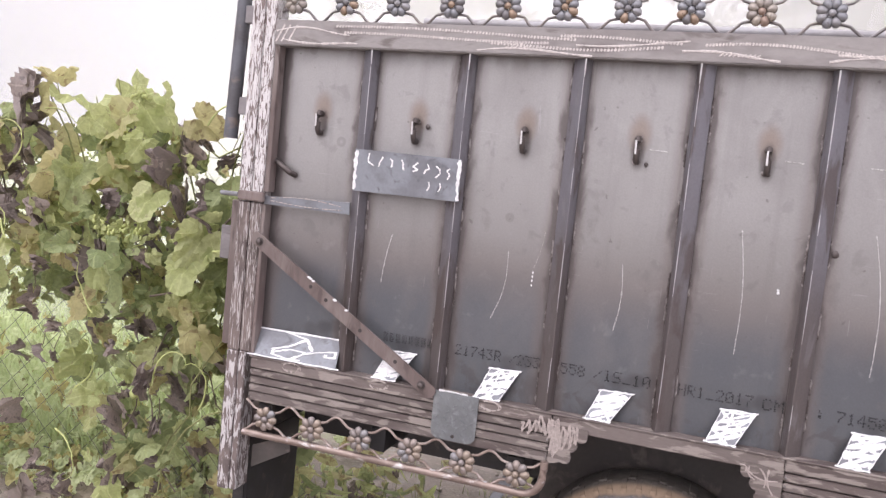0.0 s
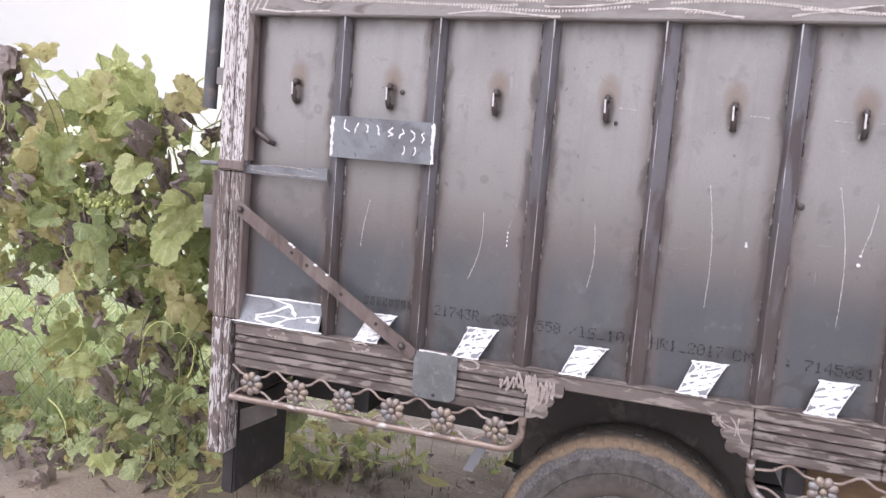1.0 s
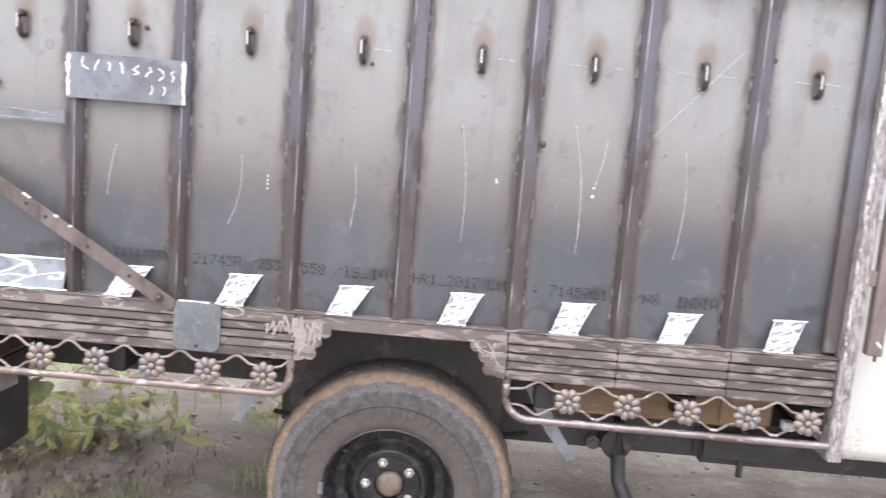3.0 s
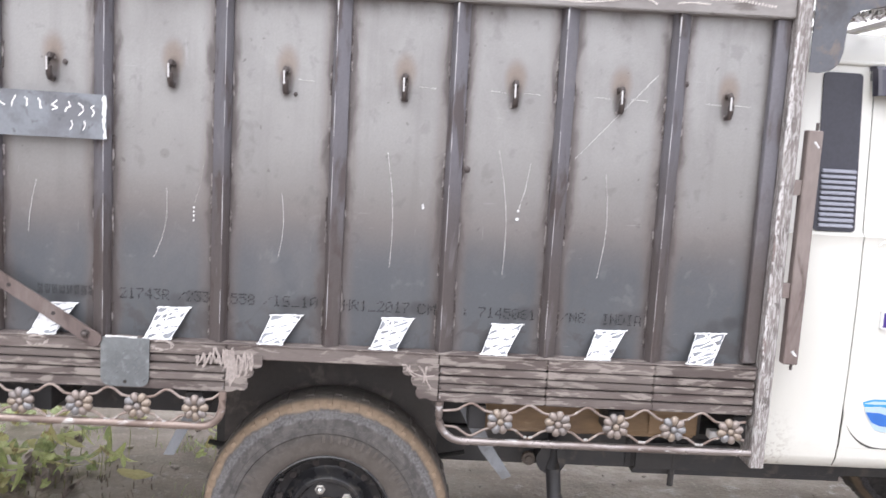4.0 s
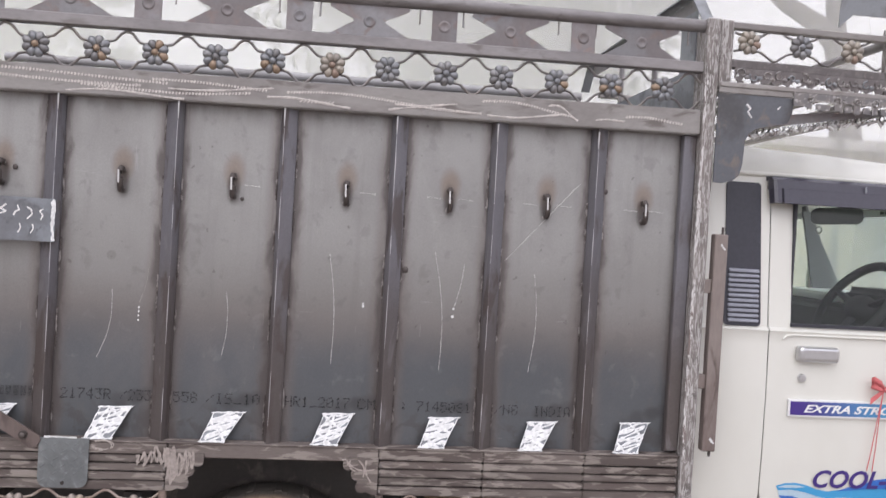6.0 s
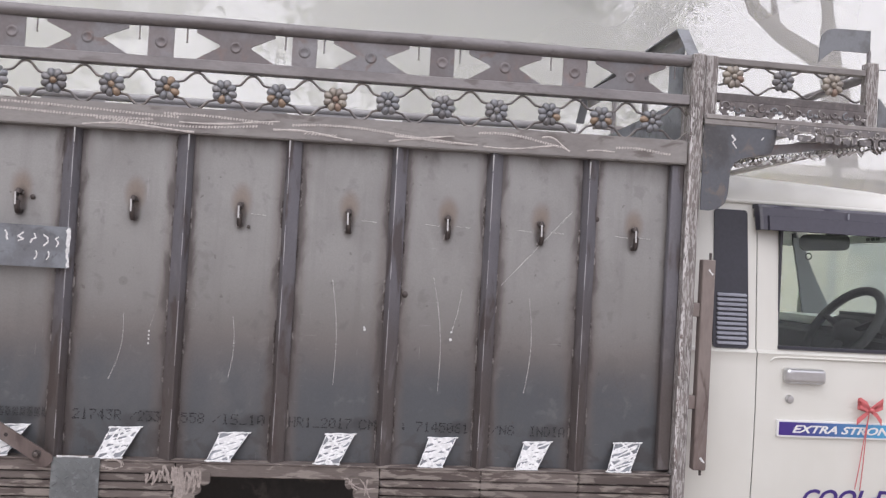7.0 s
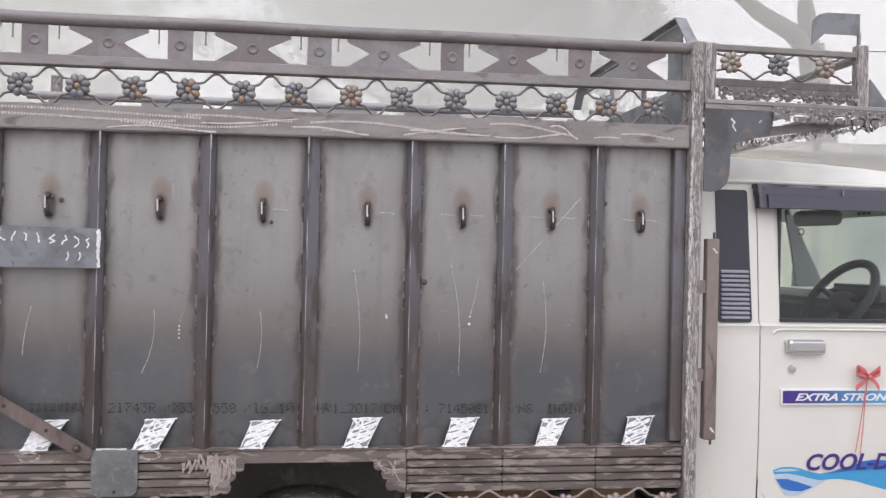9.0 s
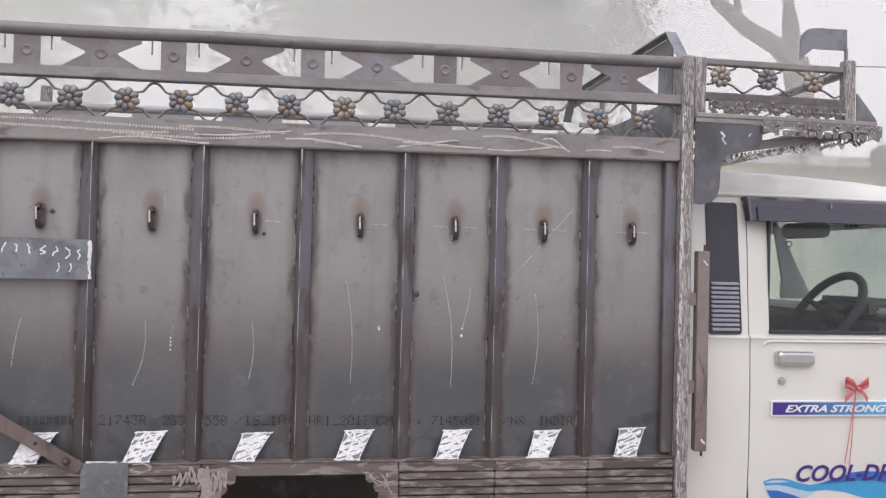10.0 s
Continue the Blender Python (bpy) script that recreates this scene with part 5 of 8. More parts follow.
def build_posts():
    # rear post: a channel with a folded inner edge, primer brushed on top and foot
    for name, z0, z1, m, lab in (("rear_post", 1.50, 2.47, M_POSTW, "steel post brushed with streaky white primer"), ("rear_post_middle", 0.985, 1.4985, M_POSTB, "brown steel post, bare in the middle"),
                                 ("rear_post_foot", 0.49, 0.984, M_POSTF, "post foot brushed with streaky white primer")):
        bm = boxes((-0.088, -0.044, -0.058, 0.03, z0, z1), (-0.0435, -0.0015 if z0 > 0.9 else -0.018, -0.052, 0.03, z0, z1), bevel=0.004)
        p = part(name, bm, m, truck, lab)
        if z0 > 1.4:
            part("folded_edge", boxes((-0.001, 0.018, -0.046, -0.004, 1.536, 2.034), bevel=0.002), M_POST, p, "brown folded edge")
        elif z0 > 0.9:
            part("folded_edge", boxes((-0.001, 0.012, -0.048, -0.004, 0.985, 1.494), bevel=0.002), M_POST, p)
    # hinge bar and pipe of the open tail
    part("hinge_bar", boxes((-0.150, -0.095, 0.0, 0.05, 0.985, 1.495), bevel=0.004), M_POST, truck, "brown steel bar beside the rear post")
    part("hinge_plate", boxes((-0.205, -0.155, 0.03, 0.04, 1.28, 1.40), bevel=0.003), M_TUBE, truck, "dark hinge plate with a hole")
    bm = tube(bmesh.new(), [(-0.195, 0.03, 1.706), (-0.178, 0.03, 2.16), (-0.170, 0.03, 2.44), (-0.168, 0.03, 2.62)], 0.025, 16)
    pipe = part("tail_pipe_post", bm, M_BRACKET, truck, "dark upright steel pipe held beside the post", smooth=True)
    for z in (1.82, 2.13):
        part("pipe_bracket", boxes((-0.16, -0.086, 0.01, 0.03, z - 0.03, z + 0.03), bevel=0.003), M_TUBE, pipe)
    # front corner post
    p = part("front_post", boxes((X1 + 0.001, X1 + 0.046, -0.062, 0.03, 0.650, 2.443), bevel=0.004), M_POSTM, truck, "steel corner post flecked with white primer")
    part("post_edge", boxes((X1 - 0.045, X1, -0.030, -0.002, 0.985, 2.052), bevel=0.003), M_RIB, p, "brown inner fold of the post")
    bm = bmesh.new()
    for k in range(230):
        z = 0.99 + 1.24 * k / 230 + rnd.uniform(-0.004, 0.004)
        if noise.noise((0, 0, z * 9)) > -0.15:
            ball(bm, (X1 + 0.006 + 0.004 * noise.noise((3, 0, z * 14)) + rnd.uniform(-0.005, 0.005), -0.0615, z), rnd.uniform(0.0015, 0.004), 0.0012, rnd.uniform(0.005, 0.018), 6, 4)
    part("weld_seam", bm, M_POSTW, p, "rough pale weld down the post", smooth=True)["kind"] = "stuff"
    part("front_post_stub", boxes((X1 + 0.048, X1 + 0.093, -0.058, -0.010, 2.215, 2.441), bevel=0.003), M_POSTM, truck, "second upright flecked with white primer")
    # bolt-on guard bar beside the cab
    bar = part("guard_bar", boxes((2.795, 2.841, -0.060, -0.025, 0.995, 1.726), bevel=0.003), M_POST, truck, "brown square bar on two lugs beside the cab")
    for z0, z1 in ((1.526, 1.574), (1.205, 1.252)):
        part("lug", boxes((X1 + 0.047, 2.7945, -0.052, -0.032, z0, z1), bevel=0.002), M_POST, bar)
    for z0, z1 in ((1.7265, 1.750), (0.975, 0.9945)):
        part("stud", tube(bmesh.new(), [(2.828, -0.042, z0), (2.828, -0.042, z1)], 0.005, 8), M_HOOK, bar, smooth=True)
    for x, z in ((2.824, 1.682), (2.826, 1.03)):
        bm = bmesh.new()
        stroke(bm, [(x - 0.008, z + 0.01), (x, z), (x + 0.008, z - 0.008)], 0.006, -0.0608, 0.5)
        part("chip", bm, M_WHITEPAINT, bar)


build_posts()


def build_overhang():
    """The open box of carved rails that reaches forward over the cab roof."""
    y = -0.045
    xs, xe = X1 + 0.094, 3.425
    for yy in (y, FAR - 0.02):
        bm = boxes((xs, xe - 0.045, yy, yy + 0.03, 2.418, 2.441), bevel=0.003)
        part("overhang_rail", bm, M_RAIL, truck, "brown rail over the cab roof")
        part("overhang_bar", boxes((xs, xe - 0.046, yy, yy + 0.03, 2.2865, 2.316), bevel=0.003), M_CARVE, truck, "dark brown bar")
        part("overhang_post", boxes((xe - 0.045, xe, yy - 0.004, yy + 0.034, 2.235, 2.468), bevel=0.003), M_POSTM, truck, "short post flecked with primer")
    centres = (2.692, 2.880, 3.067, 3.254, 3.442)
    lattice("overhang_wire", xs, xe - 0.046, centres, 2.376, y + 0.012, 0.053, M_WIRE, 0.004, False)
    for x in centres[1:-1]:
        rosette(FLOWER_TAN if x < 2.95 else FLOWER, pose(x, y + 0.008, 2.376, 0, rnd.uniform(-14, 14), 0))
    part("cable", tube(bmesh.new(), [(3.424, -0.02, 2.452), (3.7, 0.0, 2.468), (4.3, 0.05, 2.51), (5.2, 0.1, 2.60)], 0.0022, 6), M_STRUT, truck, "thin wire running forward")
    # front and mid crossbars, floor slats
    part("crossbar", tube(bmesh.new(), [(3.405, -0.01, 2.425), (3.405, FAR, 2.425)], 0.017, 10), M_TUBE, truck, "dark round crossbar", smooth=True)
    for k in range(5):
        x = X1 + 0.06 + 0.176 * k
        part("floor_slat", boxes((x, x + 0.04, -0.01, FAR, 2.205, 2.222), bevel=0.002), M_RAIL, truck, "brown flat bar across the overhang")
    # shelf edge and carved strip above it
    part("shelf_edge", boxes((X1 + 0.05, 3.50, -0.075, -0.011, 2.216, 2.232), bevel=0.002), M_RAIL, truck, "brown shelf edge with worn white paint")
    def cut_sheet(x0, x1, z0, z1, cell, solid, yy, thick):
        """Sheet cut to a pattern: solid(u, v) says where metal is left; u in metres along, v from 0 below to 1 above."""
        bm = bmesh.new()
        nx, nz = round((x1 - x0) / cell), round((z1 - z0) / cell)
        grid = {}
        def vert(i, j):
            if (i, j) not in grid:
                grid[i, j] = bm.verts.new((x0 + (x1 - x0) * i / nx, yy, z0 + (z1 - z0) * j / nz))
            return grid[i, j]
        for i in range(nx):
            for j in range(nz):
                if solid((x1 - x0) * (i + 0.5) / nx, (j + 0.5) / nz):
                    bm.faces.new((vert(i, j), vert(i + 1, j), vert(i + 1, j + 1), vert(i, j + 1)))
        return shell(bm, 0, thick, 0)
    def scroll(bm, cx, cz, r0, turn, way, yy, w):
        """A flattened spiral bar, thick at the outside."""
        pts = [(cx + way * r0 * (1 - 0.72 * q / 14) * math.cos(turn + 0.38 * q), yy, cz + r0 * (1 - 0.72 * q / 14) * math.sin(turn + 0.38 * q)) for q in range(15)]
        tube(bm, pts, [w * (1.0 - 0.4 * q / 14) for q in range(15)], 6)
    def strip_metal(u, v):
        k, f = int(u / 0.089), (u / 0.089) % 1
        edge = 0.16 + 0.10 * math.cos(math.tau * 2 * f + k) + 0.05 * math.sin(math.tau * 5 * f)
        if v < edge:
            return False
        slot = ((f - 0.5) / 0.20) ** 2 + ((v - 0.30) / 0.16) ** 2 < 1 and k in (0, 2, 3)
        eye = ((f - 0.12) / 0.055) ** 2 + ((v - 0.52) / 0.09) ** 2 < 1 and k % 2 == 0
        return not slot and not eye
    def valance_metal(u, v):
        if u > 0.475 or (u < 0.05 and v < 0.5 - 6 * u):
            return v > 0.25
        for c, half in ((0.105, 0.040), (0.196, 0.020), (0.262, 0.022), (0.335, 0.032), (0.405, 0.024)):
            d = abs(u - c)
            if d < half and v < 0.58 - 5 * max(0.0, d - half * 0.6):
                return d < half * 0.62 and v < 0.44 and v > 0.06 + 3.0 * d
        for c in (0.06, 0.15, 0.228, 0.30, 0.37, 0.44):
            if ((u - c) / 0.006) ** 2 + ((v - 0.62) / 0.10) ** 2 < 1:
                return False
        return v > 0.07 + 0.08 * math.sin(u * 130)
    relief = random.Random(2)
    strip = part("carved_strip", cut_sheet(xs + 0.012, 3.378, 2.2325, 2.2860, 0.0026, strip_metal, -0.056, 0.005), M_CARVE, truck, "dark scrollwork cut from sheet steel")
    for k in range(12):
        bm = bmesh.new()
        cx = xs + 0.035 + 0.045 * k
        scroll(bm, cx, 2.262 + relief.uniform(-0.006, 0.006), relief.uniform(0.012, 0.019), relief.uniform(0, 3), relief.choice((-1, 1)), -0.058, 0.0032)
        ball(bm, (cx + 0.02, -0.057, 2.256), 0.010, 0.004, 0.007, 8, 5, relief.uniform(-0.9, 0.9))
        part("scroll_relief", bm, (M_TUBE, M_STRUT, M_POSTM)[k % 3], strip, smooth=True)["kind"] = "stuff"
    val = part("carved_valance", cut_sheet(3.030, 3.516, 2.156, 2.2155, 0.0026, valance_metal, -0.079, 0.004), M_VALANCE, truck, "scroll-cut steel valance with worn pale edges")
    for k, (c, half) in enumerate(((0.105, 0.040), (0.196, 0.020), (0.262, 0.022), (0.335, 0.032), (0.405, 0.024))):
        bm = bmesh.new()
        for s in (-1, 1):
            scroll(bm, 3.030 + c + s * (half + 0.008), 2.198, 0.012, 1.5 - 1.2 * s, s, -0.081, 0.0026)
        stroke(bm, [(3.030 + c - half * 1.05, 2.160), (3.030 + c - half * 1.05, 2.182), (3.030 + c - half * 0.6, 2.192), (3.030 + c + half * 0.6, 2.192), (3.030 + c + half * 1.05, 2.182), (3.030 + c + half * 1.05, 2.162)], 0.004, -0.0792, 0.5)
        part("scroll_relief", bm, M_POSTM, val, smooth=True)["kind"] = "stuff"
    bm = prism(bmesh.new(), [(3.427, 2.234), (3.512, 2.234), (3.512, 2.244), (3.432, 2.340), (3.427, 2.340)], -0.05, -0.046)
    part("corner_gusset", bm, M_STRUT, truck, "grey corner gusset")
    part("shelf_front", boxes((X1 + 0.048, 3.031, -0.072, -0.066, 2.1965, 2.2155), bevel=0.002), M_RAIL, truck, "brown front strip of the shelf")
    # bracket plate with an arch cut, down the post
    pts = [(X1 + 0.048, 2.196), (3.034, 2.196), (3.034, 2.150), (3.02, 2.112), (2.96, 2.098), (2.91, 2.086), (2.885, 2.068), (2.872, 2.040), (2.868, 1.96), (2.858, 1.925), (2.835, 1.905), (2.80, 1.896), (X1 + 0.048, 1.898)]
    br = part("bracket_plate", prism(bmesh.new(), pts, -0.068, -0.063), M_BRACKET, truck, "dark blue-grey steel bracket plate with rough cut arch")
    for pts in ([(2.87, 2.165), (2.885, 2.15), (2.875, 2.14), (2.89, 2.12)], [(2.99, 2.165), (2.98, 2.155)]):
        part("chalk_tick", stroke(bmesh.new(), pts, 0.005, -0.0686, 0.6), M_CHALK, br)
    for k in range(58):
        f = (k + rnd.uniform(-0.3, 0.3)) / 57
        a = Vector((2.86, 2.066)).lerp(Vector((3.48, 2.176)), f)
        bm = bmesh.new()
        h = rnd.uniform(0.009, 0.028) * (0.6 + 0.4 * f)
        d = rnd.choice((-1, 1))
        tube(bm, [(a.x, -0.028, a.y + 0.01), (a.x + d * 0.006, -0.029, a.y - h * 0.3), (a.x - d * 0.004, -0.030, a.y - h * 0.7), (a.x - d * 0.010, -0.029, a.y - h), (a.x - d * 0.014, -0.028, a.y - h * 0.8)],
             [0.004, 0.0055, 0.0045, 0.004, 0.002], 6)
        part("fringe_scroll", bm, M_VALANCE if rnd.random() < 0.25 else M_WHITEPAINT if rnd.random() < 0.45 else M_POSTW, br, smooth=True)
    bm = prism(bmesh.new(), [(2.90, 2.088), (3.49, 2.186), (3.49, 2.204), (2.90, 2.13)], -0.032, -0.027)
    part("fringe_strip", bm, M_ORN, br)
    # rounded sheet standing on the end of the box
    pts = [(3.405, 2.511), (3.405, 2.592), (3.27, 2.590), (3.235, 2.580), (3.217, 2.560), (3.212, 2.537), (3.210, 2.464), (3.262, 2.510)]
    vis = part("end_plate", prism(bmesh.new(), pts, -0.02, -0.015), M_STRUT, truck, "dark rounded sheet steel plate on a short rod")
    part("rod", boxes((3.398, 3.408, -0.022, -0.012, 2.468, 2.5195)), M_TUBE, vis)


build_overhang()


def build_headboard():
    """Sheet across the front of the load bed, with raised horns at its corners."""
    part("headboard", boxes((X1 + 0.012, X1 + 0.016, 0.032, FAR - 0.22, 0.965, 2.30), (X1 + 0.012, X1 + 0.016, 0.06, 0.19, 2.3005, 2.50)), M_PLATE, truck, "blue-grey steel headboard sheet")
    # folded top beam with sloping ends
    prof = [(-0.01, 2.446), (0.105, 2.573), (0.30, 2.574), (FAR - 0.10, 2.573), (FAR, 2.446)]
    bm = bmesh.new()
    rows = [[bm.verts.new((X1 + 0.045, y, z)), bm.verts.new((X1 + 0.045, y, z - 0.006)), bm.verts.new((X1 + 0.001, y, z - 0.006)), bm.verts.new((X1 + 0.001, y, z))] for y, z in prof]
    for p, q in zip(rows, rows[1:]):
        for k in range(4):
            bm.faces.new((p[k], q[k], q[(k + 1) % 4], p[(k + 1) % 4]))
    bm.faces.new(rows[0])
    bm.faces.new(rows[-1][::-1])
    bmesh.ops.recalc_face_normals(bm, faces=bm.faces[:])
    beam = part("head_beam", bm, M_STRUT, truck, "grey folded steel beam across the headboard")
    part("beam_web", boxes((X1 + 0.030, X1 + 0.034, 0.10, FAR - 0.10, 2.500, 2.556)), M_TUBE, beam)
    for yy in (0.45, 0.85):
        part("beam_stay", boxes((X1 + 0.017, X1 + 0.030, yy, yy + 0.03, 2.28, 2.50)), M_TUBE, beam)
    part("far_post", boxes((X1 - 0.02, X1 + 0.045, FAR - 0.02, FAR + 0.03, 0.5, 2.115), bevel=0.004), M_STRUT, truck, "grey steel corner post")
    part("rear_far_post", boxes((0.055, 0.100, FAR + 0.002, FAR + 0.05, 0.65, 2.49), bevel=0.004), M_POSTM, truck, "corner post flecked with pale primer")


build_headboard()


def build_lower():
    y, z = -0.052, 0.7095
    n = 8
    def arc(cx, cz, r, a0, a1):
        return [(cx + r * math.cos(radians(a0 + (a1 - a0) * i / n)), y, cz + r * math.sin(radians(a0 + (a1 - a0) * i / n))) for i in range(n + 1)]
    first = [(-0.002, y, z - 0.002), (0.3, y, z), (0.7, y, z)] + arc(0.985, z + 0.062, 0.062, -90, 0) + [(1.049, y, 0.80), (1.049, y, 0.822)]
    second = [(1.722, y, 0.822), (1.722, y, 0.80)] + arc(1.80, z - 0.012 + 0.078, 0.078, 180, 270) + [(2.1, y, z - 0.012), (2.45, y, z - 0.012), (X1 + 0.001, y, z - 0.011)]
    for pts, x0, x1, f0, nf, lab in ((first, 0.0, 1.045, 0.085, 6, "brown tube under the skirt with pale patches for highlights"), (second, 1.728, X1, 1.914, 5, "tube along the lower edge with pale patches for highlights")):
        lt = part("lower_tube", tube(bmesh.new(), pts, 0.0125, 12), M_LOWTUBE if f0 < 1 else M_LOWBRIGHT, truck, lab, smooth=True)
        pitch = 0.1765 if f0 < 1 else 0.1835
        lattice("lower_wire", x0, x1, [f0 + pitch * k for k in range(-1, nf + 1)], 0.769, y, 0.053, M_LOWWIRE, 0.0044, False)
        for k in range(nf):
            rosette(FLOWER_LOW, pose(f0 + pitch * k, y - 0.006, 0.769, 0, rnd.uniform(-20, 20), rnd.uniform(-6, 6)))
        bm = bmesh.new()
        k = 0
        while f0 + pitch * (k + 0.5) < x1:
            for q in range(3):
                ball(bm, (f0 + pitch * (k + 0.5) + rnd.uniform(-0.012, 0.012), y - 0.003, z + 0.010), 0.006, 0.004, 0.005, 6, 4)
            k += 1
        part("weld_blob", bm, M_BRIGHT, lt, smooth=True)["kind"] = "stuff"


build_lower()


def build_chassis():
    for yy in (0.40, FAR - 0.465):
        part("chassis_rail", boxes((0.93, 4.55, yy, yy + 0.065, 0.455, 0.585), bevel=0.006), M_BLACK, truck, "black chassis rail")
        part("bed_runner", boxes((0.0, X1, yy - 0.01, yy + 0.075, 0.60, 0.70), bevel=0.004), M_BLACK, truck, "black bed runner")
    for x in (0.02, 0.45, 0.92, 1.82, 2.27, 2.68):
        part("cross_member", boxes((x, x + 0.055, 0.0, FAR - 0.01, 0.72, 0.80), bevel=0.003), M_BLACK, truck, "dark cross member under the bed")
    part("ochre_beam", boxes((1.86, 2.60, 0.12, 0.18, 0.675, 0.775), bevel=0.006), M_OCHRE, truck, "ochre beam behind the lattice")
    part("ochre_block", boxes((2.44, 2.605, 0.112, 0.119, 0.69, 0.775), bevel=0.002), M_OCHRE, truck, "short darker ochre block")
    part("pale_block", boxes((2.655, 2.69, 0.12, 0.16, 0.675, 0.705), bevel=0.003), M_DECALW, truck, "small pale block")
    bm = prism(bmesh.new(), [(1.795, 0.755), (1.85, 0.765), (1.905, 0.64), (1.985, 0.525), (1.955, 0.512), (1.875, 0.61)], 0.10, 0.106)
    part("mud_strut", bm, M_STRUT, truck, "grey flat steel strut")
    bm = prism(bmesh.new(), [(0.905, 0.72), (0.945, 0.72), (0.86, 0.55), (0.825, 0.55)], 0.10, 0.106)
    part("mud_strut", bm, M_STRUT, truck, "grey flat steel strut")
    # dusty sheet closing the arch behind the wheel
    part("guard_back", boxes((0.985, 1.735, 0.285, 0.290, 0.47, 0.944)), M_GUARD, truck, "dusty black sheet behind the wheel")
    # exhaust, round cover, shackle
    part("exhaust", tube(bmesh.new(), [(2.165, 0.33, 0.60), (2.168, 0.33, 0.47), (2.178, 0.32, 0.37), (2.205, 0.28, 0.315)], 0.027, 12), M_BLACK, truck, "black exhaust tail pipe", smooth=True)
    part("exhaust_drum", tube(bmesh.new(), [(2.16, 0.33, 0.50), (2.16, 0.45, 0.50)], 0.055, 16), M_BLACK, truck, "black round drum", smooth=True)
    part("round_cap", lathe(bmesh.new(), [(0, -0.01), (0.012, -0.01), (0.014, -0.004), (0.024, -0.004), (0.026, 0.01), (0, 0.01)], 16), M_HUB, truck, "dusty round cap", Matrix.Translation((2.08, 0.35, 0.493)), True)
    part("drop_bolt", tube(bmesh.new(), [(2.62, 0.37, 0.58), (2.62, 0.37, 0.405)], 0.012, 8), M_BLACK, truck, "black hanging bolt", smooth=True)
    part("fuel_tank", boxes((2.45, 3.3, 0.36, 0.70, 0.44, 0.60), bevel=0.03, seg=3), M_BLACK, truck, "black tank under the frame")
    part("axle", tube(bmesh.new(), [(1.356, 0.18, 0.367), (1.356, FAR - 0.18, 0.367)], 0.055, 12), M_BLACK, truck, "black rear axle", smooth=True)
    for yy in (0.33, FAR - 0.33):
        for k in range(4):
            half = 0.46 - 0.085 * k
            pts = [(1.38 + half * f, yy, 0.455 - 0.014 * k + 0.06 * f * f * (half / 0.46)) for f in (-1, -0.6, -0.3, 0, 0.3, 0.6, 1)]
            part("spring_leaf", tube(bmesh.new(), pts, 0.022, 6, 0.28), M_BLACK, truck, "black leaf spring")
    # rear box and cross channel under the tail
    part("tail_box", boxes((-0.085, -0.03, 0.04, 0.42, 0.30, 0.655), bevel=0.008, seg=2), M_BLACK, truck, "dark box under the rear post")
    bm = prism(bmesh.new(), [(0.002, 0.640), (0.150, 0.705), (0.150, 0.645), (0.002, 0.560)], 0.012, 0.018)
    part("tail_bracket", bm, M_GUARD, truck, "brown slanting bracket under the tail")
    part("tail_channel", boxes((-0.08, -0.01, 0.034, FAR - 0.03, 0.665, 0.76), bevel=0.004), M_POST, truck, "brown rear cross channel")


build_chassis()


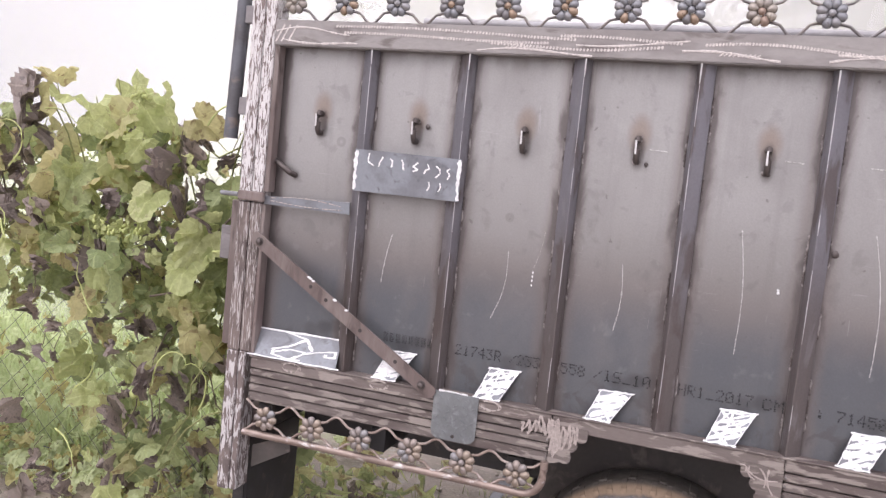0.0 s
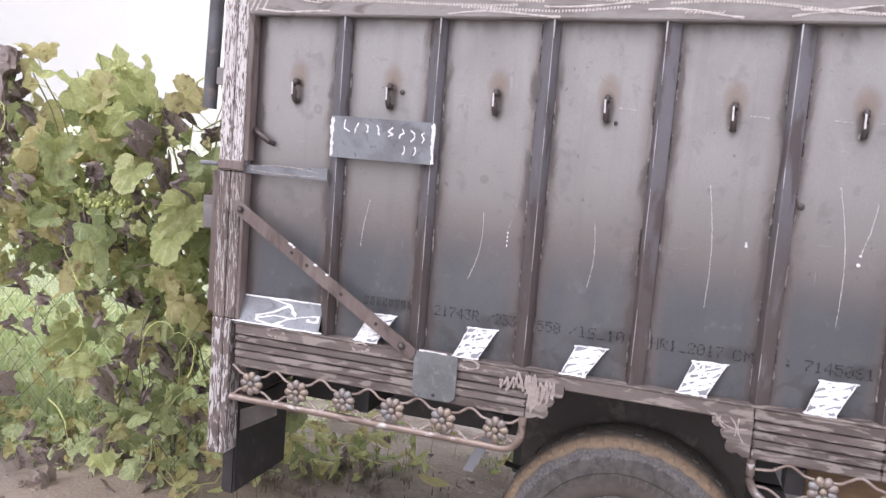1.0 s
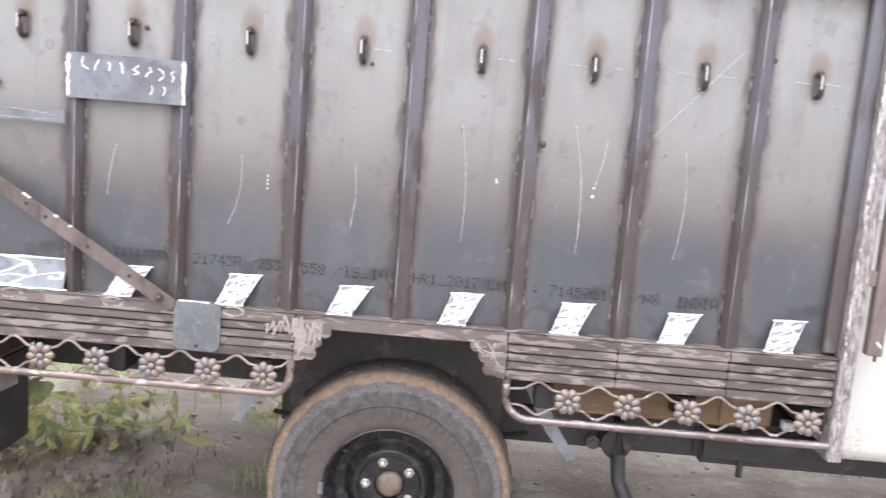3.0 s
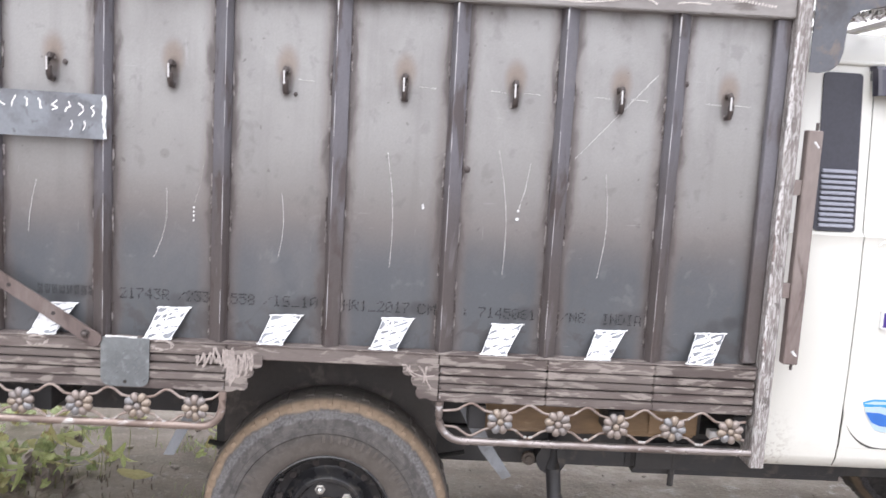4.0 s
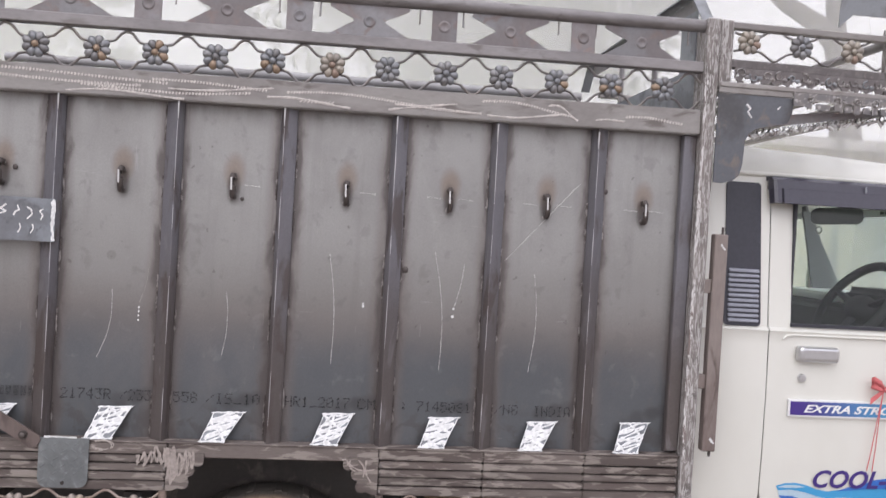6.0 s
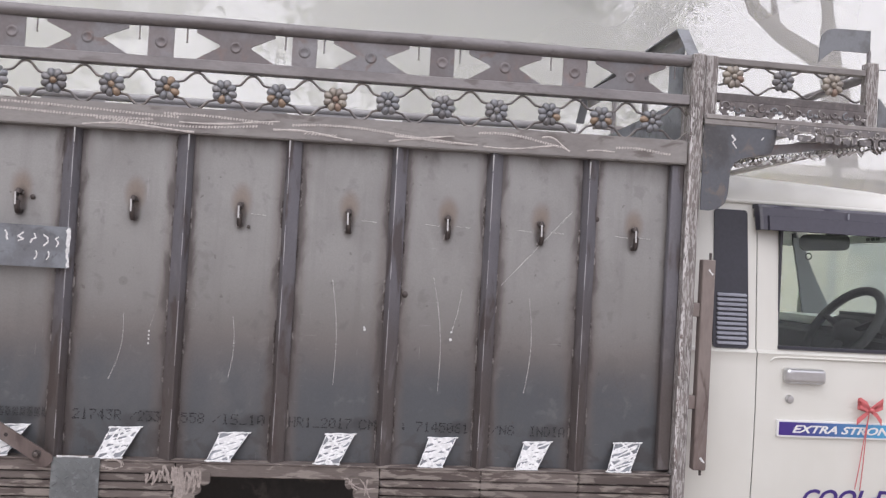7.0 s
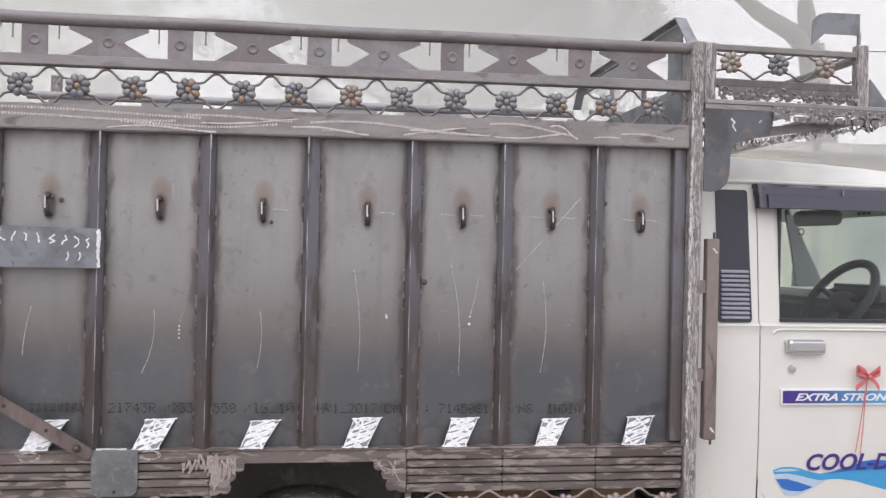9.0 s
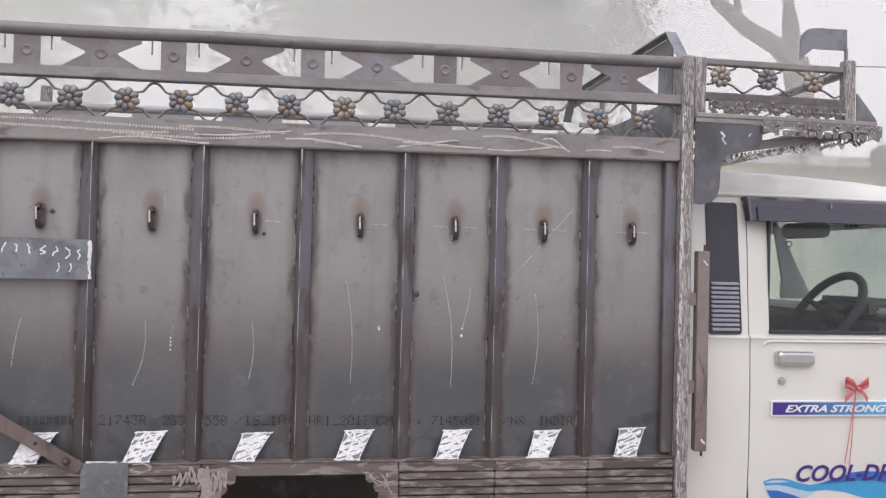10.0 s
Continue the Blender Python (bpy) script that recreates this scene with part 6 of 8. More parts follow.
def build_wheel(cx, cy, side):
    """side -1: the dished face looks towards -y."""
    at = Matrix.Translation((cx, cy, 0.367)) @ Matrix.Scale(1.04, 4) @ (Matrix() if side < 0 else Matrix.Rotation(math.pi, 4, "Z"))
    w = fix(new("wheel", mesh_of("wheel_hub", lathe(bmesh.new(), [(0, -0.045), (0.030, -0.045), (0.040, -0.038), (0.046, -0.02), (0.05, 0.04), (0, 0.04)], 24), M_HUB, True)), truck, at)
    tagged(w, "dusty truck wheel with black steel rim")
    prof = [(0.205, -0.085), (0.215, -0.098), (0.235, -0.104), (0.262, -0.111), (0.290, -0.115), (0.293, -0.119), (0.310, -0.119), (0.313, -0.1155), (0.335, -0.1125), (0.352, -0.106), (0.358, -0.108), (0.366, -0.102), (0.380, -0.090), (0.391, -0.075),
            (0.3955, -0.05), (0.397, 0.0), (0.3955, 0.05), (0.391, 0.075), (0.38, 0.09), (0.352, 0.106), (0.29, 0.115), (0.235, 0.104), (0.205, 0.085)]
    part("tyre", lathe(bmesh.new(), prof, 72), M_RUBBER, w, "dusty black tyre with ochre mud on the shoulder", at, True)
    lug = bmesh.new()
    box(lug, -0.009, 0.009, -0.098, -0.052, 0.376, 0.3985)
    for v in lug.verts:
        if v.co.y < -0.09:
            v.co.z -= 0.016
    bmesh.ops.bevel(lug, geom=lug.edges[:], offset=0.002, segments=1, affect="EDGES")
    lug_me = mesh_of("tread_block", lug, M_RUBBER)
    lug2 = boxes((-0.012, 0.012, -0.048, 0.04, 0.386, 0.4005), bevel=0.002)
    lug2_me = mesh_of("tread_block_middle", lug2, M_RUBBER)
    n = 56
    for k in range(n):
        part("tread_block", lug_me, None, w, at=at @ Matrix.Rotation(math.tau * k / n, 4, "Y"))
        if k % 2 == 0:
            part("tread_block", lug2_me, None, w, at=at @ Matrix.Rotation(math.tau * (k + 0.5) / n, 4, "Y"))
    rim_prof = [(0.214, -0.094), (0.208, -0.099), (0.200, -0.092), (0.196, -0.070), (0.186, -0.040), (0.180, -0.028), (0.150, -0.018), (0.135, -0.026), (0.126, -0.046), (0.118, -0.052), (0.106, -0.050), (0.098, -0.036), (0.060, -0.034), (0.05, -0.034), (0.05, -0.02), (0.18, -0.012), (0.205, 0.08), (0.205, 0.085)]
    part("rim", lathe(bmesh.new(), rim_prof, 64), M_RIM, w, "black pressed steel rim", at, True)
    # dark discs on the rim, coloured like the shade in its holes
    bm_hole = lathe(bmesh.new(), [(0, -0.002), (0.010, -0.002), (0.0125, 0.001), (0.0125, 0.004), (0, 0.004)], 12)
    hole = mesh_of("rim_hole", bm_hole, M_SLOT, True)
    for k in range(12):
        a = math.tau * (k + 0.5) / 12
        part("rim_hole", hole, None, w, at=at @ Matrix.Translation((math.cos(a) * 0.163, -0.024, math.sin(a) * 0.163)))
    nut_bm = lathe(bmesh.new(), [(0, -0.020), (0.006, -0.019), (0.0115, -0.014), (0.0135, -0.004), (0.0135, 0.0), (0.017, 0.0), (0.017, 0.004), (0, 0.004)], 6)
    nut = mesh_of("nut", nut_bm, M_NUT)
    for k in range(5):
        a = math.tau * k / 5 + radians(109)
        part("wheel_nut", nut, None, w, at=at @ Matrix.Translation((math.cos(a) * 0.078, -0.038, math.sin(a) * 0.078)))
    part("valve", tube(bmesh.new(), [(-0.150, -0.030, 0.10), (-0.158, -0.052, 0.112)], 0.005, 8), M_NUT, w, at=at, smooth=True)
    part("balance_weight", boxes((-0.222, -0.206, -0.108, -0.098, -0.022, 0.018), bevel=0.003), M_STRUT, w, "grey balance weight", at)
    # raised letters on the sidewall stand as plain bars
    for k in range(30):
        a = radians(20 + 5.2 * k if k < 15 else 150 + 5.2 * (k - 15))
        m = at @ Matrix.Rotation(-a, 4, "Y") @ Matrix.Translation((0.272, -0.1135, 0))
        part("sidewall_bar", SIDEBAR, None, w, at=m)


SIDEBAR = mesh_of("sidewall_bar", boxes((-0.013, 0.013, -0.0012, 0.002, -0.005, 0.005), bevel=0.0008), M_RUBBER)
build_wheel(1.371, 0.154, -1)
build_wheel(1.371, FAR - 0.13, 1)


# ---- cab ----
CAB_PROFILE = ((0.598, 0.125), (0.612, 0.098), (0.645, 0.080), (0.70, 0.073), (0.95, 0.062), (1.20, 0.060), (1.385, 0.066), (1.400, 0.060), (1.412, 0.076), (1.50, 0.084), (1.75, 0.101), (1.93, 0.118), (1.952, 0.121))


def cab_y(z):
    zs, ys = zip(*CAB_PROFILE)
    return float(np.interp(z, zs, ys))


def skin(name, xs, zs, keep, material, parent, label, low=None, high=None, thick=0.004, mirror=False, out=0.0):
    """A pressed panel of the cab side on a grid of xs and zs; keep(x, z) says which cells stay; low(x) is its lower edge."""
    bm = bmesh.new()
    grid = {}
    def vert(i, j):
        if (i, j) not in grid:
            x, z = xs[i], zs[j]
            if low:
                z = max(z, low(x))
            if high:
                z = min(z, high(x))
            y = cab_y(z) - out
            grid[i, j] = bm.verts.new((x, FAR + 0.0 - y if mirror else y, z))
        return grid[i, j]
    for i in range(len(xs) - 1):
        for j in range(len(zs) - 1):
            if not keep((xs[i] + xs[i + 1]) / 2, (zs[j] + zs[j + 1]) / 2):
                continue
            if low and zs[j + 1] <= min(low(xs[i]), low(xs[i + 1])) + 1e-6:
                continue
            bm.faces.new((vert(i, j), vert(i + 1, j), vert(i + 1, j + 1), vert(i, j + 1)))
    bmesh.ops.remove_doubles(bm, verts=bm.verts[:], dist=1e-5)
    shell(bm, 0, -thick if mirror else thick, 0)
    bmesh.ops.recalc_face_normals(bm, faces=bm.faces[:])
    return part(name, bm, material, parent, label, smooth=True)


def span(a, b, step):
    n = max(1, round((b - a) / step))
    return [a + (b - a) * i / n for i in range(n + 1)]


DOOR_L, DOOR_R, DOOR_LOW, DOOR_TOP = 3.0765, 3.98, 0.688, 1.945
WIN = (3.160, 3.86, 1.420, 1.862)


def door_low(x):
    r = 0.15
    d = x - DOOR_L
    return DOOR_LOW + (r - math.sqrt(max(0.0, r * r - (r - d) ** 2)) if d < r else 0.0)


def decal(name, pts, z_off, material, parent, label="", near=True):
    bm = bmesh.new()
    bm.faces.new([bm.verts.new((x, cab_y(z) - z_off, z)) for x, z in pts])
    bmesh.ops.triangulate(bm, faces=bm.faces[:])
    bmesh.ops.recalc_face_normals(bm, faces=bm.faces[:])
    return part(name, bm, material, parent, label)


def build_cab():
    zs_full = sorted({*[z for z, _ in CAB_PROFILE], *span(0.60, 1.952, 0.05)})
    pillar_x = [2.812, 2.816, 2.824, 2.85, 2.90, 2.95, 3.0, 3.04, 3.0725]
    skin("rear_quarter", pillar_x, zs_full, lambda x, z: True, M_CAB, truck, "cream painted cab rear quarter panel")
    skin("rear_quarter", pillar_x, zs_full, lambda x, z: True, M_CAB, truck, "cream painted cab rear quarter panel", mirror=True)
    sill_x = span(3.078, 4.1, 0.06)
    low_z = [z for z in zs_full if z < 0.684] + [0.684]
    for m in (False, True):
        skin("sill", sill_x, low_z, lambda x, z: True, M_CAB, truck, "cream cab sill", mirror=m)
        skin("sill_corner", span(3.080, 3.245, 0.011), span(0.6845, 0.90, 0.02), lambda x, z: z < door_low(x - 0.006) + 0.02, M_CAB, truck, "cream corner of the sill",
             high=lambda x: max(0.6846, door_low(x - 0.004) - 0.010 if x > DOOR_L else 0.84), mirror=m)
    # backing behind the door edge, its grey standing for the gap's shade
    skin("door_gap", [3.068, 3.078, 3.10, 3.15, 3.20, 3.26, 3.4, 3.7, 4.0], [0.675, 0.70, 0.75, 0.80, 0.85, 0.9, 1.2, 1.38, 1.41], lambda x, z: x < 3.30 or z < 0.78, M_GAP, truck, "grey backing toned as the shade in the door gap", out=-0.012)
    skin("door_gap", [3.068, 3.078, 3.10], [1.41, 1.5, 1.75, 1.94], lambda x, z: True, M_GAP, truck, "grey backing toned as the shade in the door gap", out=-0.012)
    # doors
    dx = sorted({DOOR_L, 3.955, DOOR_L + 0.004, DOOR_L + 0.012, *[DOOR_L + 0.15 * (1 - math.cos(radians(a))) for a in range(5, 91, 5)], WIN[0], WIN[1], DOOR_R, *span(3.25, 3.85, 0.1)})
    dz = sorted({DOOR_LOW, *span(0.70, 0.85, 0.02), *[z for z in zs_full if 0.85 < z < DOOR_TOP], WIN[2], WIN[3], DOOR_TOP})
    for m in (False, True):
        front = 3.955 if m else WIN[1]
        holes = lambda x, z: not (WIN[0] < x < front and WIN[2] < z < WIN[3])
        door = skin("cab_door", dx, dz, holes, M_CAB, truck, "cream cab door with decals" if not m else "cream cab door on the other side", door_low, mirror=m)
        bm = bmesh.new()
        vs = [bm.verts.new((x, (FAR - cab_y(z) - 0.012) if m else cab_y(z) + 0.012, z)) for x, z in ((WIN[0] - 0.01, WIN[2] - 0.01), (front + 0.01, WIN[2] - 0.01), (front + 0.01, WIN[3] + 0.03), (WIN[0] - 0.01, WIN[3] + 0.03))]
        bm.faces.new(vs)
        g = part("window_pane", bm, M_GLASS, door, "green tinted side window glass")
        g.visible_shadow = False
        if m:
            continue
        # rubber at the foot of the glass, weather strip up its side
        part("window_rubber", boxes((WIN[0] - 0.002, WIN[1], 0.068, 0.082, WIN[2] - 0.004, WIN[2] + 0.010), bevel=0.002), M_TRIM, door, "black rubber strip")
        part("window_rubber", boxes((WIN[0] - 0.001, WIN[0] + 0.006, 0.088, 0.115, WIN[2] + 0.011, WIN[3])), M_TRIM, door)
        # pressed swage below the window and round the lower field
        bm = tube(bmesh.new(), [(3.128, cab_y(1.375) - 0.001, 1.372), (3.14, cab_y(1.384) - 0.002, 1.384), (3.165, cab_y(1.388) - 0.002, 1.388), (3.5, cab_y(1.388) - 0.002, 1.388), (3.97, cab_y(1.388) - 0.002, 1.388)], 0.005, 8, 0.8)
        part("swage", bm, M_CAB, door, smooth=True)
        # handle in its dish, with a flap
        part("handle_dish", prism(bmesh.new(), rounded(3.172, 3.336, 1.270, 1.354, 0.014), 0.0622, 0.066), M_CAB, door, "shallow dish behind the handle")
        bm = bmesh.new()
        loops = [[bm.verts.new((x, y, z)) for x, z in rounded(3.176 + i, 3.332 - i, 1.296 + i * 0.8, 1.351 - i * 0.6, 0.014 - i * 0.3)] for i, y in ((0.0, 0.0572), (0.0, 0.044), (0.003, 0.037), (0.009, 0.032), (0.018, 0.0305))]
        for p, q in zip(loops, loops[1:]):
            for k in range(len(p)):
                bm.faces.new((p[k], p[(k + 1) % len(p)], q[(k + 1) % len(p)], q[k]))
        bm.faces.new(loops[-1])
        bmesh.ops.recalc_face_normals(bm, faces=bm.faces[:])
        part("door_handle", bm, M_CHROME, door, "satin chrome pull handle")
        part("key_lock", lathe(bmesh.new(), [(0, -0.008), (0.012, -0.007), (0.0145, -0.003), (0.0155, 0.004), (0, 0.004)], 20), M_CHROME, door, "round chrome key lock", Matrix.Translation((3.204, 0.056, 1.237)), True)
        # decals
        p = part("side_moulding", prism(bmesh.new(), rounded(3.157, 3.95, 1.101, 1.161, 0.004), 0.050, 0.0605), M_DECALW, door, "white moulding strip")
        part("moulding_stripe", boxes((3.164, 3.945, 0.0488, 0.0498, 1.107, 1.155)), M_FADE, p, "stripe fading from navy to light blue")
        words("moulding_text", "EXTRA STRONG", 0.038, (3.213, 0.0478, 1.118), M_DECALW, p, 0.35, 1.50, 0.0011, "white italic capital letters")
        crest = [(3.37, 0.834), (3.41, 0.848), (3.46, 0.858), (3.51, 0.878), (3.56, 0.884), (3.62, 0.880), (3.70, 0.866), (3.80, 0.85), (3.80, 0.82), (3.70, 0.832), (3.60, 0.846), (3.50, 0.846), (3.43, 0.838)]
        decal("wave_decal", crest, 0.0030, M_MIDB, door, "blue wave crest decal")
        wave_top = [(3.138, 0.848), (3.172, 0.859), (3.215, 0.860), (3.253, 0.853), (3.292, 0.839), (3.335, 0.832), (3.378, 0.838), (3.43, 0.845), (3.491, 0.853), (3.543, 0.858), (3.62, 0.854), (3.72, 0.842), (3.80, 0.836)]
        wave_low = [(3.80, 0.752), (3.70, 0.754), (3.611, 0.766), (3.545, 0.783), (3.483, 0.801), (3.414, 0.810), (3.37, 0.809), (3.335, 0.806), (3.30, 0.812), (3.25, 0.826), (3.199, 0.835), (3.146, 0.832)]
        decal("wave_decal", wave_top + wave_low, 0.0010, M_SKYB, door, "light blue wave decal")
        decal("wave_decal", [(3.146, 0.831), (3.199, 0.834), (3.25, 0.825), (3.30, 0.811), (3.335, 0.805), (3.365, 0.808), (3.345, 0.795), (3.302, 0.772), (3.243, 0.746), (3.215, 0.746), (3.192, 0.752), (3.170, 0.780), (3.152, 0.812)], 0.0016, M_PALEB, door, "pale blue wave decal")
        decal("wave_decal", [(3.152, 0.814), (3.199, 0.813), (3.259, 0.796), (3.306, 0.780), (3.26, 0.764), (3.208, 0.767), (3.178, 0.778)], 0.0024, M_MIDB, door, "deep blue wave decal")
        decal("wave_decal", [(3.140, 0.843), (3.175, 0.853), (3.215, 0.853), (3.25, 0.846), (3.215, 0.843), (3.175, 0.842)], 0.0024, M_PALEB, door, "pale blue wave highlight")
        words("decal_text", "COOL-DR", 0.087, (3.264, cab_y(0.87) - 0.0042, 0.848), M_NAVY, door, 0.32, 1.045, 0.0021, "large navy italic capital letters")
        # smoked rain visor
        bm = bmesh.new()
        prof = [(0.128, 1.948), (0.082, 1.946), (0.070, 1.935), (0.062, 1.905), (0.052, 1.903), (0.042, 1.852), (0.046, 1.850), (0.058, 1.898), (0.068, 1.902), (0.076, 1.930), (0.128, 1.938)]
        rows = [[bm.verts.new((x, y + k + (flush if z < 1.904 else 0.0), z)) for y, z in prof] for x, k, flush in ((3.056, 0.03, 0.009), (3.060, 0.006, 0.009), (3.070, 0.0, 0.009), (3.086, 0.0, 0.009), (3.089, 0.0, 0.0), (3.5, 0.0, 0.0), (3.92, 0.0, 0.0))]
        for a, b in zip(rows, rows[1:]):
            for k in range(len(prof)):
                bm.faces.new((a[k], a[(k + 1) % len(prof)], b[(k + 1) % len(prof)], b[k]))
        bm.faces.new(rows[0])
        bm.faces.new(rows[-1][::-1])
        bmesh.ops.recalc_face_normals(bm, faces=bm.faces[:])
        part("rain_visor", bm, M_VISOR, door, "smoked dark plastic rain visor")
        part("visor_strip", boxes((3.40, 3.404, 0.055, 0.060, 1.908, 1.93)), M_LOUVRE, door)
    # quarter vent with louvres
    bm = prism(bmesh.new(), [(2.905 + (x - 2.905) * (1.0 if z < 1.6 else 0.93), z) for x, z in rounded(2.905, 3.043, 1.413, 1.922, 0.014)], 0.0, 0.008)
    for v in bm.verts:
        v.co.y += cab_y(v.co.z) - 0.007
    vent = part("quarter_vent", bm, M_TRIM, truck, "black plastic quarter panel with louvres")
    for k in range(11):
        z = 1.425 + 0.0175 * k
        bm = boxes((2.918, 3.032, -0.008, 0.004, 0.0, 0.0085), bevel=0.002)
        for v in bm.verts:
            v.co.z += 0.006 * (v.co.y + 0.008) / 0.012
        part("louvre", bm, M_LOUVRE, vent, at=Matrix.Translation((0, cab_y(z) - 0.0065, z)))
    # roof: gutter, sides and crown
    part("gutter", tube(bmesh.new(), [(2.818, 0.112, 1.955), (3.2, 0.112, 1.955), (4.0, 0.112, 1.95)], 0.007, 8), M_CAB, truck, "cream roof gutter", smooth=True)
    bm = bmesh.new()
    prof = [(0.122, 1.950), (0.130, 1.975), (0.150, 2.010), (0.185, 2.043), (0.24, 2.065), (0.35, 2.082), (0.60, 2.095), (0.85, 2.10)]
    prof += [(FAR - y, z) for y, z in prof[-2::-1]]
    rows = []
    for x, dzx in ((2.815, -0.03), (2.828, -0.012), (2.86, 0.0), (3.0, 0.002), (3.3, -0.012), (3.6, -0.032), (3.9, -0.065), (4.02, -0.095)):
        rows.append([bm.verts.new((x, y, 1.95 + (z - 1.95) * (1 + dzx / 0.15))) for y, z in prof])
    for a, b in zip(rows, rows[1:]):
        for k in range(len(prof) - 1):
            bm.faces.new((a[k], b[k], b[k + 1], a[k + 1]))
    shell(bm, 0, 0, -0.006)
    bmesh.ops.recalc_face_normals(bm, faces=bm.faces[:])
    part("cab_roof", bm, M_CAB, truck, "cream cab roof", smooth=True)
    # back wall with its window, floor, nose
    part("cab_back", boxes((2.816, 2.83, 0.13, FAR - 0.13, 0.62, 1.45), (2.816, 2.83, 0.13, FAR - 0.13, 1.82, 2.03), (2.816, 2.83, 0.13, 0.40, 1.4505, 1.8195), (2.816, 2.83, FAR - 0.40, FAR - 0.13, 1.4505, 1.8195)), M_CAB, truck, "cream cab back wall")
    part("cab_floor", boxes((2.862, 4.1, 0.13, FAR - 0.13, 0.62, 0.64)), M_BLACK, truck, "black cab floor")
    part("bulkhead", boxes((4.02, 4.05, 0.11, FAR - 0.11, 0.62, 1.42)), M_CAB, truck, "cream bulkhead")
    for yy in (0.10, FAR - 0.14):
        bm = tube(bmesh.new(), [(4.125, yy + 0.02, 1.42), (3.90, yy + 0.025, 1.93)], 0.018, 8)
        part("windscreen_pillar", bm, M_MIRROR, truck, "grey lined windscreen pillar", smooth=True)
    bm = bmesh.new()
    bm.faces.new([bm.verts.new(p) for p in ((4.13, 0.14, 1.42), (3.91, 0.16, 1.92), (3.91, FAR - 0.16, 1.92), (4.13, FAR - 0.14, 1.42))])
    ws = part("windscreen", bm, M_GLASS, truck, "tinted windscreen")
    ws.visible_shadow = False
    part("pillar_trim", prism(bmesh.new(), [(3.97, 1.435), (4.128, 1.435), (4.128, 1.49), (3.99, 1.75), (3.925, 1.90), (3.88, 1.90), (3.92, 1.70)], FAR - 0.150, FAR - 0.135), M_MIRROR, truck, "dark grey pillar lining")
    part("cowl", boxes((4.003, 4.16, 0.12, FAR - 0.12, 1.4205, 1.433)), M_CAB, truck, "cream cowl below the windscreen")
    bm = boxes((4.052, 4.70, 0.12, FAR - 0.12, 0.62, 1.30), bevel=0.09, seg=4)
    nose = part("bonnet", bm, M_CAB, truck, "cream bonnet", smooth=True)
    for yy in (0.24, FAR - 0.42):
        part("headlamp", boxes((4.69, 4.712, yy, yy + 0.18, 0.95, 1.12), bevel=0.01), M_DECALW, nose)
    part("front_bumper", boxes((4.70, 4.80, 0.06, FAR - 0.06, 0.50, 0.72), bevel=0.02, seg=2), M_TRIM, truck, "black front bumper")
    build_wheel(4.10, 0.23, -1)
    build_wheel(4.10, FAR - 0.21, 1)
    # inside
    dash = part("dashboard", boxes((3.70, 4.00, 0.14, FAR - 0.14, 1.18, 1.475), bevel=0.03, seg=3), M_DASH, truck, "grey dashboard", smooth=True)
    part("dash_ledge", boxes((3.76, 4.10, 0.15, FAR - 0.152, 1.478, 1.515), bevel=0.012, seg=2), M_DASHL, dash, "pale dashboard top")
    bm = bmesh.new()
    n = 28
    c, u, v = Vector((3.643, 0.44, 1.487)), Vector((0.12, 0.0, 0.176)).normalized(), Vector((0, 1, 0))
    ring = [c + (u * math.cos(a) + v * math.sin(a)) * 0.195 for a in (math.tau * k / n for k in range(n))]
    tube(bm, ring + [ring[0]], 0.019, 10)
    sw = part("steering_wheel", bm, M_SEAT, truck, "black steering wheel", smooth=True)
    nrm = u.cross(v).normalized()
    bm = bmesh.new()
    for a in (0.3, math.pi - 0.3, math.pi * 1.5):
        tube(bm, [c - nrm * 0.0 + Vector((0.03, 0, -0.02)), c + (v * math.cos(a) + u * math.sin(a)) * 0.19], [0.03, 0.014], 8, 0.6)
    ball(bm, c + Vector((0.03, 0, -0.02)), 0.06, 0.085, 0.06, 12, 8)
    part("spokes", bm, M_SEAT, sw, smooth=True)
    part("steering_column", tube(bmesh.new(), [c + Vector((0.03, 0, -0.02)), (3.84, 0.44, 1.38)], 0.045, 10), M_DASH, sw, smooth=True)
    part("instrument_hood", boxes((3.70, 3.86, 0.27, 0.62, 1.46, 1.555), bevel=0.025, seg=3), M_DASH, dash, smooth=True)
    bm = prism(bmesh.new(), rounded(-0.105, 0.105, -0.037, 0.037, 0.03, n=6), -0.012, 0.012)
    bmesh.ops.transform(bm, matrix=pose(3.71, 0.71, 1.856, 0, -3, -22), verts=bm.verts[:])
    mr = part("inner_mirror", bm, M_MIRROR, truck, "black inside rear-view mirror", smooth=True)
    part("mirror_arm", tube(bmesh.new(), [(3.72, 0.72, 1.88), (3.80, 0.74, 1.95)], 0.008, 8), M_SEAT, mr)
    for yy in (0.17, FAR - 0.67):
        st = part("seat", boxes((2.95, 3.45, yy, yy + 0.50, 0.92, 1.06), bevel=0.04, seg=3), M_SEAT, truck, "dark vinyl seat", smooth=True)
        bm = boxes((2.90, 3.02, yy, yy + 0.50, 1.05, 1.43), bevel=0.04, seg=3)
        part("seat_back", bm, M_SEAT, st, smooth=True)
    part("seat_base", boxes((2.90, 3.45, 0.2, FAR - 0.2, 0.64, 0.925)), M_BLACK, truck, "black seat base")
    band = part("windscreen_band", boxes((3.918, 3.921, 0.2, FAR - 0.2, 1.865, 1.90)), M_DECALW, truck, "pale strip along the windscreen top")
    for y0, y1 in ((0.62, 0.645), (0.655, 0.68), (0.69, 0.715), (1.12, 1.145), (1.155, 1.18)):
        part("letter_bar", boxes((3.9155, 3.9175, y0, y1, 1.876, 1.889)), M_MIRROR, band, "dark lettering, not readable")
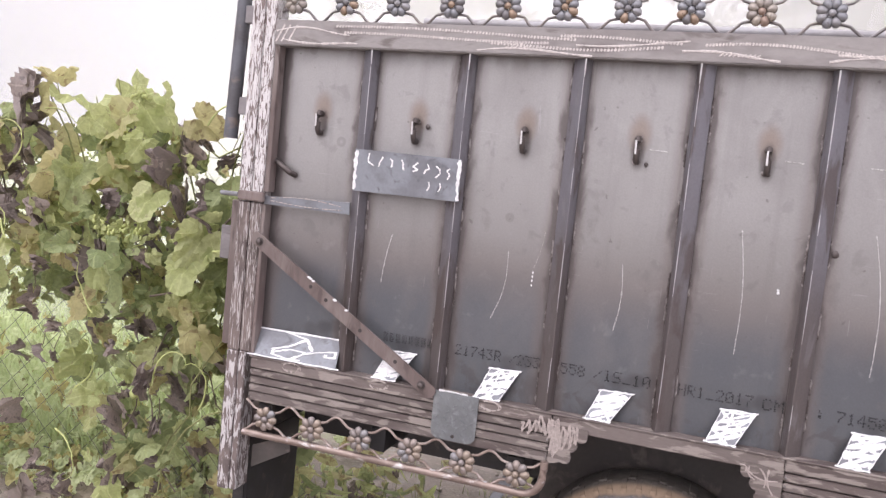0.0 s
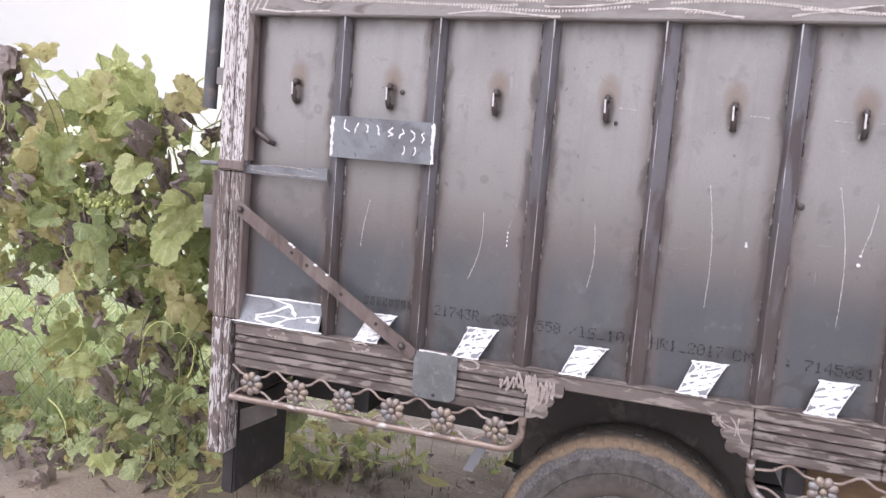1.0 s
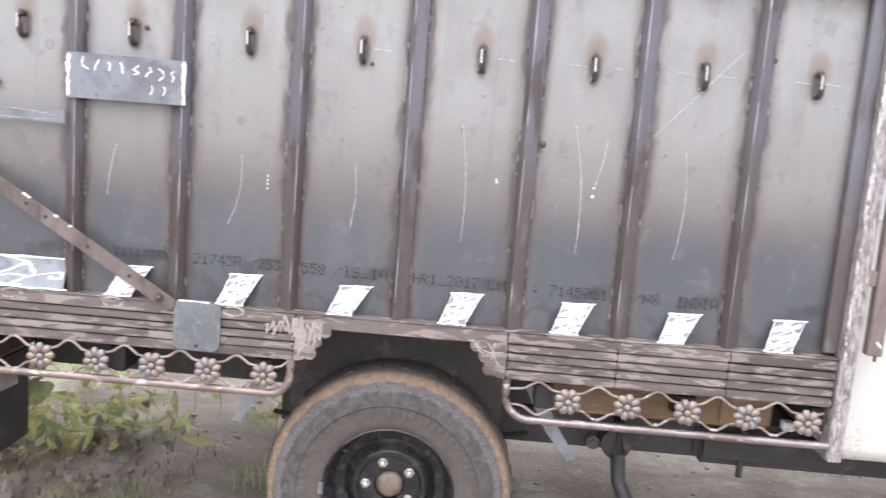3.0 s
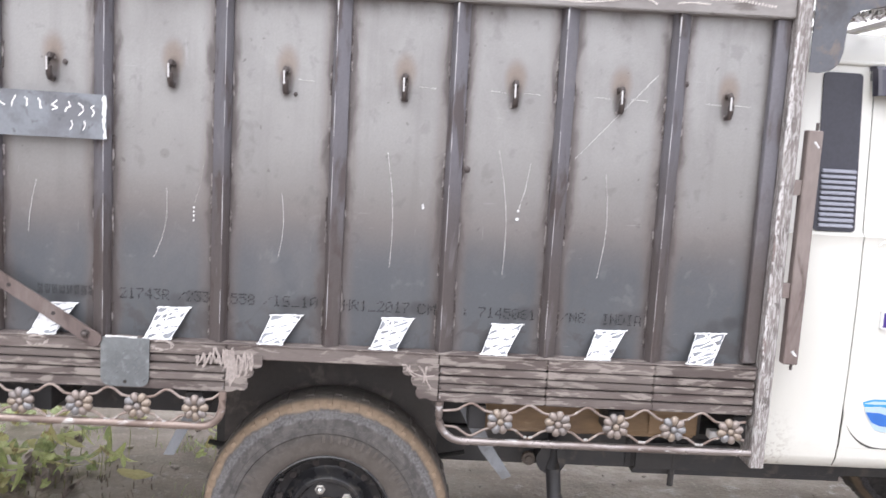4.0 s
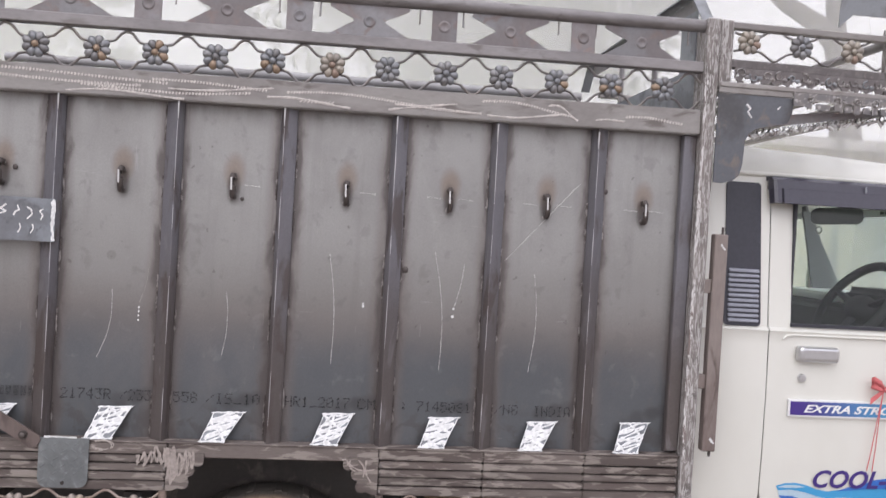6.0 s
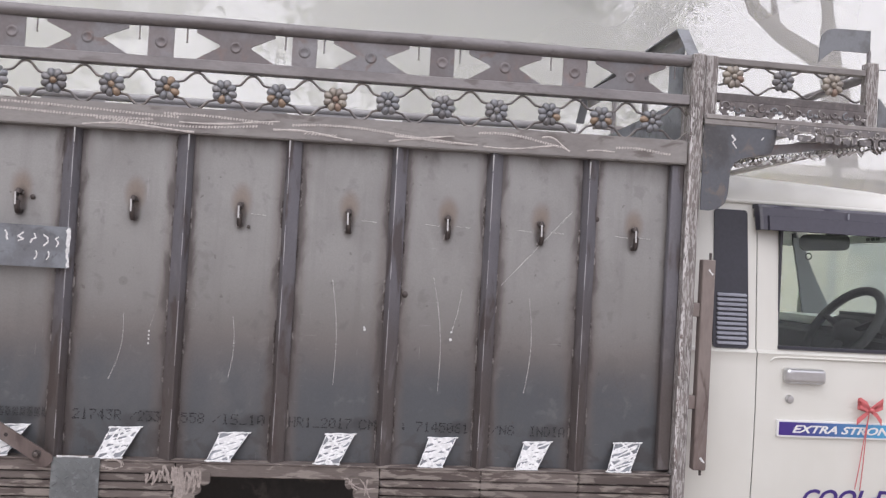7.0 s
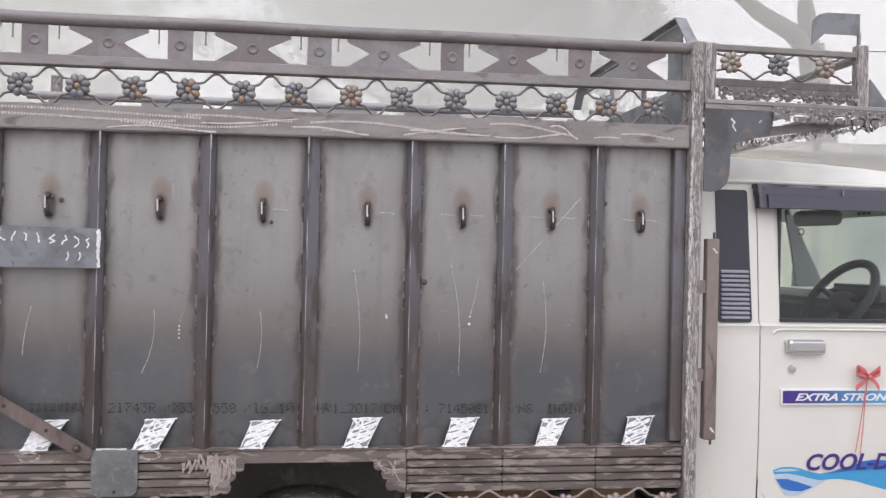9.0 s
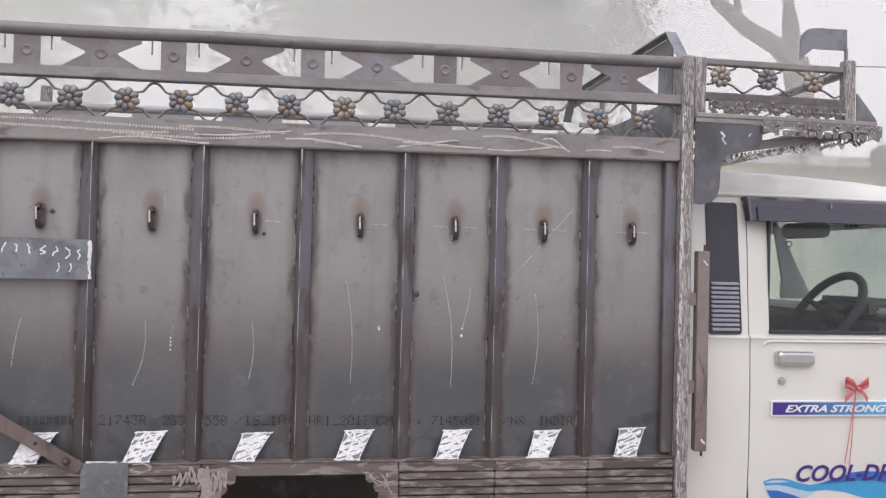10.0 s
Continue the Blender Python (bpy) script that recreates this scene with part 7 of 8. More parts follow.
    bm = lathe(bmesh.new(), [(0.013, -0.001), (0.019, -0.001), (0.019, 0.001), (0.013, 0.001), (0.013, -0.001)], 20)
    part("windscreen_sticker", bm, M_MIRROR, truck, "round sticker on the windscreen", pose(3.955, FAR - 0.175, 1.81, 0, 0, -60), True)


build_cab()


def build_bow():
    """Gift bow tied on the door with two hanging strings."""
    b = thing("ribbon_bow", (3.545, 0.04, 1.20), "shiny red ribbon bow with two hanging strings", "bow")
    def band(pts, w):
        bm = bmesh.new()
        rows = [[bm.verts.new((x, y, z + s * w * k)) for s in (-0.5, 0.5)] for (x, y, z), k in pts]
        for p, q in zip(rows, rows[1:]):
            bm.faces.new((p[0], q[0], q[1], p[1]))
        shell(bm, 0, 0.0008, 0)
        return bm
    cx, cz, y = 3.506, 1.210, 0.030
    for s in (-1, 1):
        for dz in (0.014, 0.0):
            pts = [((cx, y, cz + 0.004), 0.5), ((cx + s * 0.0252, y - 0.010, cz + 0.012 + dz), 0.9), ((cx + s * 0.0532, y - 0.006, cz + 0.026 + dz), 1.1), ((cx + s * 0.0588, y + 0.004, cz + 0.020 + dz), 1.0), ((cx + s * 0.028, y + 0.008, cz + 0.006), 0.7), ((cx, y + 0.004, cz), 0.5)]
            part("loop", band(pts, 0.032), M_RED, b, smooth=True)
        pts = [((cx, y, cz), 0.6), ((cx + s * 0.028, y - 0.004, cz - 0.02), 0.9), ((cx + s * 0.0588, y + 0.004, cz - 0.052), 1.1)]
        part("tail", band(pts, 0.026), M_RED, b, smooth=True)
    bm = bmesh.new()
    ball(bm, (cx, y - 0.008, cz + 0.002), 0.011, 0.008, 0.010, 10, 6)
    part("knot", bm, M_RED, b, smooth=True)
    for p in b.children:
        for v in p.data.vertices:
            v.co.x, v.co.z = cx + (v.co.x - cx) * 0.84, cz + (v.co.z - cz) * 0.84
    for dx, end in ((-0.018, 0.916), (0.002, 0.912)):
        pts = [(cx - 0.004, 0.032, cz - 0.01), (cx + dx * 0.3 - 0.010, 0.038, 1.10), (cx + dx * 0.7 - 0.014, 0.042, 1.0), (cx + dx - 0.017, 0.050, end)]
        part("string", tube(bmesh.new(), pts, 0.0018, 6), M_RED, b, smooth=True)
    bm = boxes((cx - 0.006, cx + 0.006, 0.034, 0.0605, cz - 0.006, cz + 0.006))
    part("tape", bm, M_DECALW, b)


build_bow()


# ---- climbing plants on the fence behind the tail ----
FENCE_Y = 0.78


def build_fence():
    f = thing("chain_link_fence", (-1.8, FENCE_Y, 0), "chain-link wire fence overgrown with withering vines", "fence")
    bm = bmesh.new()
    x0, x1, z0, z1, d = -3.8, -0.16, 0.05, 1.62, 0.15
    def seg(a, b, w=0.0016):
        tube(bm, [(a[0], FENCE_Y, a[1]), (b[0], FENCE_Y + 0.004, b[1])], w, 4)
    n = int((x1 - x0 + (z1 - z0)) / d)
    h = z1 - z0
    for k in range(n + 1):
        for s in (1, -1):
            a = x0 + k * d - (h if s > 0 else 0)
            lo_x, hi_x = (a, a + h) if s > 0 else (a, a - h)
            p, q = Vector((lo_x, z0)), Vector((hi_x, z1))
            if s < 0:
                p, q = Vector((a, z0)), Vector((a - h, z1))
            t0, t1 = 0.0, 1.0
            for lim, sign in ((x0, 1), (x1, -1)):
                fa, fb = (p.x - lim) * sign, (q.x - lim) * sign
                if fa < 0 and fb < 0:
                    t0 = 2
                elif fa < 0:
                    t0 = max(t0, fa / (fa - fb))
                elif fb < 0:
                    t1 = min(t1, fa / (fa - fb))
            if t0 < t1:
                seg(p.lerp(q, t0), p.lerp(q, t1))
    part("wire_netting", bm, M_FENCE, f, "thin diamond wire netting")
    for x in (-3.78, -2.45, -0.62):
        part("fence_post", tube(bmesh.new(), [(x, FENCE_Y + 0.03, -0.05), (x, FENCE_Y + 0.03, 1.70)], 0.022, 10), M_FENCE, f, "thin steel fence post", smooth=True)
    for z in (0.06, 0.85, 1.61):
        part("line_wire", tube(bmesh.new(), [(-3.78, FENCE_Y, z), (-0.18, FENCE_Y, z + 0.01)], 0.0025, 6), M_FENCE, f, smooth=True)


build_fence()


def leaf_mesh(name, seed, material, curl, cup, lobes, crumple=1.0):
    """A palmate gourd leaf: toothed lobes, folded on the midrib, drooping to its tip; 1 long, stalk at the origin, tip along -z."""
    r = random.Random(seed)
    bm = bmesh.new()
    n = 40
    def surf(x, z):
        y = -cup * abs(x) * 0.6 + curl * (z + 0.3) ** 2 + crumple * (0.06 * math.sin(9 * x + seed) + 0.05 * math.sin(11 * z + seed * 2) + 0.035 * math.sin(23 * x - 7 * z))
        return Vector((x, y, z))
    rings = [[], [], []]
    for k in range(n):
        a = math.tau * k / n
        lob = 0.43 + 0.048 * math.cos(lobes * a) + 0.012 * r.uniform(-1, 1)
        lob += 0.24 * max(0.0, math.cos(a)) ** 5                   # long tip
        lob -= 0.27 * max(0.0, -math.cos(a)) ** 16                 # notch at the stalk
        tooth = 0.028 * (1 if k % 2 else -0.6) * r.uniform(0.5, 1.4)
        for ring, f in zip(rings, (0.33, 0.68, 1.0)):
            l = lob * f + (tooth if f == 1.0 else 0)
            ring.append(bm.verts.new(surf(math.sin(a) * l * 1.08, -0.30 - math.cos(a) * l)))
    c = bm.verts.new(surf(0, -0.30))
    for k in range(n):
        j = (k + 1) % n
        bm.faces.new((rings[1][k], rings[2][k], rings[2][j], rings[1][j]))
        bm.faces.new((rings[0][k], rings[1][k], rings[1][j], rings[0][j]))
        if k % 2 == 0:
            bm.faces.new((c, rings[0][k], rings[0][j], rings[0][(k + 2) % n]))
    return mesh_of(name, bm, material, True)


LEAVES = {}
for kind_index, (curl, cup) in enumerate(((0.3, 0.4), (0.2, 0.3), (0.4, 0.5), (1.2, 1.4))):
    LEAVES[kind_index] = [leaf_mesh("gourd_leaf", 10 * kind_index + q, M_VEINED[kind_index], curl * (1.2 - 0.5 * q), cup * (0.7 + 0.5 * q), (5, 5, 3)[q], 2.6 if kind_index == 3 else 1.2) for q in range(3)]


def build_vines():
    r = random.Random(21)
    vines = [thing("gourd_vine", (x, 0.55, 0.0), "yellowing gourd vine with broad lobed leaves, partly withered", "vine", "vines on the fence") for x in (-0.45, -1.2)]
    def vine(x):
        return vines[0] if x > -0.8 else vines[1]
    def gap(x, y, z):
        """Gaps slanted along the camera's line of sight: bare netting low down, some smaller."""
        g = 0.0
        for cx, cz, sx, sz in ((-1.74, 0.36, 0.44, 0.54), (-1.78, -0.10, 0.36, 0.30), (-1.25, 0.62, 0.12, 0.10), (-0.85, 0.16, 0.14, 0.12), (-1.05, 0.42, 0.08, 0.10), (-0.95, 1.36, 0.10, 0.09), (-1.5, 1.32, 0.14, 0.10), (-0.45, 0.95, 0.08, 0.16)):
            ex, ez = cx + 0.95 * (0.78 - y), cz + 0.36 * (0.78 - y)
            g = max(g, math.exp(-(((x - ex) / sx) ** 2 + ((z - 0.06 - ez) / sz) ** 2) ** 3))
        return g
    # stems wandering over the wire
    for k in range(230):
        x, z = r.uniform(-2.1, -0.2), r.uniform(0.0, 1.3)
        y = r.uniform(0.04, 0.75)
        pts, dirx = [], r.choice((-1, 1)) * r.uniform(0.02, 0.08)
        for q in range(r.randint(7, 14)):
            pts.append((x, y, z))
            x += dirx + r.uniform(-0.04, 0.04)
            z += r.uniform(0.02, 0.13) * (1 if z < 1.65 else -0.6)
            y += r.uniform(-0.035, 0.03)
            x, y = min(x, -0.14), min(max(y, 0.12), 0.78)
        if max(gap(*p) for p in pts) > 0.35:
            continue
        part("stem", tube(bmesh.new(), pts, r.uniform(0.0018, 0.0045), 5), M_STEM if r.random() < 0.6 else M_DRYSTEM, vine(x), smooth=True)
    def put_leaf(x, y, z, size, kind, parent, collect=None):
        me = LEAVES[kind][r.randrange(3)]
        face = r.gauss(22, 48)
        m = pose(x, y, z, r.gauss(-12, 36), r.gauss(0, 42), face) @ Matrix.Scale(size, 4)
        if kind == 3:
            m = m @ Matrix.Diagonal((0.62, 1.3, 1.05, 1))
        if collect is None:
            part("leaf", me, None, parent, at=m)
        else:
            collect.append((me, m))
    # near layer: single leaves
    def top(x):
        return 1.64 + 0.16 * noise.noise((x * 3.3, 1.5, 0)) + (0.10 if -0.95 < x < -0.62 else 0)
    chosen = 0
    while chosen < 470:
        x, z = r.uniform(-1.75, -0.12), r.uniform(0.12, 1.0) ** 0.8 * 1.9
        if z > top(x) + 0.06:
            continue
        # thin window low down where the field shows through
        if z < 0.35 and r.random() < 0.5:
            continue
        y = r.uniform(0.02, 0.42) if z < 1.3 or x < -0.3 else r.uniform(0.12, 0.42)
        if x > -0.30:
            y = r.uniform(0.22, 0.5)
        if r.random() < gap(x, y, z) * 0.97:
            continue
        t = r.random()
        dry = 0.17 + 0.06 * (z < 0.5) + (0.12 if z > 1.3 else 0)
        kind = 3 if t < dry else 2 if t < dry + 0.15 else 1 if t < dry + 0.40 else 0
        size = r.choice((r.uniform(0.04, 0.07), r.uniform(0.06, 0.10), r.uniform(0.08, 0.13), r.uniform(0.10, 0.16), r.uniform(0.14, 0.22))) if kind != 3 else r.uniform(0.05, 0.12)
        put_leaf(x, y, z, size * (0.85 if z < 0.5 else 1.0), kind, vine(x))
        chosen += 1
    for x, y, z, size, kind in ((-0.82, 0.24, 1.90, 0.16, 1), (-0.60, 0.2, 1.86, 0.19, 1), (-0.74, 0.2, 1.83, 0.20, 1), (-0.92, 0.2, 1.80, 0.17, 1), (-0.70, 0.16, 1.76, 0.20, 2), (-0.85, 0.14, 1.70, 0.18, 0), (-1.12, 0.2, 1.87, 0.17, 2), (-1.04, 0.2, 1.80, 0.18, 1), (-1.24, 0.2, 1.80, 0.18, 2),
                                (-1.17, 0.14, 1.87, 0.18, 3), (-1.20, 0.16, 1.76, 0.17, 3), (-0.52, 0.24, 1.78, 0.16, 2), (-1.36, 0.2, 1.78, 0.16, 0), (-0.66, 0.15, 1.62, 0.20, 1), (-0.93, 0.1, 1.55, 0.19, 0), (-1.13, 0.12, 1.27, 0.21, 2), (-0.80, 0.12, 1.36, 0.17, 1)):
        put_leaf(x, y, z, size, kind, vine(x))
    for x, z in ((-1.17, 1.88), (-0.82, 1.90), (-0.60, 1.86), (-1.12, 1.87), (-0.92, 1.82)):
        part("stem", tube(bmesh.new(), [(x + 0.06, 0.34, 1.45), (x + 0.03, 0.28, 1.66), (x - 0.01, 0.22, z - 0.08), (x, 0.18, z)], [0.004, 0.0035, 0.003, 0.002], 5), M_STEM, vine(x), smooth=True)
    # dead leaves hanging limp low on the netting
    def hang(x, y, z, size):
        """A limp withered leaf folded along its midrib, straight down from its stalk."""
        m = pose(x, y, z, r.gauss(0, 10), r.gauss(0, 14), r.uniform(-70, 70)) @ Matrix.Scale(size, 4) @ Matrix.Diagonal((0.5, 1.2, 1.15, 1))
        part("leaf", LEAVES[3][r.randrange(3)], None, vine(x), at=m)
        tip = Vector((x, y, z))
        part("leaf_stalk", tube(bmesh.new(), [tip + Vector((r.uniform(-0.03, 0.03), 0.02, r.uniform(0.04, 0.08))), tip + Vector((0.004, 0.004, 0.02)), tip - Vector((0, 0, 0.15 * size))], 0.0016, 4), M_DRYSTEM, vine(x))
    for k in range(34):
        x, z = r.uniform(-1.25, -0.2), r.uniform(0.2, 1.7)
        y = r.uniform(0.06, 0.3) if x < -0.3 else r.uniform(0.25, 0.45)
        if gap(x, y, z) < 0.5:
            hang(x, y, z, r.uniform(0.07, 0.15))
    for x, z, size in ((-1.10, 0.35, 0.11), (-1.00, 0.28, 0.10), (-0.90, 0.29, 0.09), (-1.19, 0.56, 0.10), (-1.14, 1.03, 0.12), (-1.08, 0.80, 0.06), (-1.02, 0.79, 0.05)):
        hang(x, 0.14, z, size)
    # bud clusters among the young leaves
    for x, z in ((-0.67, 1.337), (-0.71, 1.30), (-0.60, 1.32), (-0.76, 1.33), (-0.62, 1.83)):
        bm = bmesh.new()
        for q in range(16):
            ball(bm, (x + r.gauss(0, 0.016), 0.07 + r.gauss(0, 0.012), z + r.gauss(0, 0.014)), 0.006, 0.006, r.uniform(0.006, 0.011), 7, 5)
        part("flower_bud", bm, M_SHOOT, vine(x), "pale lime flower buds", smooth=True)["kind"] = "stuff"
        for q in range(5):
            m = pose(x + r.gauss(0, 0.02), 0.08, z + r.gauss(0, 0.015), r.gauss(20, 40), r.uniform(-150, 150), r.gauss(0, 50)) @ Matrix.Scale(r.uniform(0.035, 0.07), 4)
            part("leaf", LEAVES[1][r.randrange(3)], None, vine(x), at=m)
    # young pale shoots and tendrils in front, curling at the tip
    for k in range(20):
        x, z, y = r.uniform(-1.4, -0.25), r.uniform(0.5, 1.75), r.uniform(0.0, 0.2)
        a, pts = r.uniform(-0.6, 2.6), []
        turn = r.choice((-1, 1)) * r.uniform(0.1, 0.35)
        for q in range(12):
            pts.append((min(x, -0.16), y, z))
            x, z, y = x + 0.024 * math.cos(a), z + 0.024 * math.sin(a), y + r.uniform(-0.006, 0.006)
            a += turn * (0.3 + q * 0.14)
        part("tendril", tube(bmesh.new(), pts, [0.004 - 0.00025 * q for q in range(12)], 5), M_SHOOT, vine(x), "pale green curling shoot", smooth=True)
    bm = bmesh.new()
    ball(bm, (-0.66, 0.20, 0.66), 0.021, 0.021, 0.022, 14, 10)
    part("gourd", bm, M_SHOOT, vines[0], "small round yellow-green gourd", smooth=True)
    # further layers, joined
    items = []
    for k in range(1900):
        x = r.uniform(-3.4, -0.12)
        z = r.uniform(0.05, 1.0) ** 0.85 * 1.8 if k < 1900 else r.uniform(0.95, 1.68)
        if z > top(x) - 0.05:
            continue
        if z < 0.5 and r.random() < 0.6:
            continue
        if z > 0.95 and noise.noise((x * 7, z * 7, 3)) > 0.04:
            continue
        y = r.uniform(0.35, 0.95)
        if x > -0.25:
            y = r.uniform(0.55, 0.95)
        if r.random() < gap(x, y, z):
            continue
        t = r.random()
        kind = 3 if t < 0.24 else 2 if t < 0.38 else 1 if t < 0.66 else 0
        put_leaf(x, y, z, r.choice((r.uniform(0.03, 0.06), r.uniform(0.04, 0.08), r.uniform(0.07, 0.14))), kind, None, items)
    for kind in range(4):
        verts, faces = [], []
        for me, m in items:
            if me.materials[0] != M_VEINED[kind]:
                continue
            off = len(verts)
            verts += [m @ q.co for q in me.vertices]
            faces += [[i + off for i in p.vertices] for p in me.polygons]
        me = bpy.data.meshes.new("leaf_mass")
        me.from_pydata([tuple(q) for q in verts], [], faces)
        me.materials.append(M_LEAF[kind])
        ob = part("leaf_mass", me, None, vines[1])
        ob["kind"] = "stuff"


build_vines()


def long_leaf(name, seed, material):
    """A lance-shaped leaf, 1 long, arching over; stalk at the origin, tip along -z."""
    r = random.Random(seed)
    bm = bmesh.new()
    rows = []
    for k in range(8):
        f = k / 7
        w = 0.15 * math.sin(math.pi * min(1.0, f * 0.94 + 0.05)) ** 0.8 * (1 + 0.1 * r.uniform(-1, 1))
        y = 0.35 * f * f + 0.02 * math.sin(7 * f + seed)
        rows.append([bm.verts.new((-w, y - 0.35 * w, -f)), bm.verts.new((0.02 * math.sin(4 * f + seed), y, -f)), bm.verts.new((w, y - 0.35 * w, -f))])
    for a, b in zip(rows, rows[1:]):
        for q in range(2):
            bm.faces.new((a[q], a[q + 1], b[q + 1], b[q]))
    return mesh_of(name, bm, material, True)


LONG = [long_leaf("long_leaf", q, M_VEINED[q % 3]) for q in range(6)]


def build_weeds():
    r = random.Random(5)
    for k, (cx, cy, sp, n) in enumerate(((-0.30, 0.98, 0.30, 66), (0.06, 1.25, 0.26, 40), (0.74, 1.45, 0.10, 16), (-0.5, 0.42, 0.25, 14))):
        w = thing("weed", (cx, cy, 0), "low green and yellow broad-leaved weed on the dirt", "weed", "weeds on the dirt")
        for q in range(n):
            x, y = cx + r.gauss(0, sp * 0.6), cy + r.gauss(0, sp * 0.5)
            if -0.1 < x < 0.02 and y < 0.45:
                continue
            z = r.uniform(0.04, 0.16)
            kind = r.choice((0, 1, 1, 2, 2, 3))
            s = r.uniform(0.03, 0.065)
            if r.random() < 0.6:
                s, z = r.uniform(0.08, 0.19), r.uniform(0.05, 0.22)
                part("leaf", LONG[r.randrange(6)], None, w, at=pose(x, y, z, r.gauss(35, 30), r.gauss(0, 40), r.uniform(-120, 120)) @ Matrix.Scale(s, 4))
                if q % 2 == 0:
                    part("stem", tube(bmesh.new(), [(x, y, -0.01), (x + 0.01, y, z * 0.6), (x, y, z)], 0.002, 4), M_STEM, w)
                continue
            part("leaf", LEAVES[kind][r.randrange(3)], None, w, at=pose(x, y, z, r.gauss(-50, 25), r.gauss(0, 25), r.uniform(-70, 70)) @ Matrix.Scale(s, 4))
            if q % 2 == 0:
                part("stem", tube(bmesh.new(), [(x, y, -0.01), (x + 0.01, y, z * 0.6), (x, y, z)], 0.002, 4), M_STEM, w)
    spots = [(q[0], q[1]) for q in ((0.72, 0.9), (1.0, 1.35), (0.3, 0.6), (0.55, 1.6), (2.3, 1.9), (-0.1, 1.7), (0.05, 0.5))]
    blade_patch("grass_tufts", 520, lambda q: tuple(c + q.gauss(0, 0.07) for c in q.choice(spots)), 0.035, "thin short grass on the dirt beside the truck", 4, M_LEAF[0], 1.4)
    blade_patch("field_grass", 14000, lambda q: (q.uniform(-8.0, -0.9), 0.85 + 5.6 * q.random() ** 1.6), 0.22, "tall green field grass beyond the fence, paled as by haze", 6, M_GRASS, 0.7)
    # low broad-leaved growth along the foot of the fence and in the field
    items = []
    for k in range(900):
        x, y = r.uniform(-3.6, -0.12), r.uniform(0.95, 2.6)
        if k < 420:                                    # thicker along the foot of the netting
            x, y = r.uniform(-2.2, -0.7), r.uniform(0.45, 1.1)
        if k > 840:                                   # fallen dry leaves on the soil
            x, y = r.uniform(-1.7, 0.5), r.uniform(-0.2, 1.3)
        z = r.uniform(0.01, 0.16) if y < 0.9 else r.uniform(0.02, 0.30)
        if k > 840:
            z = r.uniform(0.005, 0.03)
        t = r.random()
        kind = (3 if t < 0.10 else 0 if t < 0.32 else 1 if t < 0.80 else 2) if y < 0.9 else (0 if t < 0.14 else 1 if t < 0.88 else 2)
        if k < 420:
            kind = 1 if t < 0.8 else 2
        if k > 840:
            kind = 3
        items.append((LEAVES[kind][r.randrange(3)], pose(x, y, z, r.gauss(-80 if k > 840 else -45, 12 if k > 840 else 30), r.gauss(0, 30), r.uniform(-80, 80)) @ Matrix.Scale(r.uniform(0.035, 0.12) if y > 0.3 else r.uniform(0.03, 0.08), 4)))
    for kind in range(4):
        verts, faces = [], []
        for me, m in items:
            if me.materials[0] == M_VEINED[kind]:
                off = len(verts)
                verts += [tuple(m @ q.co) for q in me.vertices]
                faces += [[i + off for i in p.vertices] for p in me.polygons]
        me = bpy.data.meshes.new("ground_cover")
        me.from_pydata(verts, [], faces)
        me.materials.append((M_LEAF[0], M_GRASS, M_LEAF[2], M_LEAF[3])[kind])
        tagged(part("ground_cover", me, None, None), ("low green", "low lime green", "low yellowing", "low withered brown")[kind] + " broad-leaved growth by the fence", "weeds", kind="stuff")
    blade_patch("dry_litter", 800, lambda q: (q.uniform(-1.6, 0.5), q.uniform(-0.25, 1.3)), 0.05, "dry grass litter under the fence", 8, M_DRYSTEM, 1.6)


build_weeds()


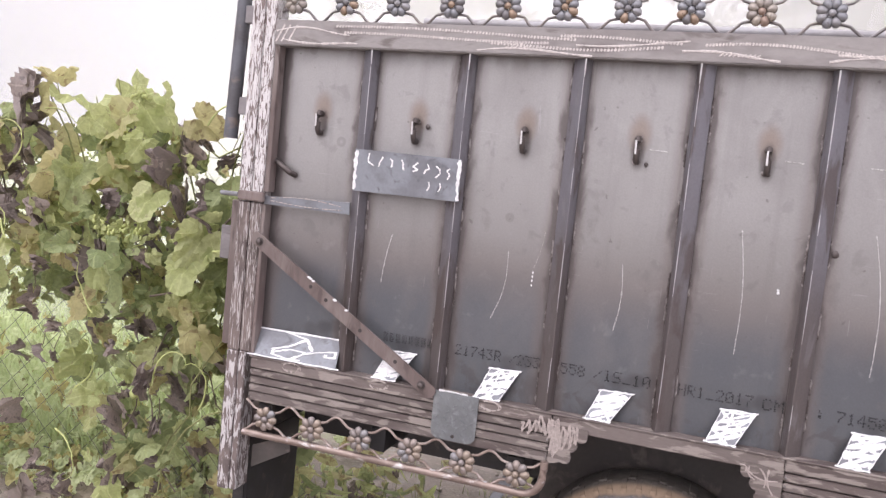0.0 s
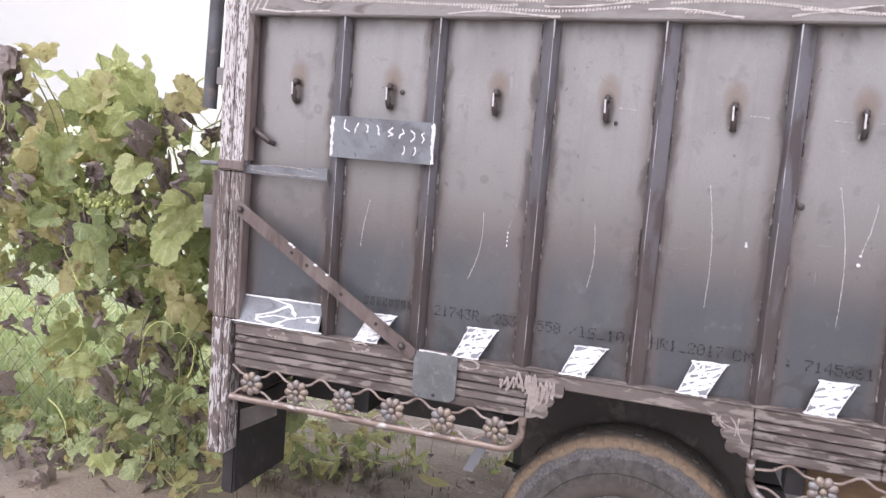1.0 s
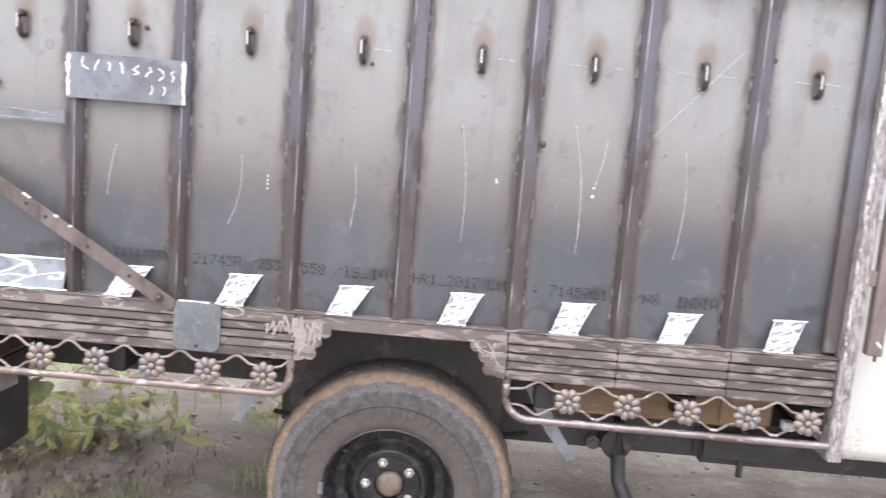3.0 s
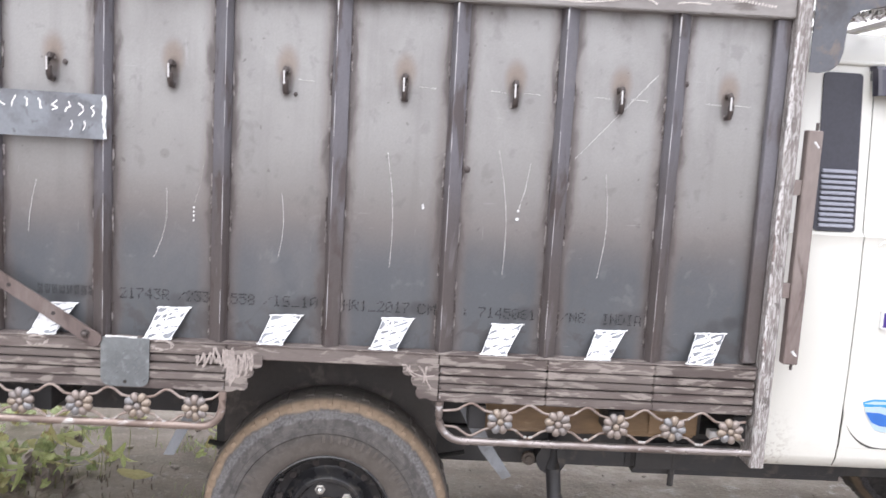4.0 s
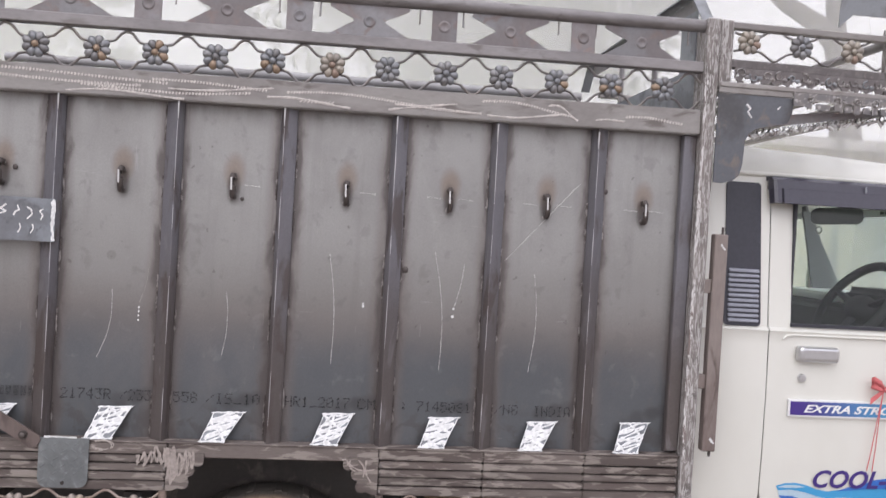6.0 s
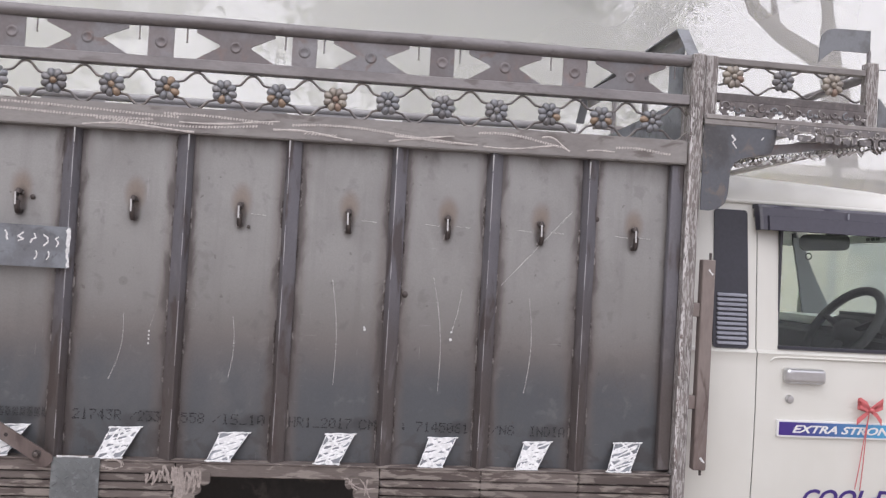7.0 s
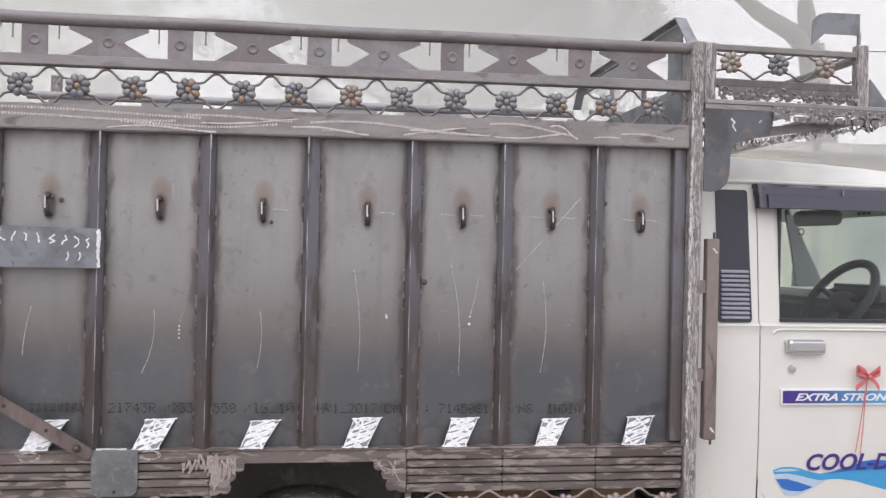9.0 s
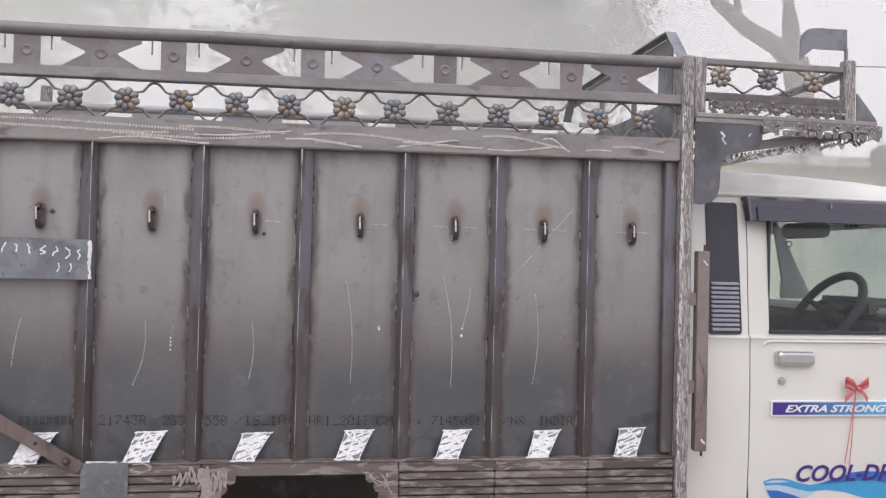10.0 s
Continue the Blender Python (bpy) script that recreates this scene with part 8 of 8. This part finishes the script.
# ---- distance in the fog ----
def build_tree(name, base, height, spread, seed, label, leafy=True, fork=0.45, clumps=150, reach=9.0):
    r = random.Random(seed)
    t = thing(name, base, label, "tree")
    bx, by, _ = base
    bm = bmesh.new()
    tips = []
    def limb(p, d, length, rad, depth):
        pts, rs = [p.copy()], [rad]
        n = 6
        for k in range(n):
            d = (d + Vector((r.uniform(-.16, .16), r.uniform(-.16, .16), r.uniform(-.06, .12)))).normalized()
            p = p + d * length / n
            pts.append(p.copy())
            rs.append(rad * (1 - 0.5 * (k + 1) / n))
        tube(bm, pts, rs, 8 if depth < 2 else 5)
        tips.append((p.copy(), depth))
        if depth < 3:
            for q in range(r.randint(2, 3)):
                a = r.uniform(0, math.tau)
                nd = (d * 0.7 + Vector((math.cos(a), math.sin(a), r.uniform(0.1, 0.7))) * 0.75).normalized()
                limb(pts[r.randint(3, n)], nd, length * r.uniform(0.55, 0.8), rs[-1] * r.uniform(0.65, 0.95), depth + 1)
    limb(Vector((bx, by, -0.1)), Vector((0, 0, 1)), height * fork, height * 0.032, 0)
    part("trunk", bm, M_BARK, t, "grey bark trunk and limbs", smooth=True)
    if leafy:
        verts, faces = [], []
        for k in range(clumps):
            tip = r.choice(tips)[0]
            c = tip + Vector((r.gauss(0, spread * .26), r.gauss(0, spread * .26), r.gauss(0, height * .09)))
            cr = r.uniform(0.25, 0.6) * spread * 0.28
            if abs(c.x - bx) > reach - cr * 0.6:
                continue
            for q in range(300):
                inner = q < 60
                o = Vector((r.gauss(0, 1), r.gauss(0, 1), r.gauss(0, 0.8))) * cr * (0.34 if inner else 0.55)
                p = c + o
                s = r.uniform(0.14, 0.26) if inner else r.uniform(0.045, 0.085)
                a, b = Vector((r.gauss(0, 1), r.gauss(0, 1), r.gauss(0, 1))).normalized(), Vector((r.gauss(0, 1), r.gauss(0, 1), r.gauss(0, 1))).normalized()
                i = len(verts)
                verts += [p - a * s, p + b * s * 0.45, p + a * s, p - b * s * 0.45]
                faces.append((i, i + 1, i + 2, i + 3))
        me = bpy.data.meshes.new("crown")
        me.from_pydata([tuple(q) for q in verts], [], faces)
        me.materials.append(M_FARLEAF)
        part("crown", me, None, t, "dense hazy crown of small leaves")["kind"] = "stuff"


def build_distance():
    build_tree("tree", (4.4, 22.0, 0), 14.2, 9.0, 4, "broad leafy tree dim in the fog", clumps=480, reach=7.9)
    build_tree("tree", (-8.2, 24.0, 0), 14.5, 6.0, 9, "tall tree almost lost in the fog", clumps=160)
    # bare forked trunk nearer by
    t = thing("bare_tree", (12.0, 13.0, 0), "bare forked tree trunk grey in the fog", "tree")
    bm = bmesh.new()
    tube(bm, [(11.9, 13, -0.1), (11.75, 13, 2.6), (11.45, 13, 4.9), (11.25, 13, 6.1)], [0.46, 0.36, 0.28, 0.26], 14)
    tube(bm, [(11.25, 13, 6.0), (11.12, 13, 6.9), (11.05, 13, 7.6), (11.2, 13, 9.6)], [0.20, 0.165, 0.15, 0.09], 12)
    tube(bm, [(11.2, 13, 6.0), (10.85, 13, 6.35), (10.1, 13, 6.72), (9.5, 13, 7.2), (9.1, 13.1, 8.2)], [0.21, 0.19, 0.16, 0.14, 0.07], 12)
    tube(bm, [(10.0, 13, 6.8), (9.9, 13, 7.4), (9.75, 13, 8.3)], [0.09, 0.06, 0.03], 10)
    part("trunk", bm, M_BARK, t, smooth=True)
    # low house with a post before it
    h = thing("house", (11.5, 10.5, 0), "cream walled low house dim in the fog", "house")
    part("wall", boxes((8.6, 15.0, 10.4, 14.0, -0.1, 3.5)), M_WALL, h, "cream plastered wall")
    part("roof", prism(bmesh.new(), [(8.4, 3.5), (15.3, 3.5), (15.3, 3.72), (8.4, 3.66)], 10.1, 14.3), M_ROOF, h, "flat tin roof")
    p = thing("pole", (9.5, 9.9, 0), "thin grey upright pole", "pole")
    part("shaft", tube(bmesh.new(), [(9.5, 9.9, -0.1), (9.5, 9.9, 3.9)], 0.06, 10), M_BARK, p, smooth=True)
    build_tree("bush_tree", (11.0, 8.2, 0), 4.6, 2.4, 15, "dark bushy tree grey in the fog", fork=0.3, clumps=120)
    # upright see-through sheets, one behind another, in place of haze in the air
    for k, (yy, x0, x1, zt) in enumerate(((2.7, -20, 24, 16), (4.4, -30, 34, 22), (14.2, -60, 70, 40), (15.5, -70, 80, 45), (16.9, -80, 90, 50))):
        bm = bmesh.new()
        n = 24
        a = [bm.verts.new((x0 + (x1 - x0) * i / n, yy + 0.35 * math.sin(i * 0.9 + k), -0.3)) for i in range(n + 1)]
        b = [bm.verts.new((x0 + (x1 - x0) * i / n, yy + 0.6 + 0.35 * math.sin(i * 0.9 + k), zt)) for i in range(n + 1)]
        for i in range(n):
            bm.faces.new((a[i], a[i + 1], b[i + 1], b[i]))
        m = part("fog_bank", bm, M_HAZE, None, smooth=True)
        tagged(m, "flat see-through white sheet standing in for fog haze", "fog", kind="structure")


build_distance()
